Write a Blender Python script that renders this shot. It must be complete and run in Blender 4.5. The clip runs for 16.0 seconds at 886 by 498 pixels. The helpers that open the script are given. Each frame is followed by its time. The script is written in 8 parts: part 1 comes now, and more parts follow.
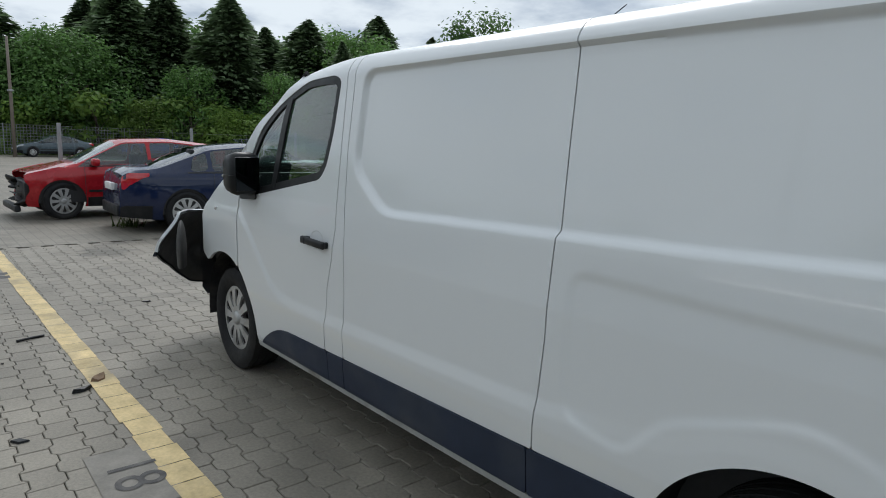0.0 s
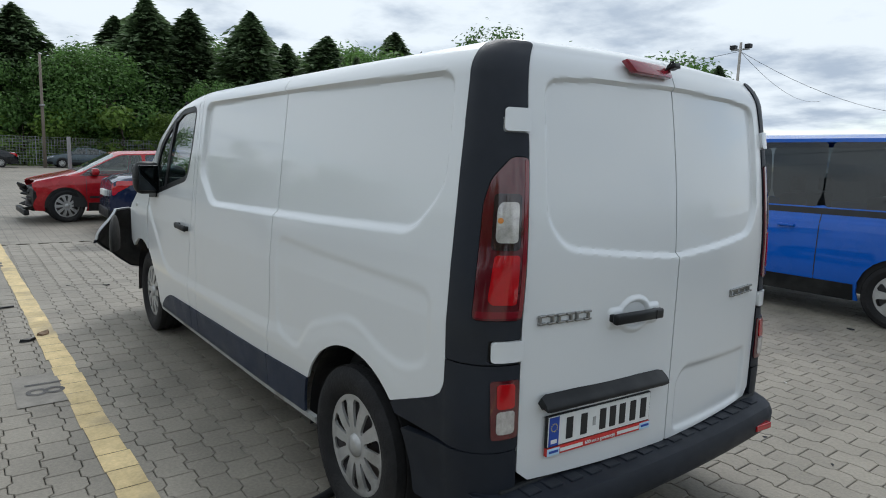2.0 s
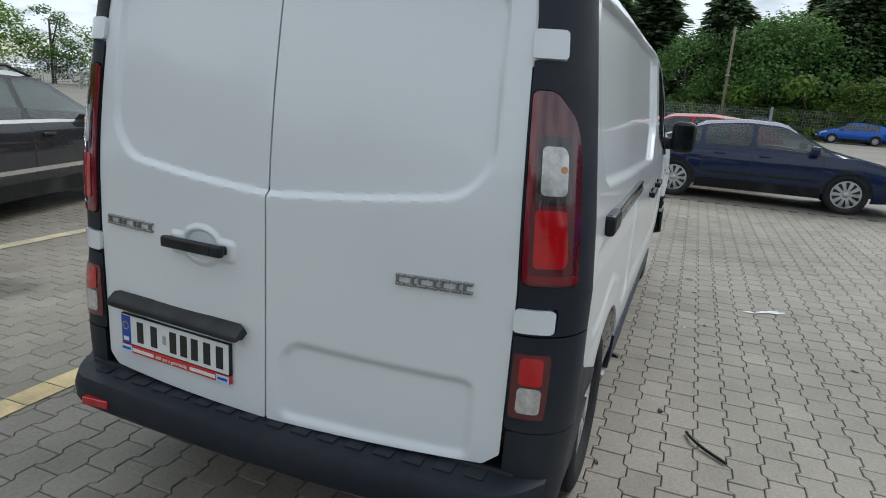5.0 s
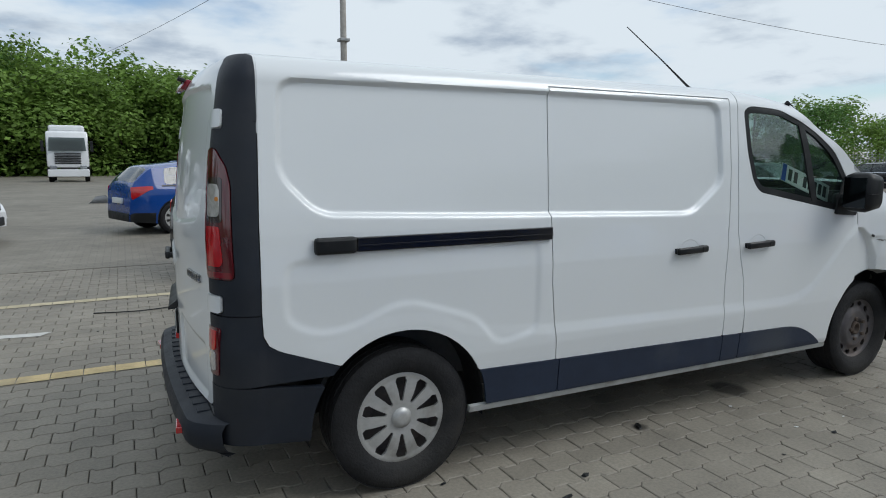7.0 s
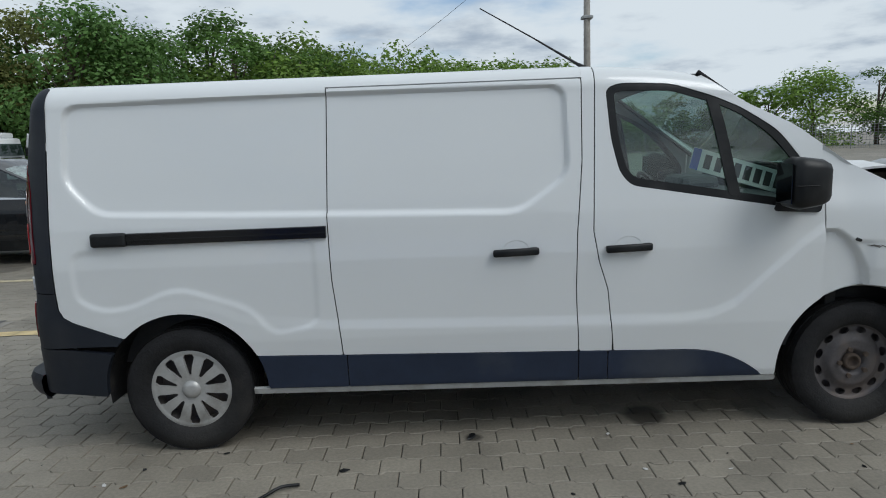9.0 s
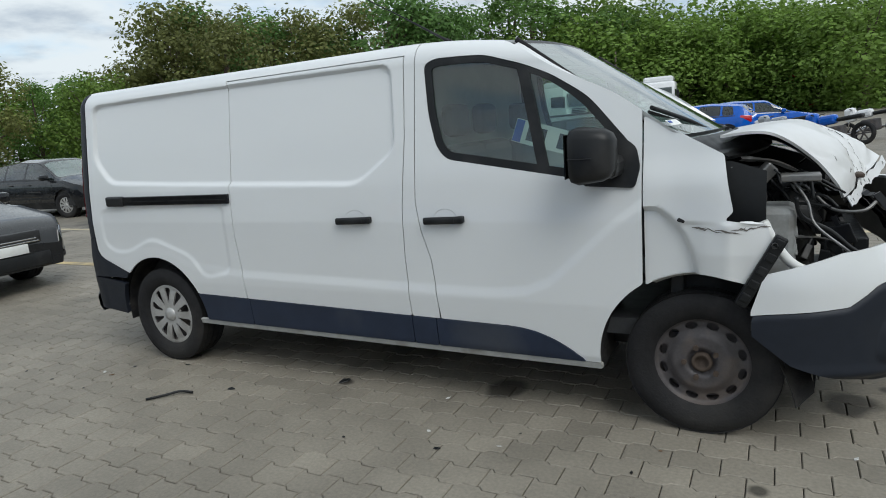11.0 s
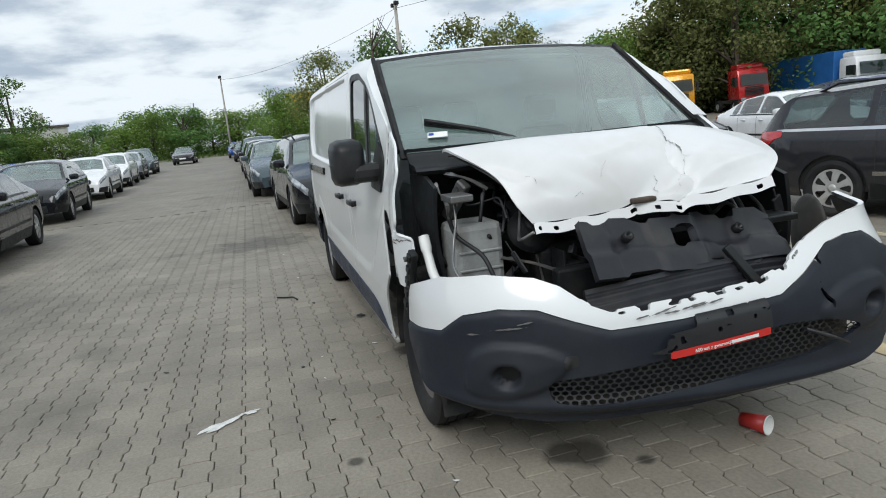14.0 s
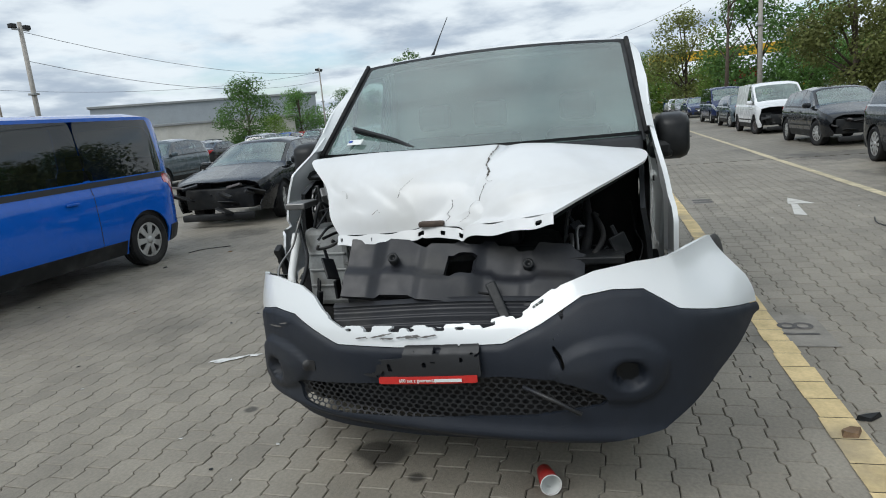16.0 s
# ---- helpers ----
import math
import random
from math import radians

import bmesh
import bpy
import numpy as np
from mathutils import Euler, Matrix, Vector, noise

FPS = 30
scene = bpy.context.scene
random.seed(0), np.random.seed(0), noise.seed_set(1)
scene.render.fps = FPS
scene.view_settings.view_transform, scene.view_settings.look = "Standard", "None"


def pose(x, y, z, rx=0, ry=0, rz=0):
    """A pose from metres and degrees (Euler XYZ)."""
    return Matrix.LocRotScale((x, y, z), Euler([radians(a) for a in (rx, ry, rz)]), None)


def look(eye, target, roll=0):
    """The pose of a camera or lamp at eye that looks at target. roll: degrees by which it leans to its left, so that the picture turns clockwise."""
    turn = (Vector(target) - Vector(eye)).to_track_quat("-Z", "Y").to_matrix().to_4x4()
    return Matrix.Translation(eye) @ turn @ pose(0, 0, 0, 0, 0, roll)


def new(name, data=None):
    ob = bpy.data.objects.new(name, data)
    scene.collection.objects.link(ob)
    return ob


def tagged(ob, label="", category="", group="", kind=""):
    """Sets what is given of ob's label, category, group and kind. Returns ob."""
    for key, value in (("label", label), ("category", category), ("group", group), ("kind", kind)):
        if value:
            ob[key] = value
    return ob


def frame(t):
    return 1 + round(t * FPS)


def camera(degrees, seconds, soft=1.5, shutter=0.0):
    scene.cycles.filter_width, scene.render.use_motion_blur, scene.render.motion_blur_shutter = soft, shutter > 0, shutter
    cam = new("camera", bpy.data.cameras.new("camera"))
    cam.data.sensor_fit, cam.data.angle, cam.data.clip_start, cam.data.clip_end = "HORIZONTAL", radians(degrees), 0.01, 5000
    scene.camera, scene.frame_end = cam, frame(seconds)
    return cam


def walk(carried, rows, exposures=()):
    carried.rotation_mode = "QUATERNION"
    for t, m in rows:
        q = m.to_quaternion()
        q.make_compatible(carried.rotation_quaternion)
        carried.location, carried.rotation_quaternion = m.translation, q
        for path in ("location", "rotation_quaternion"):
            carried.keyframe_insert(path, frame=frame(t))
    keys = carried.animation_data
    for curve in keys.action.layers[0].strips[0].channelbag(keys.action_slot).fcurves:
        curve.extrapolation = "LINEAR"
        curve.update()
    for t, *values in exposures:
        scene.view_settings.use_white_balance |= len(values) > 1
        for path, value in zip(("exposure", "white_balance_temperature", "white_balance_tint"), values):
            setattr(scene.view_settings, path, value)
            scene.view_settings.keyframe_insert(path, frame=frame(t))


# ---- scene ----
cam = camera(69.9, 16.0, soft=1.0)
EXPOSURES = [(0, 0.37, 6270, 9), (2, 0.49, 6270, 9), (4.2, 0.62, 6270, 9), (6.3, 0.38, 6220, 8), (8.2, 0.11, 6200, 8), (10.3, 0.28, 6350, 7), (13, 0.52, 6400, 8), (16, 0.44, 6340, 8)]
PATH = [
    (0, (-0.499, 2.462, 1.499), (1.014, 1.194, 1.18), 1.8),
    (0.5, (-0.931, 2.647, 1.502), (0.592, 1.384, 1.208), 1.8),
    (1, (-1.436, 2.757, 1.513), (0.081, 1.482, 1.241), 1.8),
    (1.5, (-1.861, 2.534, 1.505), (-0.342, 1.261, 1.236), 1.5),
    (2, (-2.188, 2.155, 1.532), (-0.619, 0.949, 1.248), 1.9),
    (2.5, (-2.429, 1.65, 1.524), (-0.689, 0.727, 1.174), 2.5),
    (3, (-2.516, 1.086, 1.531), (-0.652, 0.504, 1.099), 3.4),
    (3.5, (-2.567, 0.525, 1.533), (-0.654, 0.175, 1.068), 3.5),
    (4, (-2.502, -0.04, 1.503), (-0.561, -0.104, 1.026), 3.9),
    (4.2, (-2.536, -0.237, 1.521), (-0.595, -0.2, 1.04), 4.4),
    (6.3, (-1.725, -2.835, 1.508), (-0.643, -1.194, 1.136), 0.9),
    (6.5, (-1.578, -3.06, 1.512), (-0.581, -1.363, 1.155), 0.8),
    (7, (-1.077, -3.448, 1.497), (-0.185, -1.68, 1.221), 0.2),
    (7.5, (-0.508, -3.733, 1.519), (0.148, -1.864, 1.242), -0.3),
    (8, (0.011, -4.013, 1.548), (0.495, -2.096, 1.251), -0.6),
    (8.2, (0.254, -4.093, 1.548), (0.662, -2.16, 1.241), -0.6),
    (10.3, (3.052, -3.977, 1.557), (2.354, -2.13, 1.238), -4.8),
    (10.5, (3.247, -3.943, 1.5), (2.477, -2.124, 1.186), -4.5),
    (11, (3.794, -3.8, 1.485), (2.861, -2.072, 1.105), -4.7),
    (11.5, (4.286, -3.672, 1.528), (3.253, -2.012, 1.107), -4.7),
    (12, (4.881, -3.416, 1.487), (3.597, -1.937, 1.083), -4.7),
    (12.5, (5.459, -3.104, 1.486), (3.985, -1.814, 1.081), -4.9),
    (13, (5.836, -2.605, 1.483), (4.188, -1.544, 1.083), -5.1),
    (13.5, (6.202, -2.164, 1.48), (4.43, -1.326, 1.083), -5.2),
    (14, (6.432, -1.567, 1.474), (4.547, -1.025, 1.083), -5.5),
    (14.5, (6.643, -1.024, 1.48), (4.704, -0.716, 1.101), -5.3),
    (15, (6.697, -0.437, 1.464), (4.731, -0.402, 1.101), -5.2),
    (15.5, (6.682, 0.133, 1.476), (4.737, -0.148, 1.106), -5.0),
    (16, (6.637, 0.719, 1.497), (4.751, 0.184, 1.098), -5.1),
]
walk(cam, [(t, look(eye, aim, roll)) for t, eye, aim, roll in PATH], EXPOSURES)

# ---- world and sun ----
SUN_EL, SUN_AZ = radians(48), radians(-35)
world = bpy.data.worlds.new("world")
scene.world = world
world.use_nodes = True
wn, wl = world.node_tree.nodes, world.node_tree.links
wn.clear()


def wnode(kind, **kw):
    n = wn.new(kind)
    for k, v in kw.items():
        setattr(n, k, v)
    return n


sky = wnode("ShaderNodeTexSky", sky_type="NISHITA", sun_disc=False, sun_elevation=SUN_EL, sun_rotation=math.pi / 2 - SUN_AZ)
gain = wnode("ShaderNodeMix", data_type="RGBA", blend_type="MULTIPLY")
gain.inputs[0].default_value = 1.0
gain.inputs[7].default_value = (0.115, 0.115, 0.115, 1)
wl.new(sky.outputs[0], gain.inputs[6])
coord = wnode("ShaderNodeTexCoord")
sep = wnode("ShaderNodeSeparateXYZ")
wl.new(coord.outputs["Generated"], sep.inputs[0])
lift = wnode("ShaderNodeMath", operation="MAXIMUM")
lift.inputs[1].default_value = 0.0
wl.new(sep.outputs[2], lift.inputs[0])
lift2 = wnode("ShaderNodeMath", operation="ADD")
lift2.inputs[1].default_value = 0.16
wl.new(lift.outputs[0], lift2.inputs[0])
flat = wnode("ShaderNodeVectorMath", operation="DIVIDE")
wl.new(coord.outputs["Generated"], flat.inputs[0])
comb = wnode("ShaderNodeCombineXYZ")
for i in range(3):
    wl.new(lift2.outputs[0], comb.inputs[i])
wl.new(comb.outputs[0], flat.inputs[1])


def cloud(scale, lo, hi, detail=7.0, rough=0.55, shift=0.0):
    add = wnode("ShaderNodeVectorMath", operation="ADD")
    add.inputs[1].default_value = (shift, shift * 0.7, 0)
    wl.new(flat.outputs[0], add.inputs[0])
    n = wnode("ShaderNodeTexNoise")
    n.inputs["Scale"].default_value, n.inputs["Detail"].default_value, n.inputs["Roughness"].default_value = scale, detail, rough
    wl.new(add.outputs[0], n.inputs["Vector"])
    r = wnode("ShaderNodeMapRange", interpolation_type="SMOOTHSTEP")
    r.inputs[1].default_value, r.inputs[2].default_value = lo, hi
    wl.new(n.outputs["Fac"], r.inputs[0])
    return r.outputs[0]


shade = wnode("ShaderNodeMix", data_type="RGBA")
shade.inputs[6].default_value = (0.63, 0.675, 0.71, 1)
shade.inputs[7].default_value = (0.33, 0.385, 0.46, 1)
wl.new(cloud(1.5, 0.46, 0.68, shift=4.3), shade.inputs[0])
cover = wnode("ShaderNodeMix", data_type="RGBA")
wl.new(cloud(0.8, 0.30, 0.48), cover.inputs[0])
wl.new(gain.outputs[2], cover.inputs[6])
wl.new(shade.outputs[2], cover.inputs[7])
# an overcast sky is brighter overhead than at the horizon
zen = wnode("ShaderNodeMath", operation="MULTIPLY_ADD")
zen.inputs[1].default_value, zen.inputs[2].default_value = 0.08, 0.98
wl.new(lift.outputs[0], zen.inputs[0])
dome = wnode("ShaderNodeVectorMath", operation="SCALE")
wl.new(cover.outputs[2], dome.inputs[0])
wl.new(zen.outputs[0], dome.inputs["Scale"])
bg = wnode("ShaderNodeBackground")
bg.inputs[1].default_value = 1.0
wl.new(dome.outputs[0], bg.inputs[0])
wl.new(bg.outputs[0], wnode("ShaderNodeOutputWorld").inputs[0])

sun = new("sun", bpy.data.lights.new("sun", "SUN"))
sun.data.energy, sun.data.angle, sun.data.color = 1.3, radians(34), (1.0, 0.975, 0.945)
sun.matrix_world = look((0, 0, 30), Vector((0, 0, 30)) - Vector((math.cos(SUN_AZ) * math.cos(SUN_EL), math.sin(SUN_AZ) * math.cos(SUN_EL), math.sin(SUN_EL))))

# ---- materials ----


def mat(name, color, rough=0.5, metal=0.0, var=0.12, scale=4.0, bump=0.0, bscale=60.0, coat=0.0, spec=0.5, dirt=None, dscale=1.2, island=0.0, obj=0.0, aniso=(1, 1, 1), rvar=1.0, damt=0.75):
    """A procedural surface: base colour with grain and stains at two sizes, and fine relief."""
    m = bpy.data.materials.new(name)
    m.use_nodes = True
    nt = m.node_tree
    b = nt.nodes["Principled BSDF"]
    b.inputs["Metallic"].default_value = metal
    b.inputs["Specular IOR Level"].default_value = spec
    b.inputs["Coat Weight"].default_value = coat
    b.inputs["Coat Roughness"].default_value = 0.04
    tc = nt.nodes.new("ShaderNodeTexCoord")
    mp = nt.nodes.new("ShaderNodeMapping")
    mp.inputs["Scale"].default_value = aniso
    nt.links.new(tc.outputs["Object"], mp.inputs[0])

    def noise_tex(s, detail=6.0):
        n = nt.nodes.new("ShaderNodeTexNoise")
        n.inputs["Scale"].default_value, n.inputs["Detail"].default_value = s, detail
        nt.links.new(mp.outputs[0], n.inputs["Vector"])
        return n.outputs["Fac"]

    def ramp(fac, lo, hi, a, c):
        r = nt.nodes.new("ShaderNodeMapRange")
        r.inputs[1].default_value, r.inputs[2].default_value, r.inputs[3].default_value, r.inputs[4].default_value = lo, hi, a, c
        nt.links.new(fac, r.inputs[0])
        return r.outputs[0]

    def scaled(col, fac):
        v = nt.nodes.new("ShaderNodeVectorMath")
        v.operation = "SCALE"
        nt.links.new(col, v.inputs[0])
        nt.links.new(fac, v.inputs["Scale"])
        return v.outputs[0]

    rgb = nt.nodes.new("ShaderNodeRGB")
    rgb.outputs[0].default_value = (*color, 1)
    col = scaled(rgb.outputs[0], ramp(noise_tex(scale), 0.3, 0.7, 1 - var, 1 + var))
    col = scaled(col, ramp(noise_tex(scale * 9, 3.0), 0.3, 0.7, 1 - var * 0.5, 1 + var * 0.5))
    if island or obj:
        g = nt.nodes.new("ShaderNodeNewGeometry" if island else "ShaderNodeObjectInfo")
        k = island or obj
        col = scaled(col, ramp(g.outputs["Random Per Island"] if island else g.outputs["Random"], 0, 1, 1 - k, 1 + k))
    if dirt:
        mx = nt.nodes.new("ShaderNodeMix")
        mx.data_type = "RGBA"
        mx.inputs[7].default_value = (*dirt, 1)
        nt.links.new(ramp(noise_tex(dscale, 8.0), 0.42 if damt < 0.5 else 0.52, 0.72, 0.0, damt), mx.inputs[0])
        nt.links.new(col, mx.inputs[6])
        col = mx.outputs[2]
    nt.links.new(col, b.inputs["Base Color"])
    nt.links.new(ramp(noise_tex(scale * 3), 0.3, 0.7, max(0.0, rough - 0.06 * rvar), min(1.0, rough + 0.08 * rvar)), b.inputs["Roughness"])
    if bump:
        bp = nt.nodes.new("ShaderNodeBump")
        bp.inputs["Strength"].default_value, bp.inputs["Distance"].default_value = bump, 0.01
        nt.links.new(noise_tex(bscale, 4.0), bp.inputs["Height"])
        nt.links.new(bp.outputs[0], b.inputs["Normal"])
    return m


def glass(name, tint, haze=0.03, shine=0.06):
    """A thin pane: clear tinted glass with a mirror gloss and a pale green film, part dust, part painted sky
    reflection.
    """
    m = bpy.data.materials.new(name)
    m.use_nodes = True
    nt = m.node_tree
    nt.nodes.remove(nt.nodes["Principled BSDF"])
    clear = nt.nodes.new("ShaderNodeBsdfTransparent")
    clear.inputs[0].default_value = (*tint, 1)
    film = nt.nodes.new("ShaderNodeBsdfDiffuse")
    film.inputs[0].default_value = (0.34, 0.50, 0.46, 1)
    gloss = nt.nodes.new("ShaderNodeBsdfGlossy")
    gloss.inputs["Roughness"].default_value = 0.015
    lw = nt.nodes.new("ShaderNodeLayerWeight")
    lw.inputs[0].default_value = 0.5
    pw = nt.nodes.new("ShaderNodeMath")
    pw.operation = "POWER"
    pw.inputs[1].default_value = 3.0
    nt.links.new(lw.outputs["Facing"], pw.inputs[0])
    fr = nt.nodes.new("ShaderNodeMath")
    fr.operation = "MULTIPLY_ADD"
    fr.inputs[1].default_value, fr.inputs[2].default_value = 0.88, shine
    nt.links.new(pw.outputs[0], fr.inputs[0])
    n = nt.nodes.new("ShaderNodeTexNoise")
    n.inputs["Scale"].default_value = 3.0
    r = nt.nodes.new("ShaderNodeMapRange")
    r.inputs[1].default_value, r.inputs[2].default_value, r.inputs[3].default_value, r.inputs[4].default_value = 0.3, 0.7, haze * 0.6, haze * 1.4
    nt.links.new(n.outputs["Fac"], r.inputs[0])
    a, b = nt.nodes.new("ShaderNodeMixShader"), nt.nodes.new("ShaderNodeMixShader")
    nt.links.new(r.outputs[0], a.inputs[0])
    nt.links.new(clear.outputs[0], a.inputs[1])
    nt.links.new(film.outputs[0], a.inputs[2])
    nt.links.new(fr.outputs[0], b.inputs[0])
    nt.links.new(a.outputs[0], b.inputs[1])
    nt.links.new(gloss.outputs[0], b.inputs[2])
    nt.links.new(b.outputs[0], nt.nodes["Material Output"].inputs[0])
    return m


WHITE = mat("white_paint", (0.68, 0.70, 0.705), 0.30, var=0.004, scale=0.35, coat=0.7, rvar=0.1, dirt=(0.58, 0.59, 0.58), dscale=0.9, damt=0.12)
WHITE_ROUGH = mat("crumpled_white_paint", (0.66, 0.672, 0.678), 0.46, var=0.02, scale=2.0, coat=0.18, bump=0.06, bscale=7.0, dirt=(0.50, 0.49, 0.46), dscale=3.5, damt=0.45)
TRIM = mat("grey_plastic", (0.013, 0.0165, 0.024), 0.50, spec=0.28, var=0.12, scale=3.0, bump=0.12, bscale=420.0, dirt=(0.026, 0.028, 0.032), dscale=2.2)
SILL = mat("blue_grey_plastic", (0.020, 0.029, 0.052), 0.5, spec=0.3, var=0.12, scale=3.0, bump=0.2, bscale=420.0, dirt=(0.055, 0.062, 0.075), dscale=2.5)
BLACK = mat("black_plastic", (0.009, 0.010, 0.011), 0.42, spec=0.3, var=0.2, scale=5.0, dirt=(0.04, 0.04, 0.04), dscale=4.0)
RUBBER = mat("rubber", (0.014, 0.014, 0.015), 0.75, spec=0.25, var=0.2, scale=9.0, bump=0.3, bscale=150.0, dirt=(0.06, 0.056, 0.05), dscale=5.0)
TYRE = mat("tyre_rubber", (0.016, 0.016, 0.017), 0.78, spec=0.25, var=0.2, scale=7.0, bump=0.4, bscale=90.0, dirt=(0.038, 0.036, 0.033), dscale=4.0)
ALLOY = mat("silver_wheel_trim", (0.44, 0.44, 0.43), 0.42, metal=0.45, var=0.08, scale=8.0, dirt=(0.18, 0.17, 0.15), dscale=6.0)
STEEL = mat("dusty_black_steel", (0.085, 0.078, 0.080), 0.6, metal=0.35, var=0.2, scale=10.0, dirt=(0.15, 0.12, 0.10), dscale=7.0)
RUST = mat("rusty_steel", (0.075, 0.055, 0.042), 0.8, metal=0.2, var=0.3, scale=30.0)
METAL = mat("bare_metal", (0.20, 0.20, 0.197), 0.42, metal=0.8, var=0.15, scale=12.0, dirt=(0.2, 0.18, 0.15), dscale=6.0)
CHROME = mat("chrome", (0.62, 0.62, 0.62), 0.14, metal=1.0, var=0.04)
DARKCHROME = mat("grey_chrome_letters", (0.30, 0.30, 0.29), 0.25, metal=0.8, var=0.05)
ENGINE = mat("engine_plastic", (0.011, 0.012, 0.013), 0.45, spec=0.3, var=0.25, scale=14.0, bump=0.2, bscale=60.0, dirt=(0.045, 0.042, 0.037), dscale=6.0)
SHROUD = mat("radiator_shroud_plastic", (0.015, 0.016, 0.020), 0.42, spec=0.35, var=0.18, scale=8.0, dirt=(0.045, 0.043, 0.038), dscale=4.0)
BATTERY = mat("dusty_grey_casing", (0.30, 0.31, 0.305), 0.5, var=0.15, scale=8.0, dirt=(0.10, 0.09, 0.075), dscale=6.0)
MESH = mat("grille_plastic", (0.013, 0.014, 0.016), 0.5, var=0.15, scale=9.0)
MIRROR = mat("dim_mirror", (0.03, 0.034, 0.038), 0.08, metal=1.0, var=0.04)
GREYBOX = mat("pale_grey_plastic", (0.38, 0.39, 0.38), 0.55, var=0.12, scale=8.0, dirt=(0.16, 0.14, 0.11), dscale=6.0)
LAMP_RED = mat("red_lens", (0.42, 0.004, 0.008), 0.12, var=0.1, scale=30.0, coat=1.0)
LAMP_DARK = mat("dark_red_lens", (0.085, 0.006, 0.010), 0.12, var=0.12, scale=14.0, coat=1.0)
LAMP_CLEAR = mat("clear_lens", (0.50, 0.48, 0.46), 0.12, metal=0.3, var=0.25, scale=40.0, coat=1.0)
LAMP_SMOKE = mat("smoked_lens", (0.022, 0.010, 0.012), 0.12, var=0.1, scale=20.0, coat=1.0)
LAMP_EDGE = mat("crimson_lens", (0.17, 0.006, 0.014), 0.12, var=0.08, scale=20.0, coat=1.0)
AMBER = mat("amber_bulb", (0.55, 0.20, 0.03), 0.2, coat=0.6)
PLATE_W = mat("plate_white", (0.72, 0.73, 0.71), 0.4, var=0.04)
PLATE_B = mat("plate_blue", (0.015, 0.06, 0.34), 0.4, var=0.05)
INK = mat("black_ink", (0.015, 0.015, 0.016), 0.5)
STRIP_Y = mat("yellow_print", (0.70, 0.55, 0.05), 0.4)
SKYBLUE = mat("sky_blue_print", (0.42, 0.62, 0.78), 0.4)
STRIP_R = mat("red_strip", (0.52, 0.025, 0.02), 0.4, var=0.08)
CABIN = mat("cabin_plastic", (0.045, 0.047, 0.050), 0.6, var=0.15, scale=6.0)
HEADLINER = mat("pale_cab_lining", (0.40, 0.41, 0.41), 0.8, var=0.08, scale=3.0)
CLOTH = mat("seat_cloth", (0.060, 0.062, 0.068), 0.85, var=0.2, scale=20.0, bump=0.3, bscale=300.0)
GLASS = glass("green_glass", (0.56, 0.71, 0.66), 0.02, 0.09)
# strong pale film here: painted brightness of the sky mirrored in the windscreen
SCREEN_GLASS = glass("laminated_glass", (0.72, 0.86, 0.82), 0.24, 0.14)
GLASS_DARK = glass("dark_glass", (0.10, 0.13, 0.13))


def painted(name, color, rough=0.25, metal=0.2):
    return mat(name, color, rough, metal=metal, spec=0.08, var=0.05, scale=1.5, coat=0.85, dirt=tuple(c * 0.85 + 0.010 for c in color), dscale=1.0, damt=0.3)


# ---- building helpers ----


def part(name, bm, material, parent=None, label="", smooth=None):
    """Links a bmesh as one mesh object, under a thing or a part where one is given."""
    me = bpy.data.meshes.new(name)
    bm.to_mesh(me)
    bm.free()
    if material:
        me.materials.append(material)
    if smooth is not None:
        me.shade_smooth()
        me.set_sharp_from_angle(angle=radians(smooth))
    ob = new(name, me)
    ob.parent = parent
    if label:
        tagged(ob, label)
    return ob


def empty(name, m, label, category, group=""):
    ob = new(name)
    ob.empty_display_size = 0.2
    ob.matrix_basis = m
    return tagged(ob, label, category, group)


def slab(bm, a, b, bev=0.0, m=None):
    """A box from corner a to corner b, with bevelled edges, added to bm."""
    res = bmesh.ops.create_cube(bm, size=1.0)
    vs = res["verts"]
    for v in vs:
        v.co = Vector([(a[i] + b[i]) / 2 + v.co[i] * (b[i] - a[i]) for i in range(3)])
    if bev:
        es = list({e for v in vs for e in v.link_edges})
        out = bmesh.ops.bevel(bm, geom=es, offset=bev, segments=2, profile=0.5, affect="EDGES")
        vs = list({v for f in out["faces"] for v in f.verts} | {v for v in vs if v.is_valid})
    if m is not None:
        seen, stack = set(vs), list(vs)
        while stack:
            for e in stack.pop().link_edges:
                for w in e.verts:
                    if w not in seen:
                        seen.add(w)
                        stack.append(w)
        bmesh.ops.transform(bm, matrix=m, verts=list(seen))
    return bm


def box(a, b, bev=0.0, m=None):
    return slab(bmesh.new(), a, b, bev, m)


def tube(bm, pts, radius, sides=8):
    """A round bar or hose along points; radius may be a list."""
    pts = [Vector(p) for p in pts]
    rings = []
    for i, p in enumerate(pts):
        d = (pts[min(i + 1, len(pts) - 1)] - pts[max(i - 1, 0)]).normalized()
        s = d.cross(Vector((0.13, 0.31, 1.0) if abs(d.z) < 0.9 else (1, 0, 0))).normalized()
        t = d.cross(s)
        r = radius[i] if isinstance(radius, (list, tuple)) else radius
        rings.append([bm.verts.new(p + (s * math.cos(2 * math.pi * k / sides) + t * math.sin(2 * math.pi * k / sides)) * r) for k in range(sides)])
    for a, b in zip(rings[:-1], rings[1:]):
        for k in range(sides):
            f = bm.faces.new((a[k], a[(k + 1) % sides], b[(k + 1) % sides], b[k]))
            f.smooth = True
    bm.faces.new(rings[0][::-1])
    bm.faces.new(rings[-1])
    return bm


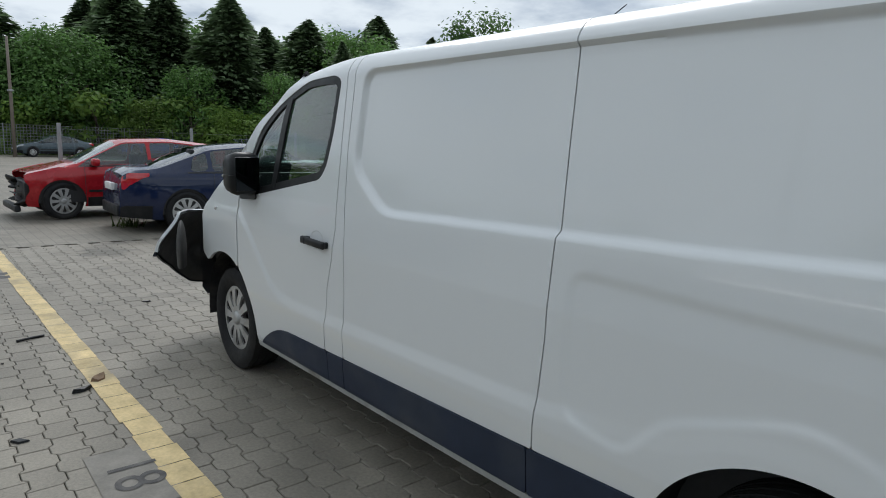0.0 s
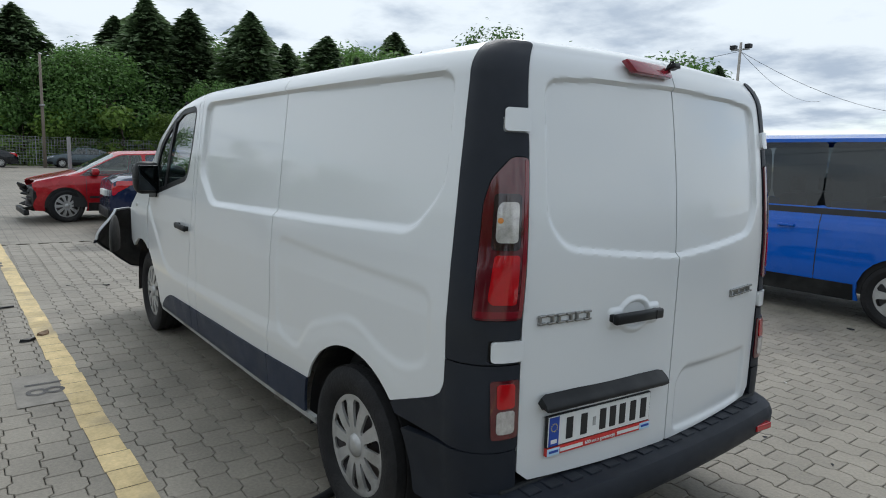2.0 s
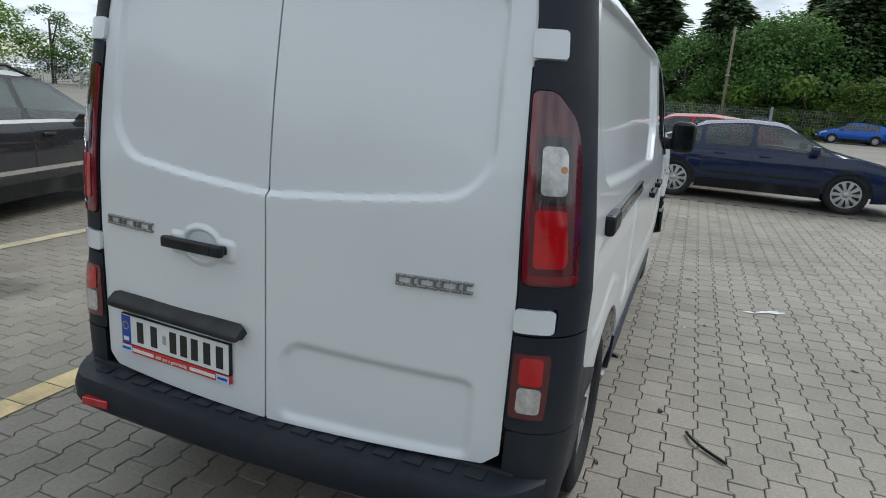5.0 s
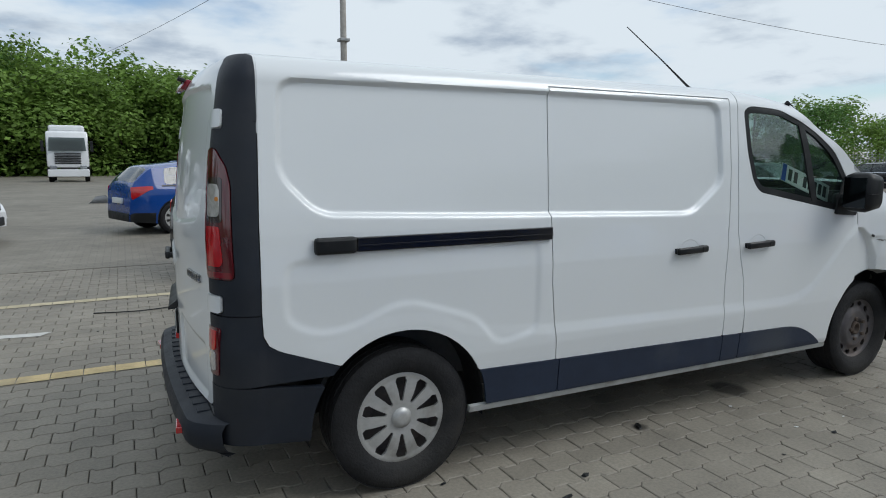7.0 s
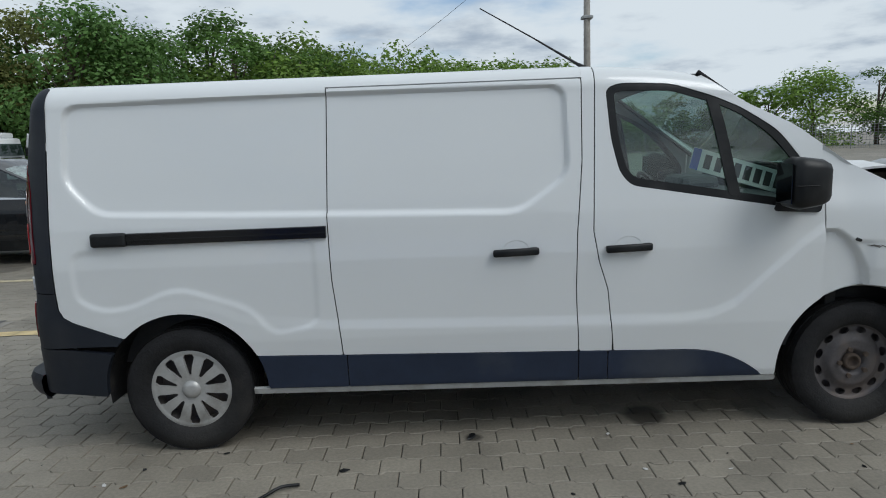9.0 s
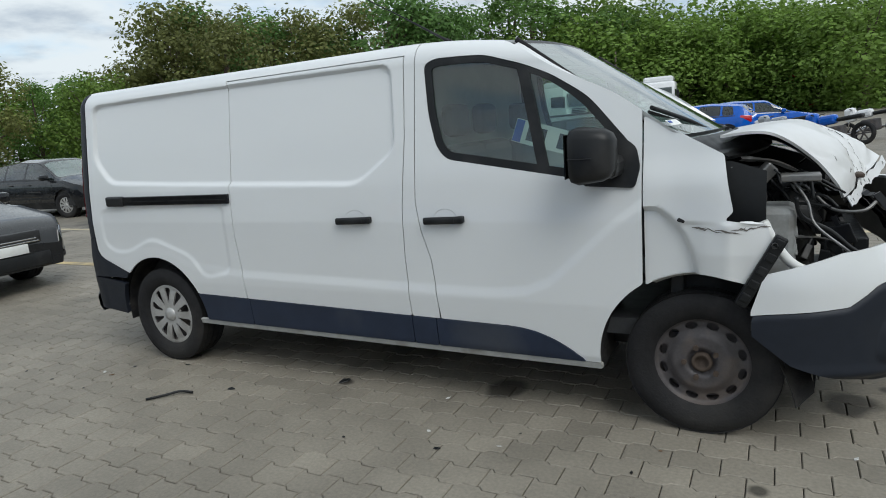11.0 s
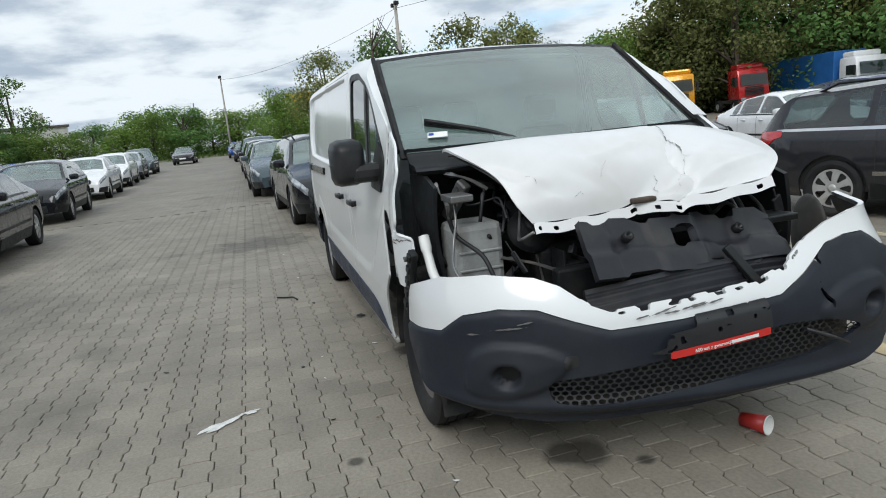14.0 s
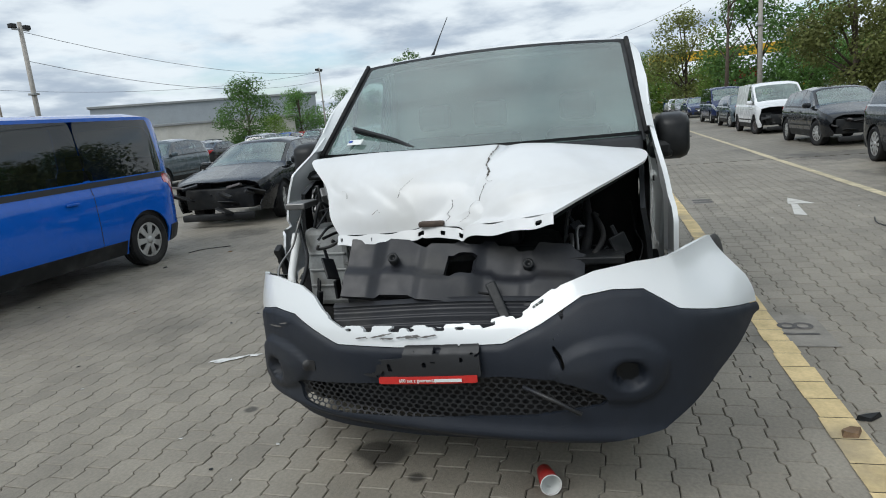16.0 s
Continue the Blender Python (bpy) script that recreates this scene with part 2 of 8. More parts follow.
def curve_pts(pts, n):
    """Points of a smooth curve through pts."""
    p = np.array([pts[0], *pts, pts[-1]], float)
    out = []
    for i in range(len(pts) - 1):
        a, b, c, d = p[i:i + 4]
        for k in range(n):
            t = k / n
            out.append(0.5 * (2 * b + (c - a) * t + (2 * a - 5 * b + 4 * c - d) * t * t + (3 * b - a - 3 * c + d) * t ** 3))
    out.append(np.array(pts[-1], float))
    return out


def lathe(bm, profile, sides=40, axis="y"):
    """Turns a profile of (radius, depth) round the y axis."""
    rings = []
    for r, d in profile:
        rings.append([bm.verts.new((r * math.cos(2 * math.pi * k / sides), d, r * math.sin(2 * math.pi * k / sides))) for k in range(sides)])
    for a, b in zip(rings[:-1], rings[1:]):
        for k in range(sides):
            bm.faces.new((a[k], a[(k + 1) % sides], b[(k + 1) % sides], b[k])).smooth = True
    return bm


def sstep(x, lo=0.0, hi=1.0):
    t = np.clip((np.asarray(x, float) - lo) / (hi - lo), 0, 1)
    return t * t * (3 - 2 * t)


def poly_sdf(pts, rnd=0.0):
    """Distance into a polygon, positive inside, with corners rounded by rnd."""
    P = np.array(pts, float)
    if rnd:
        c = P
        Q = []
        n = len(c)
        for i in range(n):
            a, b, d = c[i - 1], c[i], c[(i + 1) % n]
            u, w = (a - b), (d - b)
            lu, lw = np.linalg.norm(u), np.linalg.norm(w)
            k = min(rnd, lu * 0.45, lw * 0.45)
            p, q = b + u / lu * k, b + w / lw * k
            for t in (0, 0.25, 0.5, 0.75, 1):
                Q.append((1 - t) ** 2 * p + 2 * t * (1 - t) * b + t * t * q)
        P = np.array(Q)

    def f(x, z):
        x, z = np.asarray(x, float), np.asarray(z, float)
        best = np.full(np.broadcast(x, z).shape, 1e9)
        inside = np.zeros(best.shape, bool)
        for a, b in zip(P, np.roll(P, -1, 0)):
            dx, dz = b - a
            L = dx * dx + dz * dz + 1e-12
            t = np.clip(((x - a[0]) * dx + (z - a[1]) * dz) / L, 0, 1)
            best = np.minimum(best, np.hypot(x - a[0] - t * dx, z - a[1] - t * dz))
            cr = (a[1] > z) != (b[1] > z)
            with np.errstate(divide="ignore", invalid="ignore"):
                inside ^= cr & (x < dx * (z - a[1]) / (dz if abs(dz) > 1e-12 else 1e-12) + a[0])
        return np.where(inside, best, -best)
    return f


def sheet(P, us, vs, sdf=None, thick=0.0, flip=False, smooth=True, bm=None):
    """A piece of the surface P(u, v), cut to where sdf(u, v) is positive, with its edge turned in by thick."""
    U, V = np.meshgrid(us, vs, indexing="ij")
    S = np.ones(U.shape) if sdf is None else np.asarray(sdf(U, V), float)
    S = np.where(np.abs(S) < 1e-6, 1e-6, S)
    own = bm is None
    bm = bmesh.new() if own else bm
    cache, uv, cells = {}, [], []

    def vid(key, u, v):
        if key not in cache:
            cache[key] = len(uv)
            uv.append((u, v))
        return cache[key]

    nu, nv = U.shape
    for i in range(nu - 1):
        for j in range(nv - 1):
            ring = [(i, j), (i + 1, j), (i + 1, j + 1), (i, j + 1)]
            sv = [S[c] for c in ring]
            if max(sv) <= 0:
                continue
            ids = []
            for k in range(4):
                c, d, s, e = ring[k], ring[(k + 1) % 4], sv[k], sv[(k + 1) % 4]
                if s > 0:
                    ids.append(vid(c, us[c[0]], vs[c[1]]))
                if (s > 0) != (e > 0):
                    t = s / (s - e)
                    ids.append(vid((min(c, d), max(c, d)), us[c[0]] + (us[d[0]] - us[c[0]]) * t, vs[c[1]] + (vs[d[1]] - vs[c[1]]) * t))
            if len(ids) > 2:
                cells.append(ids)
    if not uv:
        return bm
    arr = np.array(uv)
    X, Y, Z = P(arr[:, 0], arr[:, 1])
    verts = [bm.verts.new((x, y, z)) for x, y, z in zip(np.broadcast_to(X, len(arr)), np.broadcast_to(Y, len(arr)), np.broadcast_to(Z, len(arr)))]
    fresh = []
    for ids in cells:
        try:
            f = bm.faces.new([verts[k] for k in (ids[::-1] if flip else ids)])
            f.smooth = smooth
            fresh.append(f)
        except ValueError:
            pass
    if thick:
        for f in fresh:
            f.normal_update()
        fs = set(fresh)
        rim = [e for e in {e for f in fresh for e in f.edges} if len(e.link_faces) == 1]
        back = {}
        for e in rim:
            for v in e.verts:
                if v not in back:
                    n = Vector()
                    for f in v.link_faces:
                        if f in fs:
                            n += f.normal * f.calc_area()
                    n = n.normalized() if n.length > 0 else Vector((0, 0, 1))
                    back[v] = bm.verts.new(v.co - n * thick)
        for e in rim:
            f = e.link_faces[0]
            a, b = e.verts
            for l in f.loops:
                if l.edge == e:
                    a, b = l.vert, l.link_loop_next.vert
            e.smooth = False
            try:
                bm.faces.new((b, a, back[a], back[b]))
            except ValueError:
                pass
    return bm


def grid(a, b, step):
    return np.linspace(a, b, max(2, int(round((b - a) / step)) + 1))

# ---- ground ----
ASPHALT_FAR = bpy.data.materials.new("block_paving_far")
ASPHALT_FAR.use_nodes = True


SPOTS = ((4.12, -0.38, 0.127, 0.28), (2.44, -0.68, 0.11, 0.28), (1.48, -0.88, 0.05, 0.28), (4.3, -0.15, 0.044, 0.28), (3.75, -1.3, 0.044, 0.28), (-3.0, -1.6, 0.688, 0.55), (-9.0, 5.2, 1.155, 0.55), (0.4, 3.2, 0.259, 0.55), (-5.5, 5.4, 0.688, 0.55), (6.3, -5.2, 0.247, 0.55), (-2.2, -5.0, 0.385, 0.55), (8.6, 0.6, 0.341, 0.55))


def paving_nodes(m, joints):
    nt = m.node_tree
    b = nt.nodes["Principled BSDF"]
    geo = nt.nodes.new("ShaderNodeNewGeometry")
    b.inputs["Roughness"].default_value = 0.62
    b.inputs["Specular IOR Level"].default_value = 0.45

    def nz(scale, detail=6.0, vec=None):
        n = nt.nodes.new("ShaderNodeTexNoise")
        n.inputs["Scale"].default_value, n.inputs["Detail"].default_value = scale, detail
        nt.links.new(vec or geo.outputs["Position"], n.inputs["Vector"])
        return n.outputs["Fac"]

    def rng(f, a, c, lo, hi):
        r = nt.nodes.new("ShaderNodeMapRange")
        for k, q in enumerate((a, c, lo, hi)):
            r.inputs[k + 1].default_value = q
        nt.links.new(f, r.inputs[0])
        return r.outputs[0]

    def mul(col, fac):
        v = nt.nodes.new("ShaderNodeVectorMath")
        v.operation = "SCALE"
        nt.links.new(col, v.inputs[0])
        nt.links.new(fac, v.inputs["Scale"])
        return v.outputs[0]

    rgb = nt.nodes.new("ShaderNodeRGB")
    rgb.outputs[0].default_value = (0.205, 0.185, 0.150, 1)
    col = mul(rgb.outputs[0], rng(nz(0.35), 0.3, 0.7, 0.80, 1.18))
    col = mul(col, rng(nz(2.1, 9.0), 0.3, 0.7, 0.84, 1.14))
    col = mul(col, rng(nz(60.0, 4.0), 0.3, 0.7, 0.86, 1.14))
    stain = rng(nz(0.9, 8.0), 0.60, 0.72, 1.0, 0.62)
    col = mul(col, stain)
    # oil and damp spots with ragged edges
    wob = nt.nodes.new("ShaderNodeTexNoise")
    wob.inputs["Scale"].default_value, wob.inputs["Detail"].default_value = 3.5, 6.0
    nt.links.new(geo.outputs["Position"], wob.inputs["Vector"])
    for sx, sy, rad, keep in SPOTS:
        dist = nt.nodes.new("ShaderNodeVectorMath")
        dist.operation = "DISTANCE"
        dist.inputs[1].default_value = (sx, sy, 0)
        nt.links.new(geo.outputs["Position"], dist.inputs[0])
        ragged_r = nt.nodes.new("ShaderNodeMath")
        ragged_r.operation = "MULTIPLY_ADD"
        ragged_r.inputs[1].default_value = rad * 2.2
        nt.links.new(wob.outputs["Fac"], ragged_r.inputs[0])
        nt.links.new(dist.outputs["Value"], ragged_r.inputs[2])
        col = mul(col, rng(ragged_r.outputs[0], rad * 1.75, rad * 2.3, keep, 1.0))
    if joints:
        br = nt.nodes.new("ShaderNodeTexBrick")
        br.inputs["Scale"].default_value = 1.0
        br.inputs["Brick Width"].default_value, br.inputs["Row Height"].default_value = 0.20, 0.1425
        br.inputs["Mortar Size"].default_value = 0.006
        br.inputs["Color1"].default_value, br.inputs["Color2"].default_value, br.inputs["Mortar"].default_value = (1, 1, 1, 1), (0.86, 0.86, 0.86, 1), (0.60, 0.60, 0.60, 1)
        sp = nt.nodes.new("ShaderNodeSeparateXYZ")
        cb = nt.nodes.new("ShaderNodeCombineXYZ")
        nt.links.new(geo.outputs["Position"], sp.inputs[0])
        nt.links.new(sp.outputs[0], cb.inputs[0])
        nt.links.new(sp.outputs[1], cb.inputs[1])
        nt.links.new(cb.outputs[0], br.inputs["Vector"])
        v = nt.nodes.new("ShaderNodeVectorMath")
        v.operation = "MULTIPLY"
        nt.links.new(col, v.inputs[0])
        nt.links.new(br.outputs["Color"], v.inputs[1])
        col = v.outputs[0]
    else:
        k = nt.nodes.new("ShaderNodeObjectInfo")
        col = mul(col, rng(k.outputs["Random"], 0, 1, 0.90, 1.08))
        col = mul(col, rng(geo.outputs["Random Per Island"], 0, 1, 0.90, 1.08))
    nt.links.new(col, b.inputs["Base Color"])
    bp = nt.nodes.new("ShaderNodeBump")
    bp.inputs["Strength"].default_value, bp.inputs["Distance"].default_value = 0.5, 0.004
    nt.links.new(nz(140.0, 4.0), bp.inputs["Height"])
    nt.links.new(bp.outputs[0], b.inputs["Normal"])


paving_nodes(ASPHALT_FAR, True)
PAVER = bpy.data.materials.new("concrete_paver")
PAVER.use_nodes = True
paving_nodes(PAVER, False)
SAND = mat("joint_sand", (0.085, 0.077, 0.063), 0.95, var=0.3, scale=3.0, bump=0.4, bscale=200.0)
LOT = (-9.0, 9.5, -8.0, 6.5)
bm = bmesh.new()
X0_, X1_, Y0_, Y1_ = LOT
XS, YS = [-400, X0_, X1_, 400], [-400, Y0_, Y1_, 400]
vv = {(i, j): bm.verts.new((XS[i], YS[j], 0)) for i in range(4) for j in range(4)}
for i in range(3):
    for j in range(3):
        if (i, j) != (1, 1):
            bm.faces.new((vv[i, j], vv[i + 1, j], vv[i + 1, j + 1], vv[i, j + 1]))
far = {(i, j): bm.verts.new((XS[i], YS[j], -0.016)) for i in (1, 2) for j in (1, 2)}
bm.faces.new((far[1, 1], far[2, 1], far[2, 2], far[1, 2])).material_index = 1
for a, b in (((1, 1), (2, 1)), ((2, 1), (2, 2)), ((2, 2), (1, 2)), ((1, 2), (1, 1))):
    bm.faces.new((vv[b], vv[a], far[a], far[b]))
ground = part("ground", bm, ASPHALT_FAR)
ground.data.materials.append(SAND)
tagged(ground, "worn grey concrete block paving of a large car yard", "ground", kind="structure")

# ---- the white van ----
# x runs from the rear axle to the front, y to its left side.
van = empty("delivery_van", pose(0, 0, 0), "white panel van with a crushed front end, standing on block paving", "van")
RC, ARC = 0.243, 0.27
A1, A2 = 0.79, 0.79 + 0.27
REAR = -0.853
VT, RT = 1.79, 0.13


def side_a(x):
    """The girth coordinate of a place x along the flank."""
    return x - REAR - RC + A2


ZS = [0.20, 0.34, 0.60, 1.0, 1.2, 1.5, 1.8]
WS = [0.885, 0.925, 0.948, 0.952, 0.938, 0.905, 0.868]
panel_l = poly_sdf([(-0.505, 1.815), (-0.525, 1.44), (-0.37, 1.277), (0.30, 1.252), (1.74, 1.212), (1.99, 1.385), (1.98, 1.822), (0.7, 1.825)], 0.075)
low_recess = poly_sdf([(-0.535, 1.10), (0.30, 1.13), (0.72, 1.15), (0.72, 0.66), (0.46, 0.62), (0.36, 0.76), (0.0, 0.88), (-0.25, 0.78), (-0.40, 0.77), (-0.53, 0.84)], 0.09)
rear_panel = poly_sdf([(0.655, 1.790), (0.667, 1.345), (0.59, 1.250), (0.30, 1.218), (-0.05, 1.192), (-0.05, 1.815), (0.45, 1.805)], 0.06)
rear_low = poly_sdf([(0.10, 0.745), (0.665, 0.725), (0.665, 0.48), (0.05, 0.48), (0.05, 0.69)], 0.04)


def lean(x):
    """Where the van's middle line lies at x."""
    return -0.013 + 0.012 * sstep(x, -0.6, 1.2)


def crease(x):
    z = np.interp(x, [-0.6, 0.364, 0.784, 2.15, 2.55, 2.70, 2.83, 3.0, 3.12, 3.25], [0.755, 0.738, 0.697, 0.668, 0.664, 0.680, 0.735, 0.89, 1.0, 1.10])
    hump = np.interp(np.abs(x), [0.0, 0.10, 0.19, 0.30, 0.38], [0.833, 0.828, 0.808, 0.755, 0.735])
    return np.where(np.abs(x) < 0.38, np.maximum(z, hump), z)


def body(sy, out=0.0):
    def P(a, v):
        a, v = np.asarray(a, float), np.asarray(v, float)
        ang = np.clip((a - A1) / ARC, 0, 1) * math.pi / 2
        top = np.clip((v - VT) / RT, 0, math.pi / 2)
        z = np.minimum(v, VT) + RT * np.sin(top)
        d = RT * (1 - np.cos(top))
        W = np.interp(np.minimum(v, VT), ZS, WS) - d
        x = a - A2 + REAR + RC
        flank = a > A2
        W = W - 0.02 * sstep(x, 3.0, 3.3) * sstep(v, 1.1, 1.4) - 0.016 * sstep(0.5 - x, 0.0, 1.1)
        xr = REAR + 0.5 * d + 0.095 * np.clip((v - 1.15) / 0.75, 0, 1) ** 1.6
        base = np.interp(v, [0.45, 1.0, 1.34, 1.72, 1.92], [0.755, 0.762, 0.748, 0.730, 0.705]) - 0.7 * d
        k = np.clip(a, 0, A1) / A1
        y = k * base + (W - base) * np.sin(ang) + sy * 0.012 * (1 - k)
        edge_x = xr + (0.119 * k * k) * base * base
        px = np.where(flank, x, edge_x + (REAR + RC - edge_x) * (1 - np.cos(ang)))
        e = np.zeros_like(px) + out
        e = e - 0.023 * sstep(panel_l(x, v), -0.013, 0.013) * flank
        e = e + (0.003 + 0.006 * sstep(x, 0.45, 0.9)) * np.clip((crease(x) - v) / 0.05, 0, 1) * flank * sstep(x, -0.5, -0.3)
        e = e - 0.007 * sstep(low_recess(x, v), -0.004, 0.035) * flank
        e = e + 0.018 * sstep(0.93 - v, 0.0, 0.22) * np.sin(2 * ang)
        pa = k * base
        back = a < A1
        e = e - 0.017 * sstep(rear_panel(pa, v), -0.0095, 0.0095) * back
        if sy < 0:
            e = e - 0.014 * sstep(rear_low(pa, v), -0.010, 0.024) * back
        nx, ny = -np.cos(ang), np.sin(ang)
        drop = 0.06 * np.clip((x - 2.0) / 0.68, 0, 1.6) ** 2 * sstep(v, 1.55, 1.95) * flank
        return px + nx * e, sy * (y + ny * e) + lean(px), z - drop
    return P


def van_piece(name, sy, x0, x1, z0, z1, cut, material, step=0.010, thick=0.010, out=0.0, parent=None, label="", rear=False):
    """A panel of the van's skin. Flank pieces are cut in (x, z), rear pieces in (distance from the middle, z)."""
    if rear:
        us = grid(x0, x1, step)
        f = (lambda u, v: cut(u, v)) if cut else None
    else:
        us = grid(side_a(x0), side_a(x1), step)
        f = (lambda u, v: cut(u - A2 + REAR + RC, v)) if cut else None
    bm = sheet(body(sy, out), us, grid(z0, z1, step), f, thick, flip=(sy > 0))
    return part(name, bm, material, van if parent is None else parent, label, smooth=38)


def arch(x, z, cx, r, cz=0.34):
    return np.hypot(x - cx, z - cz) - r


GAP = 0.0028
pillar_line = lambda x, z: ((2.64 - x) * 0.50 + (1.93 - z) * 0.70) / 0.86 + 0.0
window_poly = [(2.185, 1.80), (2.205, 1.55), (2.245, 1.385), (2.30, 1.318), (3.15, 1.168), (3.228, 1.195), (3.24, 1.31), (3.05, 1.545), (2.85, 1.722), (2.73, 1.782), (2.52, 1.838), (2.25, 1.828)]
win_sdf = poly_sdf(window_poly, 0.05)
door_rear_x = lambda z: np.interp(z, [0.3, 0.5, 0.80, 0.95, 1.1, 1.9], [2.212, 2.207, 2.180, 2.135, 2.110, 2.135])
slide_front_x = lambda z: np.interp(z, [0.3, 0.8, 1.08, 1.45, 1.9], [2.036, 2.020, 2.028, 2.060, 2.068])
slide_rear_x = lambda z: np.interp(z, [0.3, 0.6, 0.9, 1.25, 1.9], [0.832, 0.815, 0.787, 0.780, 0.805])
col_front_x = lambda z: np.interp(z, [0.3, 0.62, 0.63, 0.72, 0.735, 0.76, 0.80, 0.90, 1.24, 1.65, 1.92], [-0.26, -0.26, -0.28, -0.52, -0.555, -0.592, -0.612, -0.616, -0.612, -0.597, -0.585])
TOPV = VT + RT * math.pi / 2
trim_top = lambda x: np.where(x < 2.6, 0.53 - 0.024 * x, 0.468 - 0.0 * x - 1.15 * np.clip(x - 2.55, 0, None) ** 2.4)
sill_z = lambda x: 0.345 - 0.012 * x

def screen(p, y):
    hw = 0.80 + 0.07 * p
    q = 1 - (y / hw) ** 2
    return 2.665 + 0.66 * p + (0.02 + 0.15 * p) * q, y, 1.858 - 0.49 * p + 0.035 * q * (1 - p)



for sy, tag in ((1, "left"), (-1, "right")):
    above = lambda x, z: z - np.maximum(trim_top(x), sill_z(x)) - 0.0
    van_piece("rear_quarter_panel", sy, -0.75, 0.86, 0.30, TOPV,
              lambda x, z: np.minimum.reduce([x - col_front_x(z) - GAP, slide_rear_x(z) - GAP - x, arch(x, z, 0, 0.418), np.where(x > 0.1, z - trim_top(x), 1.0)]), WHITE, 0.0085)
    slide_door = van_piece("sliding_door" if sy < 0 else "side_panel", sy, 0.76, 2.07, 0.30, TOPV - (0.14 if sy < 0 else 0.0),
              lambda x, z: np.minimum.reduce([x - slide_rear_x(z) - GAP, slide_front_x(z) - GAP - x, z - trim_top(x)]), WHITE, 0.0085)
    if sy < 0:
        van_piece("roof_rail", sy, 0.76, 2.07, TOPV - 0.132, TOPV, None, WHITE)
    van_piece("door_pillar", sy, 2.0, 2.20, 0.30, TOPV,
              lambda x, z: np.minimum.reduce([x - slide_front_x(z) - GAP, door_rear_x(z) - GAP - x, z - trim_top(x)]), WHITE)
    door = van_piece("front_door", sy, 2.07, 3.30, 0.30, TOPV,
                     lambda x, z: np.minimum.reduce([x - door_rear_x(z) - GAP, 3.262 - x - 0.02 * sstep(0.9 - z), pillar_line(x, z), -win_sdf(x, z), arch(x, z, 3.498, 0.445), z - np.where(x < 2.97, np.maximum(trim_top(x), sill_z(x)), sill_z(x))]), WHITE)
    van_piece("window_frame", sy, 2.15, 3.28, 1.10, 1.85, lambda x, z: np.minimum(win_sdf(x, z), 0.040 - win_sdf(x, z)), BLACK, 0.012, 0.01, -0.004, door)
    van_piece("window_pane", sy, 2.15, 2.85, 1.10, 1.85, lambda x, z: np.minimum(win_sdf(x, z) - 0.03, 2.70 + (1.74 - z) * 0.20 - x), GLASS, 0.02, 0, -0.012, door).visible_shadow = False
    van_piece("quarter_pane", sy, 2.6, 3.28, 1.10, 1.85, lambda x, z: np.minimum(win_sdf(x, z) - 0.03, x - 2.735 - (1.74 - z) * 0.20), GLASS, 0.02, 0, -0.012, door).visible_shadow = False
    van_piece("window_divider", sy, 2.6, 2.95, 1.15, 1.80, lambda x, z: np.minimum.reduce([win_sdf(x, z) - 0.02, x - 2.69 - (1.74 - z) * 0.20, 2.745 + (1.74 - z) * 0.20 - x]), BLACK, 0.012, 0.01, -0.002, door)
    # lower trims
    for x0, x1, nm in ((0.30, 0.84, "sill_trim"), (0.84, 2.03, "sill_trim"), (2.03, 2.18, "sill_trim"), (2.18, 3.02, "sill_trim")):
        van_piece(nm, sy, x0 - 0.02, x1 + 0.02, 0.28, 0.56,
                  lambda x, z, x0=x0, x1=x1: np.minimum.reduce([x - x0 - GAP, x1 - GAP - x, trim_top(x) - 0.003 - z, z - sill_z(x), arch(x, z, 0, 0.422)]), SILL, 0.015, 0.012, 0.006)
    van_piece("sill", sy, 0.34, 3.14, 0.25, 0.37, lambda x, z: np.minimum.reduce([sill_z(x) - 0.004 - z, z - sill_z(x) + 0.035, arch(x, z, 3.498, 0.44)]), GREYBOX, 0.015, 0.02, 0.0)
    # rear corner column, bumper end and lamps
    lamp = poly_sdf([(0.796, 1.030), (0.796, 1.545), (0.868, 1.545), (0.935, 1.475), (0.957, 1.40), (0.962, 1.030)], 0.022)
    col_cut = lambda u, v: np.minimum.reduce([u - 0.7935, side_a(col_front_x(v)) - GAP - u, -lamp(u, v)])
    us = grid(0.785, side_a(-0.25), 0.011)
    cap = poly_sdf([(0.795, 1.677), (0.795, 1.945), (side_a(-0.590), 1.955), (side_a(-0.598), 1.640)], 0.004)
    cap_top = poly_sdf([(0.795, 1.40), (0.795, 1.945), (side_a(-0.587), 1.960), (side_a(-0.587), 1.40)], 0.055)
    hinge_cut = lambda u, v: np.maximum(u - 0.900, np.maximum(1.618 - v, v - 1.70))
    hinge_low = lambda u, v: np.maximum(u - 0.905, np.maximum(0.893 - v, v - 0.968))
    part("corner_cap", sheet(body(sy, 0.004), us, grid(1.62, 1.97, 0.011), lambda u, v: np.minimum(cap(u, v), cap_top(u, v)), 0.012, flip=sy > 0), TRIM, van, "dark grey plastic", smooth=40)
    part("corner_column", sheet(body(sy, 0.004), us, grid(0.88, 1.69, 0.011), lambda u, v: np.minimum.reduce([col_cut(u, v), 1.671 - 0.022 * sstep(u, 0.85, 1.05) - v, v - 0.889, hinge_cut(u, v), hinge_low(u, v)]), 0.012, flip=sy > 0), TRIM, van, "dark grey plastic", smooth=40)
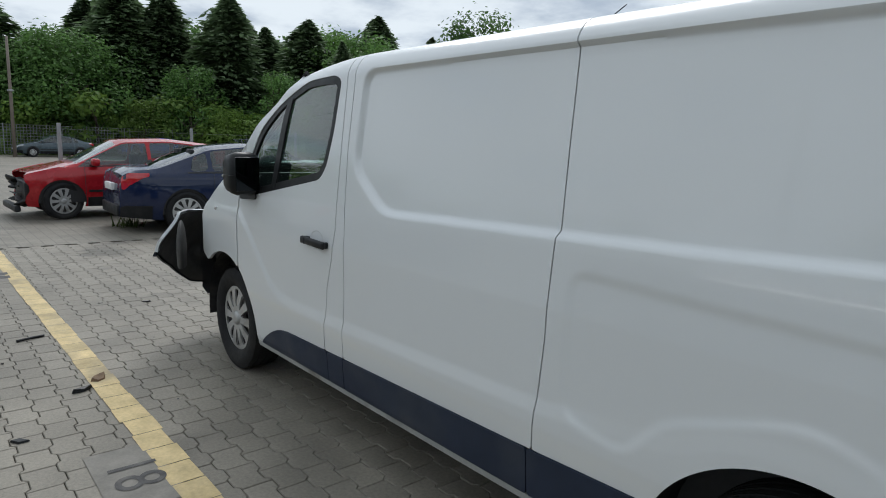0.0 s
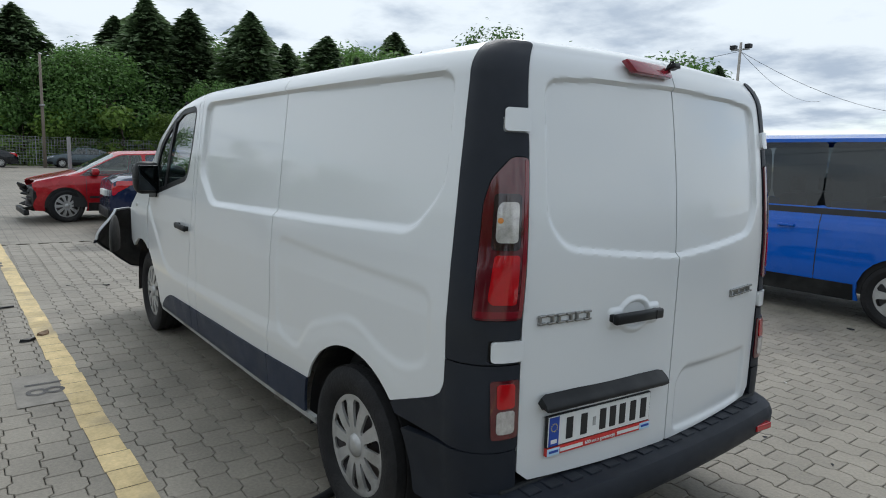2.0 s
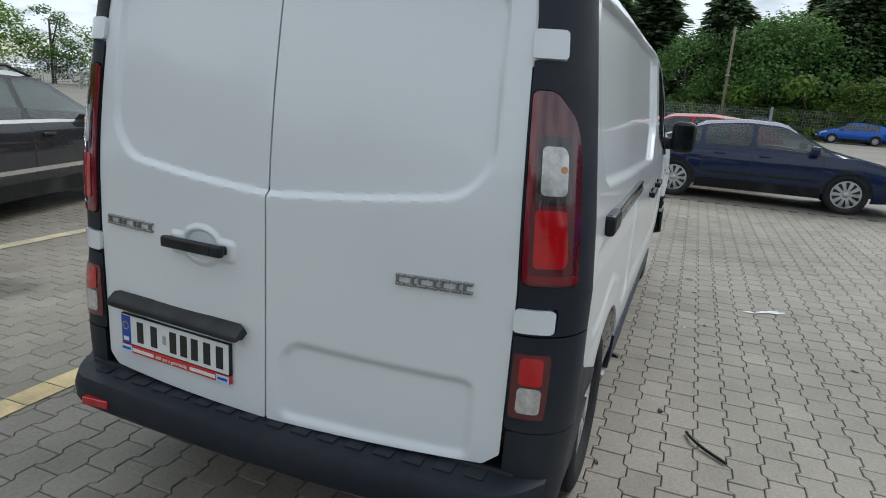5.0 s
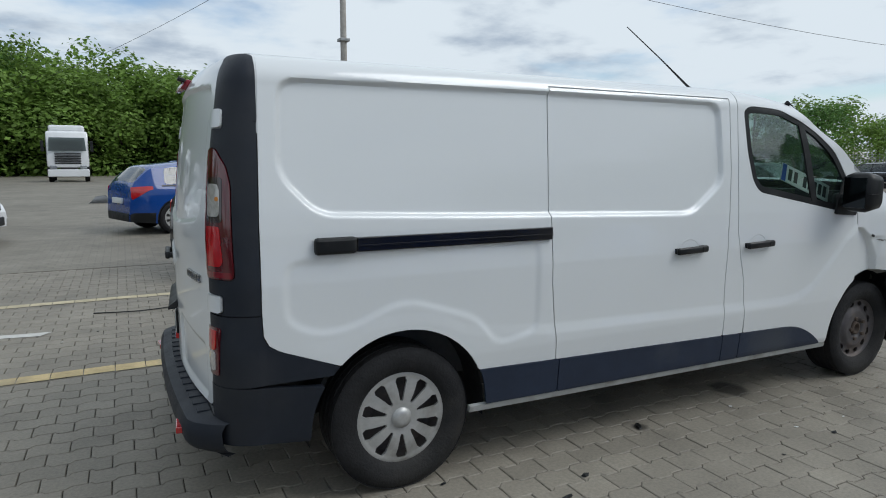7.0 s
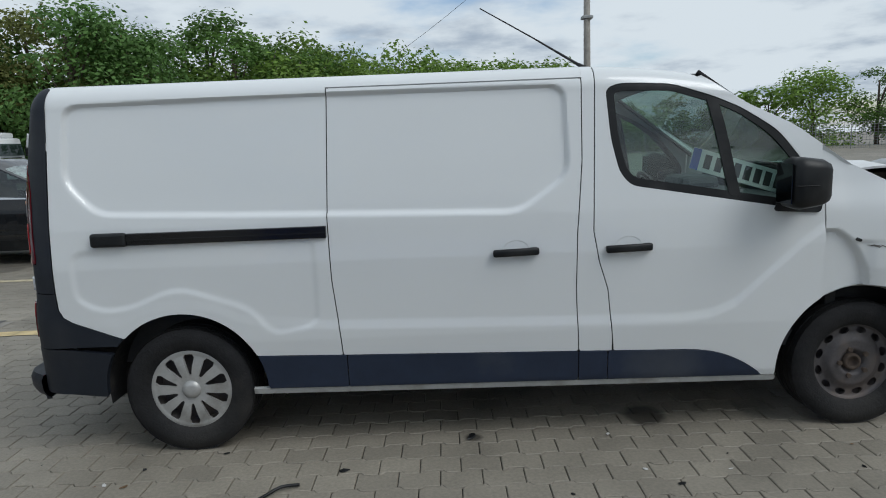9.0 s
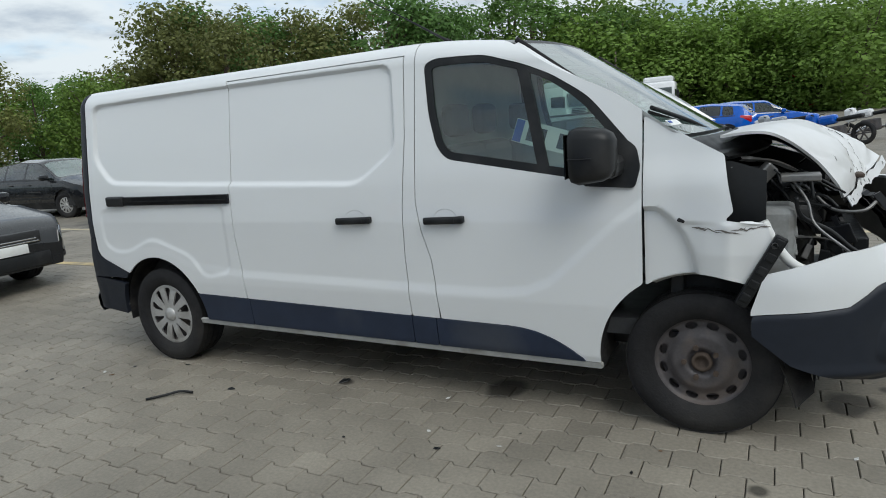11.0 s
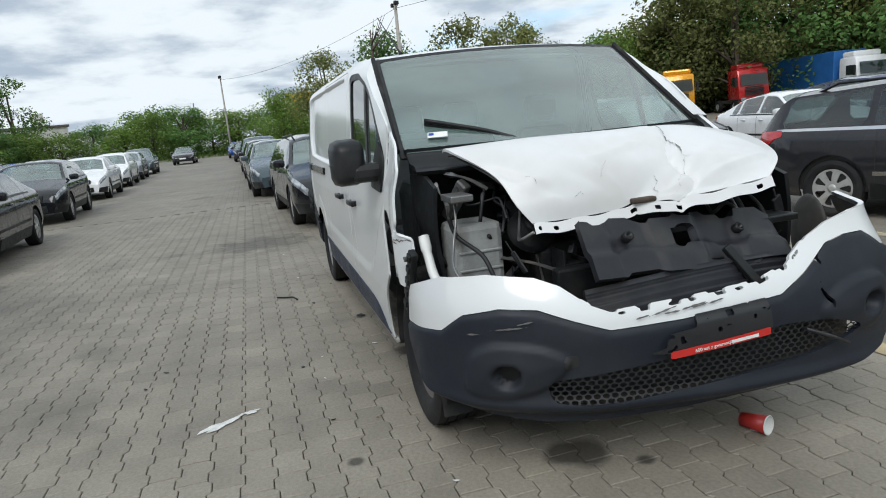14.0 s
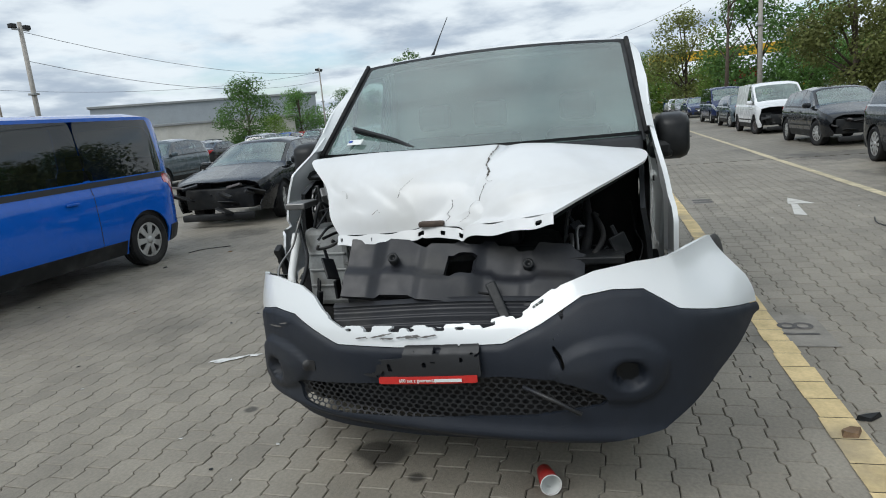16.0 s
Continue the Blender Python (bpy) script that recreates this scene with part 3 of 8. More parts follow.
    part("roof_corner", sheet(body(sy, -0.002), grid(0.0, side_a(-0.55), 0.02), grid(1.60, TOPV, 0.015), lambda u, v: np.minimum(u - 0.780, np.where(u > side_a(-0.59), v - 1.70, 1.0)), 0.0, flip=sy > 0), WHITE, van)
    part("column_backing", sheet(body(sy, -0.012), grid(0.775, side_a(-0.59), 0.03), grid(0.62, 1.75, 0.03), None, 0.0, flip=sy > 0), INK, van)
    part("corner_column", sheet(body(sy, 0.004), us, grid(0.60, 0.884, 0.011), lambda u, v: np.minimum.reduce([col_cut(u, v), arch(u - A2 + REAR + RC, v, 0, 0.422), v - 0.601 + 0.045 * sstep(u, 0.9, 1.4)]), 0.012, flip=sy > 0), TRIM, van, "dark grey plastic", smooth=40)
    part("bumper_end", sheet(body(sy, 0.006), grid(0.79, side_a(-0.25), 0.012), grid(0.31, 0.60, 0.012),
                             lambda u, v: np.minimum.reduce([u - 0.800, side_a(-0.33 - 0.10 * sstep(0.50 - v, 0, 0.2)) - u, arch(u - A2 + REAR + RC, v, 0, 0.425), 0.598 - 0.045 * sstep(u, 0.9, 1.4) - v, v - 0.355 + 0.04 * sstep(u, 0.9, 1.35)]), 0.03, flip=sy > 0), TRIM, van, "dark grey plastic", smooth=40)
    tl = part("tail_lamp", sheet(body(sy, 0.009), grid(0.785, 0.98, 0.007), grid(1.02, 1.56, 0.007), lambda u, v: lamp(u, v) - 0.003, 0.015, flip=sy > 0), LAMP_DARK, van, "dark red lens", smooth=40)
    ind = poly_sdf([(0.836, 1.278), (0.900, 1.278), (0.908, 1.290), (0.908, 1.385), (0.895, 1.405), (0.836, 1.405)], 0.014)
    brk = poly_sdf([(0.826, 1.083), (0.905, 1.083), (0.917, 1.100), (0.907, 1.240), (0.826, 1.240)], 0.012)
    halo = poly_sdf([(0.826, 1.255), (0.920, 1.255), (0.920, 1.43), (0.826, 1.43)], 0.016)
    band = poly_sdf([(0.800, 1.06), (0.816, 1.06), (0.816, 1.535), (0.800, 1.535)], 0.004)
    low_band = poly_sdf([(0.802, 1.040), (0.952, 1.040), (0.950, 1.062), (0.802, 1.062)], 0.004)
    for nm, sdf_, mt, up in (("lamp_surround", halo, LAMP_SMOKE, 0.0108), ("indicator", ind, LAMP_CLEAR, 0.0125), ("brake_light", brk, LAMP_RED, 0.0125), ("edge_light", band, LAMP_EDGE, 0.0105), ("edge_light", low_band, LAMP_EDGE, 0.0105)):
        part(nm, sheet(body(sy, up), grid(0.795, 0.96, 0.006), grid(1.035, 1.54, 0.006), sdf_, 0.003, flip=sy > 0), mt, tl, smooth=40)
    part("bulb", sheet(body(sy, 0.0145), grid(0.885, 0.905, 0.004), grid(1.33, 1.36, 0.004), lambda u, v: 0.009 - np.hypot(u - 0.896, v - 1.347), 0.002, flip=sy > 0), AMBER, tl, "amber bulb")
    ll = part("lower_lamp", sheet(body(sy, 0.010), grid(0.79, 0.91, 0.008), grid(0.64, 0.845, 0.008), poly_sdf([(0.800, 0.645), (0.890, 0.645), (0.896, 0.838), (0.800, 0.838)], 0.010), 0.01, flip=sy > 0), LAMP_DARK, van, smooth=40)
    for nm, v0, v1, mt in (("fog_light", 0.748, 0.828, LAMP_RED), ("reversing_light", 0.664, 0.740, LAMP_CLEAR)):
        part(nm, sheet(body(sy, 0.0135), grid(0.815, 0.88, 0.008), grid(v0, v1, 0.008), poly_sdf([(0.818, v0), (0.876, v0), (0.876, v1), (0.818, v1)], 0.010), 0.004, flip=sy > 0), mt, ll, smooth=40)
    for v0, v1 in ((1.622, 1.694), (0.897, 0.964)):
        part("hinge_cover", sheet(body(sy, 0.013), grid(0.78, 0.91, 0.008), grid(v0 - 0.01, v1 + 0.01, 0.008), poly_sdf([(0.789, v0), (0.896, v0), (0.896, v1), (0.789, v1)], 0.012), 0.016, flip=sy > 0), WHITE, van, "white painted cover", smooth=40)
    # rear door
    rd = part("rear_door", sheet(body(sy), grid(0.0, 0.81, 0.0075), grid(0.44, TOPV, 0.0075),
                                 lambda u, v: np.minimum.reduce([u - 0.0032, 0.7875 - u, v - np.interp(u, [0, 0.74, 0.80], [0.462, 0.474, 0.52])]), 0.012, flip=sy > 0), WHITE, van, "white rear door", smooth=38)
    # black strip standing in for the darkness inside the door gap
    part("door_seal", sheet(body(sy, -0.008), grid(0.0, 0.03, 0.01), grid(0.45, TOPV - 0.02, 0.03), None, 0.0, flip=sy > 0), INK, rd)
    # black strips behind the flank seams paint the shade in their gaps
    for line in (slide_rear_x, slide_front_x, door_rear_x):
        part("panel_seal", sheet(lambda q, v, line=line: body(sy, -0.007)(side_a(line(v) + q), v), np.array([-0.012, 0.0, 0.012]), grid(0.33, TOPV - 0.02, 0.02), None, 0.0, flip=sy > 0), INK, van)
    if sy > 0:
        left_door = rd
    else:
        right_door = rd
    # side glazing seal under the roof, wheel arch liner
    for cx, r in ((0, 0.430), (3.498, 0.45)):
        bm = bmesh.new()
        n = 20
        rows = []
        for yy in (0.90, 0.55):
            rows.append([bm.verts.new((cx + r * math.cos(math.pi * (k / n * 1.1 - 0.05)), sy * yy, 0.34 + r * math.sin(math.pi * (k / n * 1.1 - 0.05)))) for k in range(n + 1)])
        for k in range(n):
            bm.faces.new((rows[0][k], rows[0][k + 1], rows[1][k + 1], rows[1][k]))
        part("wheel_arch_liner", bm, RUBBER, van)
    # door handles over dished cups
    for hx in ((2.168,) if sy > 0 else (2.168, 1.604)):
        cup_in = lambda u, v, hx=hx: 1 - np.hypot((u - side_a(hx + 0.115)) / 0.068, (v - 1.020) / 0.050)

        def cup(u, v, hx=hx, cup_in=cup_in):
            x, y, z = body(sy, 0.0015)(u, v)
            return x, y - sy * 0.022 * sstep(cup_in(u, v), 0.02, 0.55), z

        owner = door if hx > 2 else slide_door
        part("handle_recess", sheet(cup, grid(side_a(hx + 0.03), side_a(hx + 0.20), 0.006), grid(0.965, 1.075, 0.006), cup_in, 0.0, flip=sy > 0), WHITE, owner, smooth=60)
        grip = bmesh.new()
        slab(grip, (-0.115, 0.012, -0.019), (0.115, 0.036, 0.019), 0.010)
        slab(grip, (-0.112, -0.010, -0.015), (-0.086, 0.020, 0.015), 0.006)
        slab(grip, (0.070, -0.010, -0.017), (0.112, 0.026, 0.017), 0.006)
        if sy < 0:
            bmesh.ops.scale(grip, vec=(1, -1, 1), verts=grip.verts)
            bmesh.ops.reverse_faces(grip, faces=grip.faces)
        hg = part("door_handle", grip, BLACK, owner, "black plastic handle", smooth=50)
        hg.matrix_basis = pose(hx + 0.113, float(body(sy)(np.array([side_a(hx + 0.11)]), np.array([1.012]))[1][0]), 1.012, 0, -1.5, 0)
        part("handle_lock", box((0.066, sy * 0.0365 - 0.001, -0.016), (0.068, sy * 0.0365 + 0.001, 0.016)), INK, hg)
    # mirror
    s = 1 if sy > 0 else -1
    my = 1.005 if s > 0 else -1.075
    mir = part("mirror_arm", box((3.05, min(s * 0.88, my), 1.205), (3.19, max(s * 0.88, my), 1.30), 0.03), BLACK, van, "black plastic door mirror")
    bm = bmesh.new()
    slab(bm, (2.985, my - 0.092, 1.185), (3.185, my + 0.092, 1.435), 0.050)
    for v in bm.verts:
        k = (v.co.x - 2.985) / 0.20
        c = Vector((v.co.x, my, 1.31))
        v.co = c + (v.co - c) * (1 - 0.22 * k * k)
    part("mirror_housing", bm, BLACK, mir, smooth=50)
    part("mirror_band", box((2.998, my - 0.0935, 1.300), (3.10, my + 0.0935, 1.303), 0.001), INK, mir)
    part("mirror_glass", box((2.979, my - 0.070, 1.215), (2.986, my + 0.070, 1.405), 0.003), MIRROR, mir, "mirror glass")
    van_piece("mirror_base", sy, 2.9, 3.27, 1.13, 1.50, poly_sdf([(3.00, 1.165), (3.235, 1.15), (3.258, 1.24), (3.24, 1.33), (3.13, 1.415), (3.06, 1.30)], 0.02), BLACK, 0.012, 0.008, 0.012, mir)
    # A-pillar strip between the door and the windscreen
    bm = bmesh.new()
    prev = None
    vv_ = np.linspace(1.15, TOPV, 200)
    ex, ey, ez = body(s)(side_a(2.64 + (1.93 - vv_) * 1.4), vv_)
    top_ = int(np.argmax(ez))
    for k in range(17):
        p = 0.03 + 0.95 * k / 16
        gx, gy, gz = [float(q) for q in screen(p, s * (0.79 + 0.07 * p))]
        z = min(gz - 0.004, float(ez[top_]))
        x, wy = float(np.interp(z, ez[:top_ + 1], ex[:top_ + 1])) - 0.004, abs(float(np.interp(z, ez[:top_ + 1], ey[:top_ + 1])))
        a = bm.verts.new((x, s * wy, z))
        c = bm.verts.new(((x + gx) / 2 + 0.008, s * (wy * 0.5 + abs(gy) * 0.5 + 0.006), (z + gz) / 2 + 0.006))
        b = bm.verts.new((gx, gy, gz + 0.006))
        if prev:
            for i in (0, 1):
                q = (prev[i], prev[i + 1], (a, c, b)[i + 1], (a, c, b)[i])
                bm.faces.new(q if s > 0 else q[::-1]).smooth = True
        prev = (a, c, b)
    part("a_pillar", bm, WHITE, van)

# roof
crown = lambda x, y: VT + RT - 0.002 + 0.034 * (1 - ((y - lean(x)) / 0.76) ** 2) - 0.06 * np.clip((x - 2.0) / 0.68, 0, 1.6) ** 2
bm = sheet(lambda x, y: (x, y + lean(x), crown(x, y + lean(x))), grid(-0.60, 2.665, 0.05), grid(-0.742, 0.742, 0.05), lambda x, y: poly_sdf([(-0.60, -0.745), (2.66, -0.745), (2.70, 0), (2.66, 0.745), (-0.60, 0.745)], 0.001)(x, y), 0.01)
part("roof", bm, WHITE, van)


def roof_tail(y, k):
    """The roof's rounded rear edge, from the tops of the doors to the roof panel."""
    x0 = REAR + 0.5 * RT + 0.095 + 0.119 * y * y
    x = x0 + (-0.59 - x0) * k
    return x, y + lean(x), VT + RT - 0.004 + (crown(-0.6, y + lean(-0.6)) - VT - RT + 0.004) * np.sin(k * math.pi / 2)


part("roof_rear_edge", sheet(roof_tail, grid(-0.745, 0.745, 0.05), grid(0, 1, 0.1), None, 0.0, flip=True), WHITE, van)

# windscreen with its black edge



edge = lambda p, y: np.minimum.reduce([(0.79 + 0.07 * p) - np.abs(y), p * 0.83, (1.1 - p) * 0.83])
pg, yg = grid(0, 1.1, 0.03), grid(-0.88, 0.88, 0.03)
part("windscreen", sheet(screen, pg, yg, lambda p, y: edge(p, y) - 0.03), SCREEN_GLASS, van, "greenish laminated windscreen").visible_shadow = False
part("windscreen_frame", sheet(screen, grid(0, 1.1, 0.02), grid(-0.88, 0.88, 0.02), lambda p, y: np.minimum(edge(p, y), 0.029 - edge(p, y)), 0.01), BLACK, van)
for s in (-1, 1):
    part("windscreen_seal", tube(bmesh.new(), [Vector(np.array(screen(p, s * (0.795 + 0.07 * p))).tolist()) + Vector((0, 0, 0.006)) for p in (0, 0.25, 0.5, 0.75, 1.05)], 0.014), RUBBER, van)
sx, sy_, sz = screen(0.93, -0.655)
bm = box((-0.05, -0.0015, -0.02), (0.05, 0.0015, 0.02))
part("sticker", bm, PLATE_W, van, "small white sticker in the windscreen").matrix_basis = pose(float(sx) + 0.012, float(sy_), float(sz) + 0.012, -52, 0, 70)
bm = box((-0.045, -0.003, -0.004), (-0.02, -0.0016, 0.012))
part("sticker_mark", bm, PLATE_B, van).matrix_basis = pose(float(sx) + 0.014, float(sy_), float(sz) + 0.013, -52, 0, 70)
# wipers and cowl
for pts in ([(3.268, -0.690, 1.490), (3.33, -0.56, 1.455), (3.40, -0.41, 1.412), (3.47, -0.28, 1.36)], [(3.54, 0.06, 1.345), (3.50, 0.30, 1.345), (3.45, 0.50, 1.335)]):
    w = part("wiper", tube(bmesh.new(), curve_pts(pts, 4), 0.011), BLACK, van, "black wiper arm and blade")
    part("wiper_blade", tube(bmesh.new(), [(x - 0.012, y, z - 0.018) for x, y, z in curve_pts(pts, 4)[:9]], 0.008), RUBBER, w)
part("cowl", sheet(lambda y, k: (3.36 + 0.17 * (1 - (y / 0.87) ** 2) + 0.22 * k, y, 1.34 - 0.10 * k + 0.012 * np.sin(k * 9)), grid(-0.84, 0.84, 0.05), grid(0, 1, 0.12), None, 0.02), BLACK, van, "black plastic cowl")

# antenna
part("antenna", tube(bmesh.new(), [(2.17, -0.50, 1.935), (2.12, -0.50, 1.965), (1.88, -0.505, 2.11), (1.60, -0.51, 2.27)], [0.016, 0.008, 0.004, 0.003], 6), BLACK, van, "thin black roof antenna")

# rear details
part("rear_crossmember", box((-0.80, -0.82, 0.33), (-0.66, 0.82, 0.47), 0.01), BLACK, van)
bm = bmesh.new()
for i in range(41):
    t = (i - 20) / 20
    y = t * 0.90 - 0.005
    xo = -0.945 + 0.045 * t * t + 0.12 * (max(0, abs(t) - 0.84) / 0.16) ** 2
    prof = [(-0.74, 0.462), (xo + 0.055, 0.456), (xo + 0.016, 0.446), (xo, 0.415), (xo + 0.004, 0.36), (xo + 0.02, 0.335), (xo + 0.05, 0.320), (-0.76, 0.312)]
    ring = [bm.verts.new((x, y, z)) for x, z in prof]
    if i:
        for a in range(len(ring) - 1):
            bm.faces.new((old[a], old[a + 1], ring[a + 1], ring[a])).smooth = True
    old = ring
rear_step = part("rear_bumper", bm, TRIM, van, "dark grey plastic step bumper", smooth=35)
for s in (-1, 1):
    part("reflector", box((-0.934, s * 0.665 - 0.055, 0.368), (-0.905, s * 0.665 + 0.055, 0.396), 0.004, Matrix.Translation((-0.915, s * 0.665, 0)) @ Matrix.Rotation(s * radians(4.5), 4, "Z") @ Matrix.Translation((0.915, -s * 0.665, 0))), LAMP_RED, rear_step, "red reflector")
    for k in range(8):
        y = s * (0.05 + k * 0.095)
        part("tread_rib", box((-0.885 + 0.06 * y * y, y - 0.030, 0.452), (-0.80, y + 0.030, 0.4625), 0.003), TRIM, rear_step)
# number plate, lamp bar, handle and badges on the rear doors
bar = part("plate_lamp_bar", sheet(lambda y, k: (-0.850 - 0.042 * np.sin(np.clip(k, 0, 1) * math.pi * 0.62) - 0.008, y, 0.768 - 0.050 * k), grid(0.070, 0.672, 0.02), grid(0, 1, 0.1),
                           lambda y, k: poly_sdf([(0.070, 0.0), (0.672, 0.0), (0.672, 1), (0.070, 1)], 0.03)(y, k) + 0.001, 0.03), BLACK, van, "black plastic number plate lamp bar", smooth=60)
bar.matrix_basis = Matrix.Translation((-0.85, 0.09, 0)) @ Matrix.Rotation(radians(-5.0), 4, "Z") @ Matrix.Translation((0.85, -0.09, 0))
PX = -0.857
plate = part("number_plate", box((PX - 0.006, 0.128, 0.578), (PX + 0.006, 0.644, 0.692), 0.004), BLACK, van, "white number plate in a black holder")
plate.matrix_basis = Matrix.Translation((PX, 0.13, 0)) @ Matrix.Rotation(radians(-4.8), 4, "Z") @ Matrix.Translation((-PX, -0.13, 0))
part("plate_face", box((PX - 0.009, 0.134, 0.583), (PX - 0.004, 0.638, 0.688), 0.002), PLATE_W, plate)
part("plate_band", box((PX - 0.0105, 0.592, 0.585), (PX - 0.008, 0.636, 0.686)), PLATE_B, plate)
part("band_mark", box((PX - 0.012, 0.601, 0.594), (PX - 0.0102, 0.627, 0.608)), PLATE_W, plate)
for k in range(12):
    a = 2 * math.pi * k / 12
    part("band_dot", box((PX - 0.0118, 0.6128 + 0.0135 * math.cos(a), 0.6485 + 0.0135 * math.sin(a)), (PX - 0.0102, 0.6158 + 0.0135 * math.cos(a), 0.6515 + 0.0135 * math.sin(a))), STRIP_Y, plate)
for y0 in (0.528, 0.460, 0.368, 0.318, 0.268, 0.212, 0.156):
    part("character_bar", box((PX - 0.0115, y0, 0.598), (PX - 0.008, y0 + 0.030, 0.674), 0.001), INK, plate)
part("plate_seal", box((PX - 0.0112, 0.418, 0.620), (PX - 0.008, 0.432, 0.652), 0.001), GREYBOX, plate)
strip = part("holder_strip", box((PX - 0.011, 0.128, 0.551), (PX + 0.004, 0.644, 0.579), 0.002), STRIP_R, plate, "red strip with white lettering")
for y0, y1 in ((0.478, 0.582), (0.190, 0.305)):
    part("lettering_bar", box((PX - 0.0125, y0, 0.559), (PX - 0.0108, y1, 0.571)), PLATE_W, strip)
for y0 in (0.586, 0.130):
    part("strip_end", box((PX - 0.0123, y0, 0.552), (PX - 0.0106, y0 + 0.056, 0.578), 0.001), SKYBLUE, strip)
    part("strip_mark", box((PX - 0.0135, y0 + 0.006, 0.561), (PX - 0.0120, y0 + 0.048, 0.570), 0.001), PLATE_B, strip)


def lettering(name, text, size, m, material, parent, depth=0.001, align="CENTER"):
    cu = bpy.data.curves.new(name, "FONT")
    cu.body, cu.size, cu.extrude, cu.align_x, cu.align_y = text, size, depth, align, "CENTER"
    tmp = new(name + "_outline", cu)
    dg = bpy.context.evaluated_depsgraph_get()
    me = bpy.data.meshes.new_from_object(tmp.evaluated_get(dg))
    bpy.data.objects.remove(tmp)
    me.materials.clear()
    me.materials.append(material)
    ob = new(name, me)
    ob.parent = parent
    ob.matrix_basis = m
    return ob


REARWARD = Matrix(((0, 0, -1, 0), (-1, 0, 0, 0), (0, 1, 0, 0), (0, 0, 0, 1)))
lettering("lettering", "600 aut z gwarancj\u0105", 0.0185, Matrix.Translation((PX - 0.0125, 0.392, 0.565)) @ REARWARD, PLATE_W, strip)
# door handle: a flat grip over a dished recess in a raised surround
rear_x = lambda y, z: float(body(1 if y > 0 else -1)(np.array([abs(y)]), np.array([z]))[0][0])
dish_in = lambda u, v: 0.05 * (1 - np.hypot((u - 0.262) / 0.076, (v - 1.003) / 0.050))
dish_out = lambda u, v: np.maximum(poly_sdf([(0.112, 0.955), (0.412, 0.955), (0.412, 1.035), (0.112, 1.035)], 0.03)(u, v), 0.07 * (1 - np.hypot((u - 0.262) / 0.098, (v - 1.0) / 0.070)))


def dish(u, v):
    x, y, z = body(1, 0.0)(u, v)
    rise = 0.010 * sstep(dish_out(u, v), -0.002, 0.016) - 0.030 * sstep(dish_in(u, v), -0.004, 0.030)
    return x - rise, y, z


part("handle_dish", sheet(dish, grid(0.09, 0.44, 0.006), grid(0.92, 1.125, 0.006), lambda u, v: dish_out(u, v) + 0.002, 0.0, flip=True), WHITE, left_door, smooth=50)
grip = bmesh.new()
slab(grip, (-0.030, -0.126, -0.019), (-0.006, 0.126, 0.019), 0.008)
slab(grip, (-0.010, -0.122, -0.014), (0.020, -0.098, 0.014), 0.005)
slab(grip, (-0.010, 0.098, -0.014), (0.020, 0.122, 0.014), 0.005)
hand = part("rear_handle", grip, BLACK, left_door, "black plastic handle", smooth=50)
hand.matrix_basis = pose(rear_x(0.262, 1.0) - 0.014, 0.260, 1.000, 0, 0, -3.5)
part("handle_split", box((-0.0315, -0.084, -0.017), (-0.029, -0.081, 0.017)), INK, hand)
# badges, as plain bars of their size
BADGES = [((0.692, 6, 0.034, 0.0385, 1.022), left_door), ((-0.432, 7, 0.029, 0.0325, 1.002), right_door)]
for (y0, n, w, pitch, zc), owner in BADGES:
    for k in range(n):
        y = y0 - k * pitch
        fx = rear_x(y, zc)
        bm = box((fx - 0.008, y - w, zc - 0.0165), (fx + 0.004, y, zc - 0.0085), 0.002)
        slab(bm, (fx - 0.008, y - w, zc + 0.0085), (fx + 0.004, y, zc + 0.0165), 0.002)
        slab(bm, (fx - 0.008, y - w * (0.70 if k % 2 else 0.30), zc - 0.009), (fx + 0.004, y - w * (0.46 if k % 2 else 0.06), zc + 0.009), 0.001)
        part("badge_bar", bm, DARKCHROME, owner, "grey chrome badge piece")
# high brake light with its little camera
lens = bmesh.new()
slab(lens, (-0.020, -0.125, -0.027), (0.012, 0.125, 0.027), 0.010)
for v in lens.verts:
    v.co.y *= 1 + 0.10 * v.co.z / 0.027
    v.co.x += 0.010 * v.co.z / 0.027
hb = part("high_brake_light", lens, mat("dull_red_lens", (0.24, 0.012, 0.025), 0.22, var=0.15, coat=0.7), left_door, "faded red brake light", smooth=40)
hb.matrix_basis = pose(rear_x(0.15, 1.855) - 0.004, 0.155, 1.868, 0, 14, 2)
part("camera_stub", box((-0.050, -0.140, 0.006), (-0.014, -0.098, 0.026), 0.006), BLACK, hb)
part("camera_cable", tube(bmesh.new(), curve_pts([(-0.018, -0.08, 0.0), (-0.034, -0.088, 0.020), (-0.044, -0.098, 0.030), (-0.034, -0.112, 0.024)], 4), 0.0035, 6), BLACK, hb)

# sliding door rail
bm = box((-0.40, -0.972, 1.115), (-0.22, -0.935, 1.185), 0.014)
rail = part("door_rail_end", bm, BLACK, van, "black plastic rail cover")
bm = box((-0.22, -0.963, 1.120), (0.775, -0.925, 1.180), 0.004)
slab(bm, (-0.22, -0.966, 1.142), (0.775, -0.945, 1.149), 0.001)
part("door_rail", bm, mat("glossy_black", (0.008, 0.008, 0.009), 0.18, var=0.1), rail)

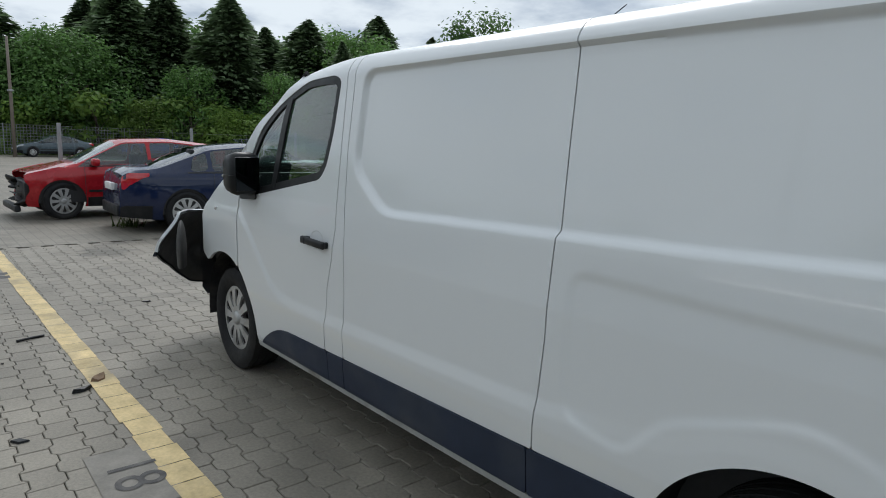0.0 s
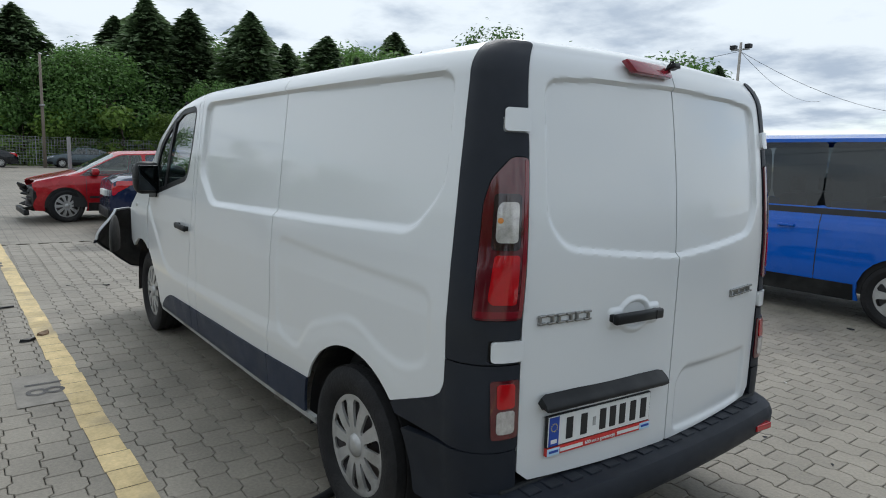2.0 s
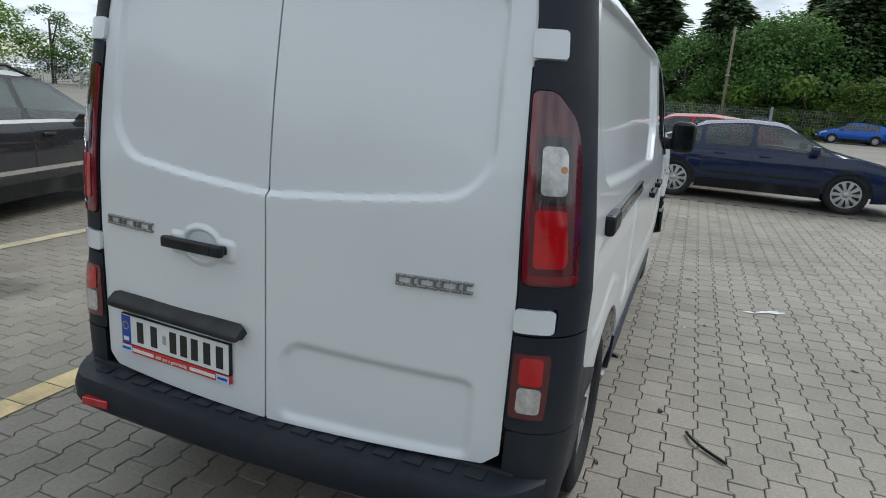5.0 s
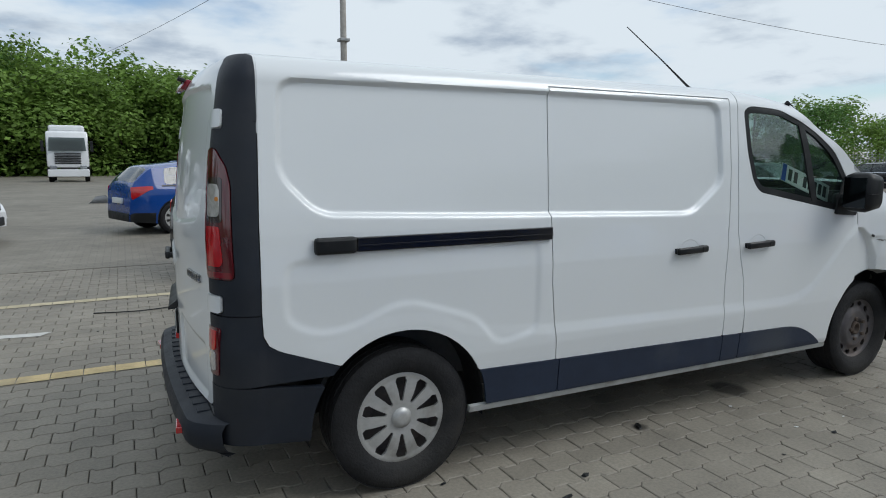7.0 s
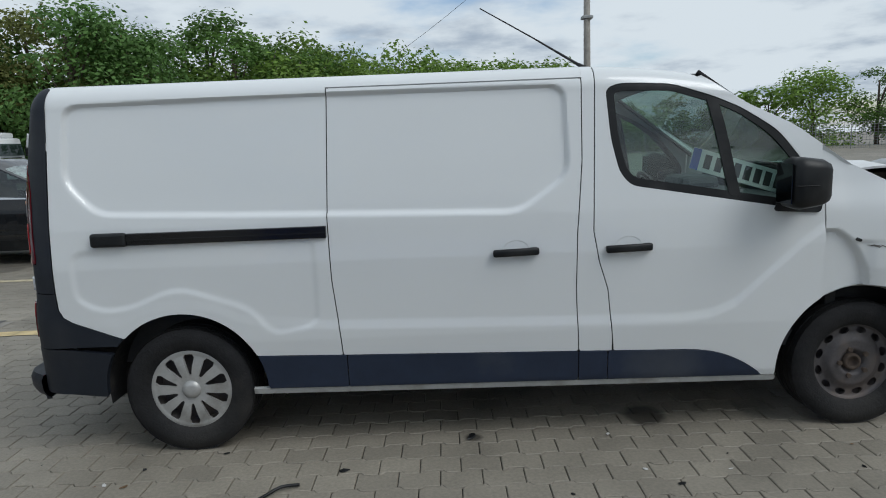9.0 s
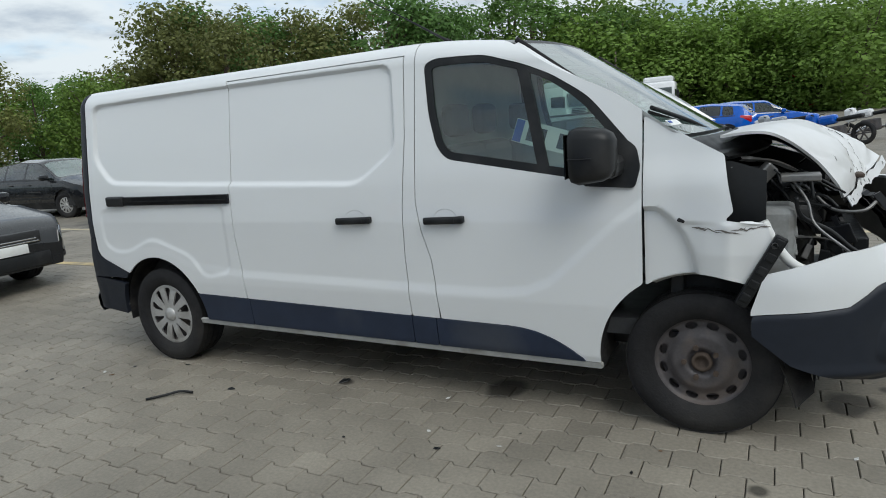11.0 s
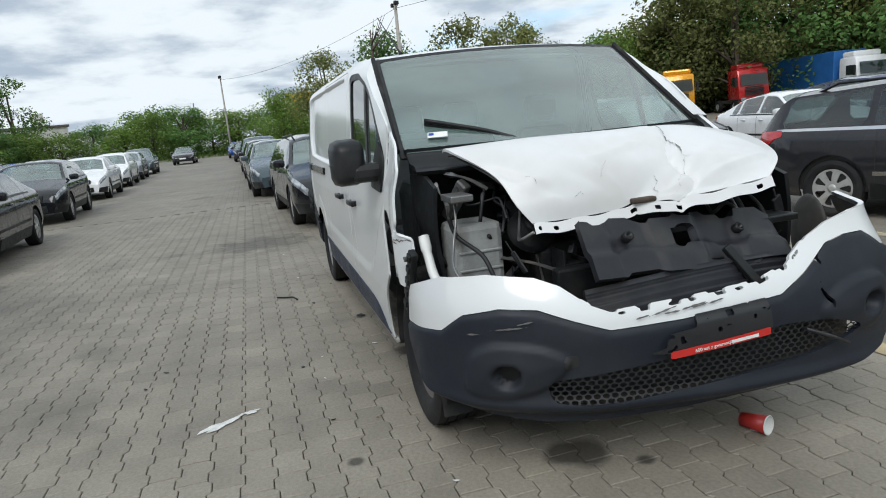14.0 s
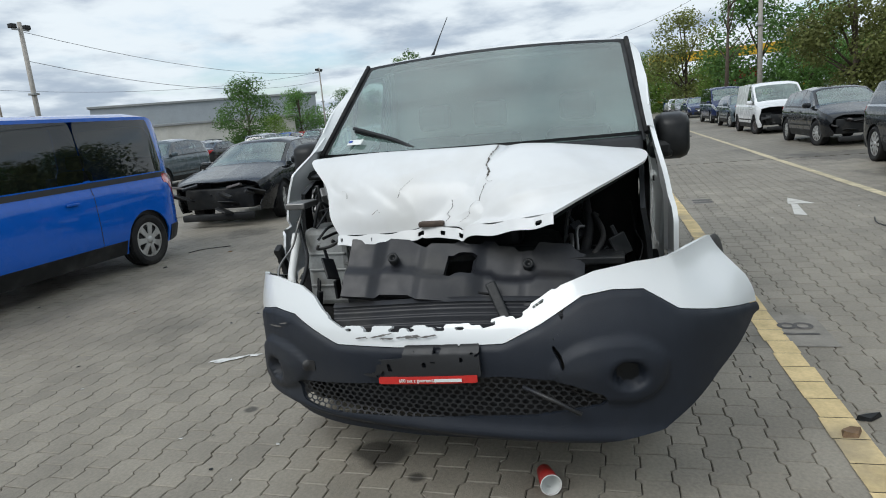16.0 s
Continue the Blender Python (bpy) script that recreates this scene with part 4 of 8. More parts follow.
# cabin
part("bulkhead", box((2.02, -0.84, 0.40), (2.05, 0.84, 1.86)), HEADLINER, van)
part("headliner", sheet(lambda x, y: (x, y, 1.895 - 0.06 * np.clip((x - 2.0) / 0.68, 0, 1.6) ** 2 - 0.03 * (y / 0.7) ** 2), grid(2.06, 2.64, 0.06), grid(-0.70, 0.70, 0.07), None, 0.01), HEADLINER, van)
part("cabin_floor", box((2.05, -0.80, 0.42), (3.40, 0.80, 0.50)), CABIN, van)
part("underbody", box((-0.80, -0.62, 0.30), (3.9, 0.62, 0.42), 0.03), BLACK, van)
part("cargo_wall", box((-0.66, -0.72, 0.44), (2.0, 0.72, 1.78)), CABIN, van)
bm = box((3.02, -0.82, 0.80), (3.40, 0.82, 1.20), 0.07)
dash = part("dashboard", bm, CABIN, van)
part("instrument_hood", box((2.98, 0.22, 1.16), (3.25, 0.62, 1.28), 0.05), CABIN, dash)
for y in (-0.52, -0.12, 0.48):
    st = part("seat", box((2.20, y - 0.23, 0.62), (2.68, y + 0.23, 0.82), 0.05), CLOTH, van, "dark cloth cab seat")
    part("backrest", box((2.14, y - 0.22, 0.80), (2.28, y + 0.22, 1.38), 0.06), CLOTH, st)
    part("headrest", box((2.13, y - 0.12, 1.42), (2.22, y + 0.12, 1.60), 0.04), CLOTH, st)
bm = bmesh.new()
lathe(bm, [(0.19 + 0.016 * math.cos(a), 0.016 * math.sin(a)) for a in np.linspace(0, 2 * math.pi, 9)], 28)
slab(bm, (-0.18, -0.01, -0.02), (0.18, 0.012, 0.02), 0.005)
slab(bm, (-0.06, -0.02, -0.06), (0.06, 0.015, 0.05), 0.015)
part("steering_wheel", bm, BLACK, van).matrix_basis = pose(2.86, 0.42, 1.14, 30, 0, -90)
# spare number plate standing in the side window
sp = part("loose_plate", box((-0.26, -0.003, -0.057), (0.26, 0.003, 0.057), 0.002), PLATE_W, van, "number plate leaning inside the side window")
sp.matrix_basis = pose(2.885, -0.815, 1.362, -8, 17.5, 0)
part("loose_plate_band", box((-0.257, -0.0045, -0.054), (-0.215, -0.001, 0.054)), PLATE_B, sp)
for k, x0 in enumerate((-0.19, -0.13, -0.03, 0.025, 0.08, 0.135, 0.19)):
    part("character_bar", box((x0, -0.0045, -0.036), (x0 + 0.036, -0.002, 0.036)), INK, sp)

# ---- wheels ----


def wheel_parts(owner, R, rim, kind, spokes, width=0.21, face=ALLOY, hub_label=""):
    """A tyre with tread grooves, and a rim; +y is the outer side."""
    hw = width / 2
    bm = bmesh.new()
    prof = [(rim - 0.012, hw * 0.72), (rim + 0.01, hw * 0.94), (rim + 0.03, hw * 1.0), (rim + 0.05, hw * 1.05), (R - 0.05, hw * 1.06), (R - 0.018, hw * 0.98), (R - 0.004, hw * 0.86)]
    tread = []
    for k in range(4):
        c = hw * (0.72 - 0.48 * k)
        tread += [(R, c + hw * 0.19), (R, c - hw * 0.17), (R - 0.008, c - hw * 0.19), (R - 0.008, c - hw * 0.27)]
    prof += tread[:-2] + [(r, -d) for r, d in prof[::-1]]
    lathe(bm, prof, 48)
    part("tyre", bm, TYRE, owner, "worn black tyre", smooth=40)
    bm = bmesh.new()
    lathe(bm, [(rim, hw * 0.80), (rim - 0.012, hw * 0.70), (rim - 0.02, hw * 0.4), (rim - 0.035, 0.0), (rim - 0.03, -hw * 0.8)], 40)
    lathe(bm, [(rim - 0.03, hw * 0.10), (0.02, hw * 0.10)], 32)
    part("rim", bm, STEEL, owner, smooth=40)
    rs, ths = grid(0.03, rim - 0.004, 0.008), np.linspace(0, 2 * math.pi, spokes * 12 + 1)
    if kind == "steel":
        cutf = lambda r, t: np.hypot((r - rim * 0.80), r * ((t * spokes / (2 * math.pi)) % 1 - 0.5) * 2 * math.pi / spokes * 0.62) - 0.0175
        dep = lambda r, t: hw * (0.52 + 0.22 * sstep(rim * 0.75 - r, 0, 0.05) - 0.25 * sstep(0.075 - r, 0, 0.03) + 0.25 * sstep(r, rim * 0.88, rim))
    else:
        def cutf(r, t):
            ph = np.abs((t * spokes / (2 * math.pi)) % 1 - 0.5) * 2
            half = np.interp(r / rim, [0.30, 0.40, 0.80, 0.90], [0.0, 0.30, 0.52, 0.30])
            return np.maximum.reduce([(ph - half) * r * math.pi / spokes, 0.36 * rim - r, r - 0.88 * rim])
        dep = lambda r, t: hw * (0.72 + 0.12 * np.sin(np.clip(r / rim, 0, 1) * math.pi) + 0.05 * sstep(r, rim * 0.85, rim * 0.93))
    part("wheel_face", sheet(lambda r, t: (r * np.cos(t), dep(r, t), r * np.sin(t)), rs, ths, cutf, 0.012, flip=True), face, owner, hub_label)
    bm = bmesh.new()
    if kind == "steel":
        lathe(bm, [(0.046, hw * 0.45), (0.044, hw * 0.72), (0.03, hw * 0.74), (0.028, hw * 0.55), (0.0, hw * 0.55)], 20)
        for k in range(5):
            a = 2 * math.pi * k / 5
            tube(bm, [(0.075 * math.cos(a), hw * 0.5, 0.075 * math.sin(a)), (0.075 * math.cos(a), hw * 0.86, 0.075 * math.sin(a))], 0.013, 6)
        part("hub", bm, RUST, owner, "rusty hub and nuts")
    else:
        lathe(bm, [(0.050, hw * 0.75), (0.046, hw * 0.90), (0.020, hw * 0.95), (0.0, hw * 0.95)], 16)
        part("hub_cap", bm, face, owner)
    return owner


for x, s, kind, spokes, hwid in ((0.0, 1, "trim", 10, 0.84), (0.0, -1, "trim", 10, 0.84), (3.498, 1, "trim", 10, 0.80), (3.498, -1, "steel", 12, 0.80)):
    w = new("wheel")
    w.parent = van
    w.matrix_basis = pose(x, s * (0.815 if x < 1 else 0.795), 0.335, 0, 0, 0 if s > 0 else 180)
    wheel_parts(w, 0.335, 0.218, kind, spokes, face=STEEL if kind == "steel" else ALLOY, hub_label="bare black steel wheel" if kind == "steel" else "silver plastic wheel trim")

# ---- the wrecked nose ----
# fenders
fl = poly_sdf([(3.27, 1.445), (3.46, 1.315), (3.66, 1.175), (3.80, 1.075), (3.855, 1.0), (3.86, 0.74), (3.6, 0.6), (3.27, 0.30)], 0.01)
van_piece("front_fender", 1, 3.26, 3.90, 0.30, 1.50, lambda x, z: np.minimum(fl(x, z), arch(x, z, 3.498, 0.445)), WHITE, 0.02, 0.02, 0.004, label="white front fender with a side repeater")
part("side_repeater", box((3.60, 0.945, 1.045), (3.635, 0.963, 1.07), 0.006), LAMP_CLEAR, van)


dent_in = poly_sdf([(3.20, 1.066), (3.33, 1.062), (3.39, 1.015), (3.44, 0.95), (3.48, 0.86), (3.50, 0.74), (3.20, 0.60)], 0.02)


def crumple(x, z):
    """The bent right fender: an arched dent behind the wheel, and a lower sheet folded under the upper one."""
    upper = sstep(z, 0.985, 1.005)
    hollow = -0.030 * np.clip((dent_in(x, z) + 0.004) / 0.022, 0, 1)
    facet = 0.040 * np.clip((x - 3.44) / 0.16, 0, 1) - 0.055 * np.clip((x - 3.62) / 0.14, 0, 1) - 0.02 * np.clip((0.86 - z) / 0.15, 0, 1)
    wave_ = 0.004 * np.sin(23 * x + 11 * z) * sstep(x, 3.45, 3.6)
    return hollow + (1 - upper) * (facet + wave_) * sstep(x, 3.42, 3.52) + upper * (0.030 * sstep(x, 3.36, 3.60) - 0.012 * sstep(z, 1.15, 1.3))


fr = poly_sdf([(3.268, 1.458), (3.43, 1.37), (3.595, 1.278), (3.612, 1.15), (3.632, 1.045), (3.60, 1.010), (3.758, 0.985), (3.778, 0.89), (3.668, 0.695), (3.59, 0.73), (3.268, 0.30)], 0.008)
fx = lambda x, z: (x, -(np.interp(z, ZS, WS) - 0.02 * sstep(z, 1.1, 1.4) + 0.003 + crumple(x, z)), z)
fender_r = part("front_fender", sheet(fx, grid(3.26, 3.86, 0.0085), grid(0.60, 1.47, 0.0085), lambda x, z: np.minimum(fr(x, z), arch(x, z, 3.498, 0.430)), 0.012), WHITE, van, "bent and torn white front fender", smooth=30)
part("fender_shelf", sheet(lambda x, k: (x, -0.985 + 0.035 * (x - 3.5) + 0.11 * k, 0.978 + 0.030 * k + 0.008 * np.sin(31 * x + 5 * k)), grid(3.50, 3.76, 0.012), grid(0, 1, 0.1), lambda x, k: np.minimum.reduce([k + 0.01, 1 - k - 0.4 * (3.58 - x) / 0.1 * (x < 3.58), 0.755 - x - 0.02 * np.sin(14 * k)]), 0.006, flip=True), WHITE_ROUGH, fender_r, "buckled white edge with cracked paint", smooth=30)
part("repeater_hole", sheet(lambda x, z: tuple(q + d for q, d in zip(fx(x, z), (0, -0.003, 0))), grid(3.405, 3.455, 0.006), grid(0.985, 1.03, 0.006), poly_sdf([(3.408, 1.004), (3.438, 0.994), (3.445, 1.006), (3.416, 1.020)], 0.004), 0.0), INK, fender_r)
TEAR = mat("torn_paint_edge", (0.12, 0.11, 0.10), 0.8, var=0.3, scale=60.0)
tr_ = random.Random(5)
for k in range(9):
    x0, z0 = 3.47 + 0.031 * k, 0.975 + tr_.uniform(-0.012, 0.006)
    ln, dz_ = tr_.uniform(0.03, 0.07), tr_.uniform(-0.022, 0.010)
    bm = bmesh.new()
    prev = None
    for i in range(7):
        t = i / 6
        x, z = x0 + ln * t, z0 + dz_ * t + tr_.uniform(-0.003, 0.003)
        y = float(np.ravel(fx(np.array([x]), np.array([z]))[1])[0]) - 0.0025
        w = 0.0035 * math.sin(math.pi * (0.1 + 0.8 * t)) * tr_.uniform(0.5, 1.2)
        now = (bm.verts.new((x, y, z - w)), bm.verts.new((x, y, z + w)))
        if prev:
            bm.faces.new((prev[0], now[0], now[1], prev[1]))
        prev = now
    part("paint_tear", bm, TEAR, fender_r)
mount = bmesh.new()
slab(mount, (-0.165, -0.016, -0.026), (0.165, 0.016, 0.026), 0.006)
for k in range(5):
    slab(mount, (-0.14 + 0.065 * k, -0.024, -0.018), (-0.105 + 0.065 * k, 0.0, 0.018), 0.004)
part("fender_bracket", mount, BLACK, fender_r, "black plastic bumper bracket").matrix_basis = pose(3.735, -0.955, 0.79, 0, -62, 4)
part("bracket_bolt", lathe(bmesh.new(), [(0.012, -0.012), (0.012, 0.006), (0.0, 0.006)], 8), METAL, fender_r).matrix_basis = pose(3.785, -0.975, 0.905)
part("arch_lip", sheet(lambda t, k: (3.498 + (0.432 - 0.02 * k) * np.cos(t), -0.93 + 0.05 * k, 0.34 + (0.432 - 0.02 * k) * np.sin(t)), grid(1.15, 2.05, 0.06), grid(0, 1, 0.25), None, 0.004), GREYBOX, fender_r)

# bumper, bent outward at its left end
BC = curve_pts([(3.70, -0.97), (3.95, -0.96), (4.20, -0.82), (4.40, -0.5), (4.50, -0.1), (4.55, 0.3), (4.55, 0.65), (4.48, 0.92), (4.30, 1.10), (4.09, 1.22)], 8)
BL = np.concatenate([[0], np.cumsum([np.linalg.norm(b - a) for a, b in zip(BC[:-1], BC[1:])])])
BX, BY = np.array([p[0] for p in BC]), np.array([p[1] for p in BC])


PODS = ((0.655, 0.495, poly_sdf([(0.47, 0.41), (0.50, 0.575), (0.60, 0.625), (0.78, 0.615), (0.92, 0.555), (0.80, 0.44), (0.64, 0.395)], 0.06)),
        (2.175, 0.605, poly_sdf([(1.90, 0.60), (1.97, 0.685), (2.10, 0.725), (2.23, 0.725), (2.31, 0.665), (2.29, 0.55), (2.20, 0.495), (2.03, 0.515)], 0.06)))


def front_skin(out=0.0):
    def P(s, z):
        s, z = np.asarray(s, float), np.asarray(z, float)
        x, y = np.interp(s, BL, BX), np.interp(s, BL, BY)
        dx = np.interp(s + 0.02, BL, BX) - np.interp(s - 0.02, BL, BX)
        dy = np.interp(s + 0.02, BL, BY) - np.interp(s - 0.02, BL, BY)
        n = np.hypot(dx, dy) + 1e-9
        nx, ny = dy / n, -dx / n
        mid = np.interp(s, [0.4, 1.0, 1.8, 2.4], [0.0, 1.0, 1.0, 0.2])
        lip = 0.018 * sstep(0.42 - z, 0.0, 0.06) * (0.4 + 0.6 * mid)
        back = -0.13 * sstep(z, 0.60, 1.05) * mid - 0.05 * sstep(z, 0.70, 1.0) - 0.075 * sstep(0.37 - z, 0.0, 0.07)
        back = back - 0.07 * sstep(z, 0.74, 1.0) * sstep(s, 2.2, 2.7)
        ledge = 0.012 * sstep(black_top(s) - z, -0.004, 0.012)
        lump = 0.0
        for c, h, pod in PODS:
            r = np.hypot((s - c) * 0.85, z - h)
            d = pod(s, z)
            lump = lump + 0.020 * sstep(d, -0.008, 0.014) + 0.010 * sstep(d, 0.01, 0.09) - 0.060 * sstep(0.052 - r, 0, 0.018)
        e = out + lip + back + ledge + lump
        return x + nx * e, y + ny * e, z
    return P


white_top = lambda s: np.interp(s, [0.0, 0.05, 0.35, 0.57, 0.77, 0.87, 0.97, 1.06, 1.35, 1.66, 1.81, 1.94, 2.08, 2.23, 2.45, 2.70, 2.77, 2.89], [0.62, 0.78, 0.865, 0.880, 0.860, 0.825, 0.760, 0.725, 0.742, 0.765, 0.805, 0.885, 0.937, 0.966, 0.978, 0.984, 0.985, 0.775])
black_top = lambda s: np.interp(s, [0.0, 0.08, 0.36, 0.48, 0.63, 0.78, 0.91, 1.05, 1.33, 1.75, 1.88, 2.03, 2.14, 2.25, 2.32, 2.37, 2.55, 2.88], [0.60, 0.612, 0.645, 0.725, 0.752, 0.745, 0.70, 0.655, 0.665, 0.70, 0.765, 0.855, 0.875, 0.875, 0.835, 0.803, 0.768, 0.712])
low_edge = lambda s: np.interp(s, [0.0, 0.15, 0.35, 0.53, 0.8, 1.36, 2.02, 2.29, 2.52, 2.80], [0.52, 0.40, 0.335, 0.300, 0.278, 0.292, 0.340, 0.395, 0.555, 0.685])
grille = poly_sdf([(0.80, 0.47), (1.23, 0.52), (1.74, 0.59), (1.97, 0.58), (2.10, 0.535), (2.10, 0.495), (1.83, 0.44), (1.37, 0.40), (0.97, 0.372), (0.82, 0.39)], 0.03)
tear = lambda s, z: np.abs(s - 1.905 - 0.06 * np.sin(13 * z) - 0.10 * sstep(z, 0.70, 0.78)) - 0.006 - 0.004 * np.sin(40 * z)
sg = grid(0.0, float(BL[-1]), 0.014)
bumper = part("front_bumper", sheet(front_skin(), sg, grid(0.28, 0.92, 0.014), lambda s, z: np.minimum.reduce([black_top(s) - z, z - low_edge(s), -grille(s, z), np.maximum(tear(s, z), 0.62 - z), s - 0.004]), 0.018), TRIM, van, "scuffed dark plastic front bumper, cracked and hanging")
def holes(s, z):
    """Short slots of uneven length along the torn upper edge."""
    best = np.ones(np.shape(s))
    for c, w in ((1.10, 0.010), (1.19, 0.016), (1.31, 0.022), (1.38, 0.012), (1.50, 0.020), (1.58, 0.016), (1.69, 0.024), (1.80, 0.014), (1.87, 0.018)):
        best = np.minimum(best, np.hypot(np.maximum(np.abs(s - c) - w, 0), np.maximum(np.abs(white_top(s) - 0.012 - z) - 0.002, 0)) - 0.0042)
    return best


ragged = lambda s: 0.004 * np.sign(np.sin(s * 41) + 0.6 * np.sin(s * 17)) * (np.abs(s - 1.45) < 0.5)
part("bumper_top", sheet(front_skin(0.002), grid(0.0, float(BL[-1]), 0.011), grid(0.58, 1.06, 0.008), lambda s, z: np.minimum.reduce([white_top(s) + ragged(s) - z, z - black_top(s) - 0.003, np.where((s > 1.05) & (s < 1.95), holes(s, z), 1.0), 2.885 - s]), 0.02), WHITE, bumper, "white painted bumper upper with torn edge")
LINER = mat("grey_black_liner", (0.035, 0.034, 0.032), 0.7, var=0.2, scale=6.0, dirt=(0.08, 0.075, 0.065), dscale=3.0)
part("bumper_inside", sheet(front_skin(-0.03), grid(0.0, 0.5, 0.05), grid(0.34, 1.04, 0.03), lambda s, z: np.minimum(white_top(s) - 0.05 - z, z - low_edge(s) - 0.01), 0.0), LINER, bumper, "dusty dark inner liner")
part("bumper_inside", sheet(front_skin(-0.028), grid(2.15, 2.87, 0.02), grid(0.36, 1.0, 0.02), lambda s, z: np.minimum.reduce([white_top(s) - 0.018 - z, z - low_edge(s) - 0.01, 2.865 - s]), 0.0), LINER, bumper, "dusty dark inner liner")
# hexagon mesh


def hexmesh(s, z):
    p = 0.034
    u, v = s / p, z / (p * 0.62)
    a = np.hypot((u + 0.5) % 1 - 0.5, ((v / 1.732 + 0.5) % 1 - 0.5) * 1.732)
    b = np.hypot((u) % 1 - 0.5, ((v / 1.732) % 1 - 0.5) * 1.732)
    return np.minimum(a, b) - 0.40


part("grille_mesh", sheet(front_skin(-0.012), grid(0.78, 2.12, 0.0045), grid(0.36, 0.60, 0.0045), lambda s, z: np.minimum(grille(s, z) + 0.012, hexmesh(s, z) * 0.03), 0.0), MESH, bumper, "black honeycomb grille")
part("grille_back", sheet(front_skin(-0.12), grid(0.66, 2.25, 0.05), grid(0.31, 0.70, 0.05), None, 0), INK, bumper)
for c, h, pod in PODS:
    part("fog_lamp_blank", sheet(front_skin(0.004), grid(c - 0.06, c + 0.06, 0.008), grid(h - 0.05, h + 0.05, 0.008), lambda s, z, c=c, h=h: 0.036 - np.hypot((s - c) * 0.85, z - h), 0.008), BLACK, bumper)
SCUFF = mat("pale_scuffs", (0.11, 0.105, 0.10), 0.8, var=0.3, scale=40.0)
srnd = random.Random(14)
for k in range(9):
    s0, z0 = ((1.14 + 0.055 * k, 0.690 + 0.004 * k) if k < 6 else (0.50 + 0.1 * (k - 6), 0.66 + 0.02 * (k - 6)))
    ln, sl = srnd.uniform(0.05, 0.16), srnd.uniform(0.0, 0.25)
    part("scuff", sheet(front_skin(0.0145 if k < 6 else 0.0135), grid(s0, s0 + ln, 0.01), grid(z0 - 0.02, z0 + 0.05, 0.0025), lambda s, z, s0=s0, z0=z0, ln=ln, sl=sl: 0.0032 * np.sin(math.pi * np.clip((s - s0) / ln, 0, 1)) + 0.001 * np.sin(170 * s) - np.abs(z - z0 - sl * (s - s0)), 0), SCUFF, bumper)
tow = part("towing_eye_hole", sheet(front_skin(0.003), grid(0.85, 0.94, 0.01), grid(0.515, 0.59, 0.01), poly_sdf([(0.87, 0.525), (0.925, 0.53), (0.925, 0.575), (0.87, 0.572)], 0.01), 0.002), INK, bumper)
# plate holder on the bumper
hrnd = random.Random(31)
HOLES = [(hrnd.uniform(1.22, 1.66), hrnd.uniform(0.56, 0.70), hrnd.uniform(0.004, 0.016), hrnd.uniform(0.003, 0.010)) for _ in range(20)]


def holder_holes(s, z):
    best = np.ones(np.shape(s))
    for a, b, w, h in HOLES:
        best = np.minimum(best, np.maximum(np.abs(s - a) - w, np.abs(z - b - 0.1 * (s - a)) - h))
    return best


hold = part("plate_holder", sheet(front_skin(0.024), grid(1.18, 1.70, 0.008), grid(0.52, 0.74, 0.008),
                                 lambda s, z: np.minimum(poly_sdf([(1.185, 0.560), (1.245, 0.575), (1.258, 0.625), (1.365, 0.640), (1.372, 0.686), (1.665, 0.708), (1.675, 0.595), (1.27, 0.550)], 0.004)(s, z), holder_holes(s, z)), 0.008), MESH, bumper, "broken black number plate holder")
hs = part("holder_strip", sheet(front_skin(0.028), grid(1.25, 1.68, 0.01), grid(0.50, 0.62, 0.005), lambda s, z: np.minimum.reduce([0.014 - np.abs(z - 0.545 - 0.105 * (s - 1.26)), s - 1.26, 1.66 - s]), 0.003), STRIP_R, hold, "red strip with white lettering")
X0, X1 = [Vector([float(np.ravel(q)[0]) for q in front_skin(0.034)(np.array([s]), np.array([0.545 + 0.105 * (s - 1.26)]))]) for s in (1.32, 1.60)]
along = (X1 - X0).normalized()
outw = along.cross(Vector((0, 0, 1))).normalized()
upw = outw.cross(along).normalized()
turnm = Matrix((along, upw, outw)).transposed().to_4x4()
lettering("lettering", "600 aut z gwarancj\u0105", 0.019, Matrix.Translation((X0 * 0.62 + X1 * 0.38)) @ turnm, PLATE_W, hs)
q = X0 + (X1 - X0) * 0.82
part("lettering_bar", box((-0.055, -0.006, -0.0005), (0.055, 0.006, 0.0008), 0, Matrix.Translation(q) @ turnm), PLATE_W, hs)
part("loose_trim", tube(bmesh.new(), [(4.59, 0.38, 0.565), (4.60, 0.50, 0.515), (4.605, 0.58, 0.475)], 0.008, 6), SHROUD, bumper)

# bonnet, buckled upwards in the middle
rows_ = [
    [(3.56, -0.70, 1.345), (3.58, -0.40, 1.345), (3.60, 0.0, 1.345), (3.56, 0.40, 1.335), (3.50, 0.80, 1.29)],
    [(3.76, -0.725, 1.350), (3.82, -0.38, 1.372), (3.90, 0.05, 1.370), (3.87, 0.42, 1.362), (3.764, 0.850, 1.285)],
    [(3.92, -0.590, 1.235), (4.00, -0.34, 1.285), (4.05, 0.08, 1.275), (4.10, 0.42, 1.290), (4.02, 0.74, 1.250)],
    [(4.02, -0.540, 1.110), (4.09, -0.27, 1.165), (4.12, 0.03, 1.165), (4.20, 0.36, 1.220), (4.20, 0.62, 1.210)],
    [(4.055, -0.490, 1.030), (4.11, -0.25, 1.045), (4.145, -0.01, 1.075), (4.23, 0.25, 1.115), (4.29, 0.49, 1.157)],
]
dense = [curve_pts(r, 12) for r in rows_]
cols = [curve_pts([d[k] for d in dense], 10) for k in range(len(dense[0]))]
C = np.array(cols)


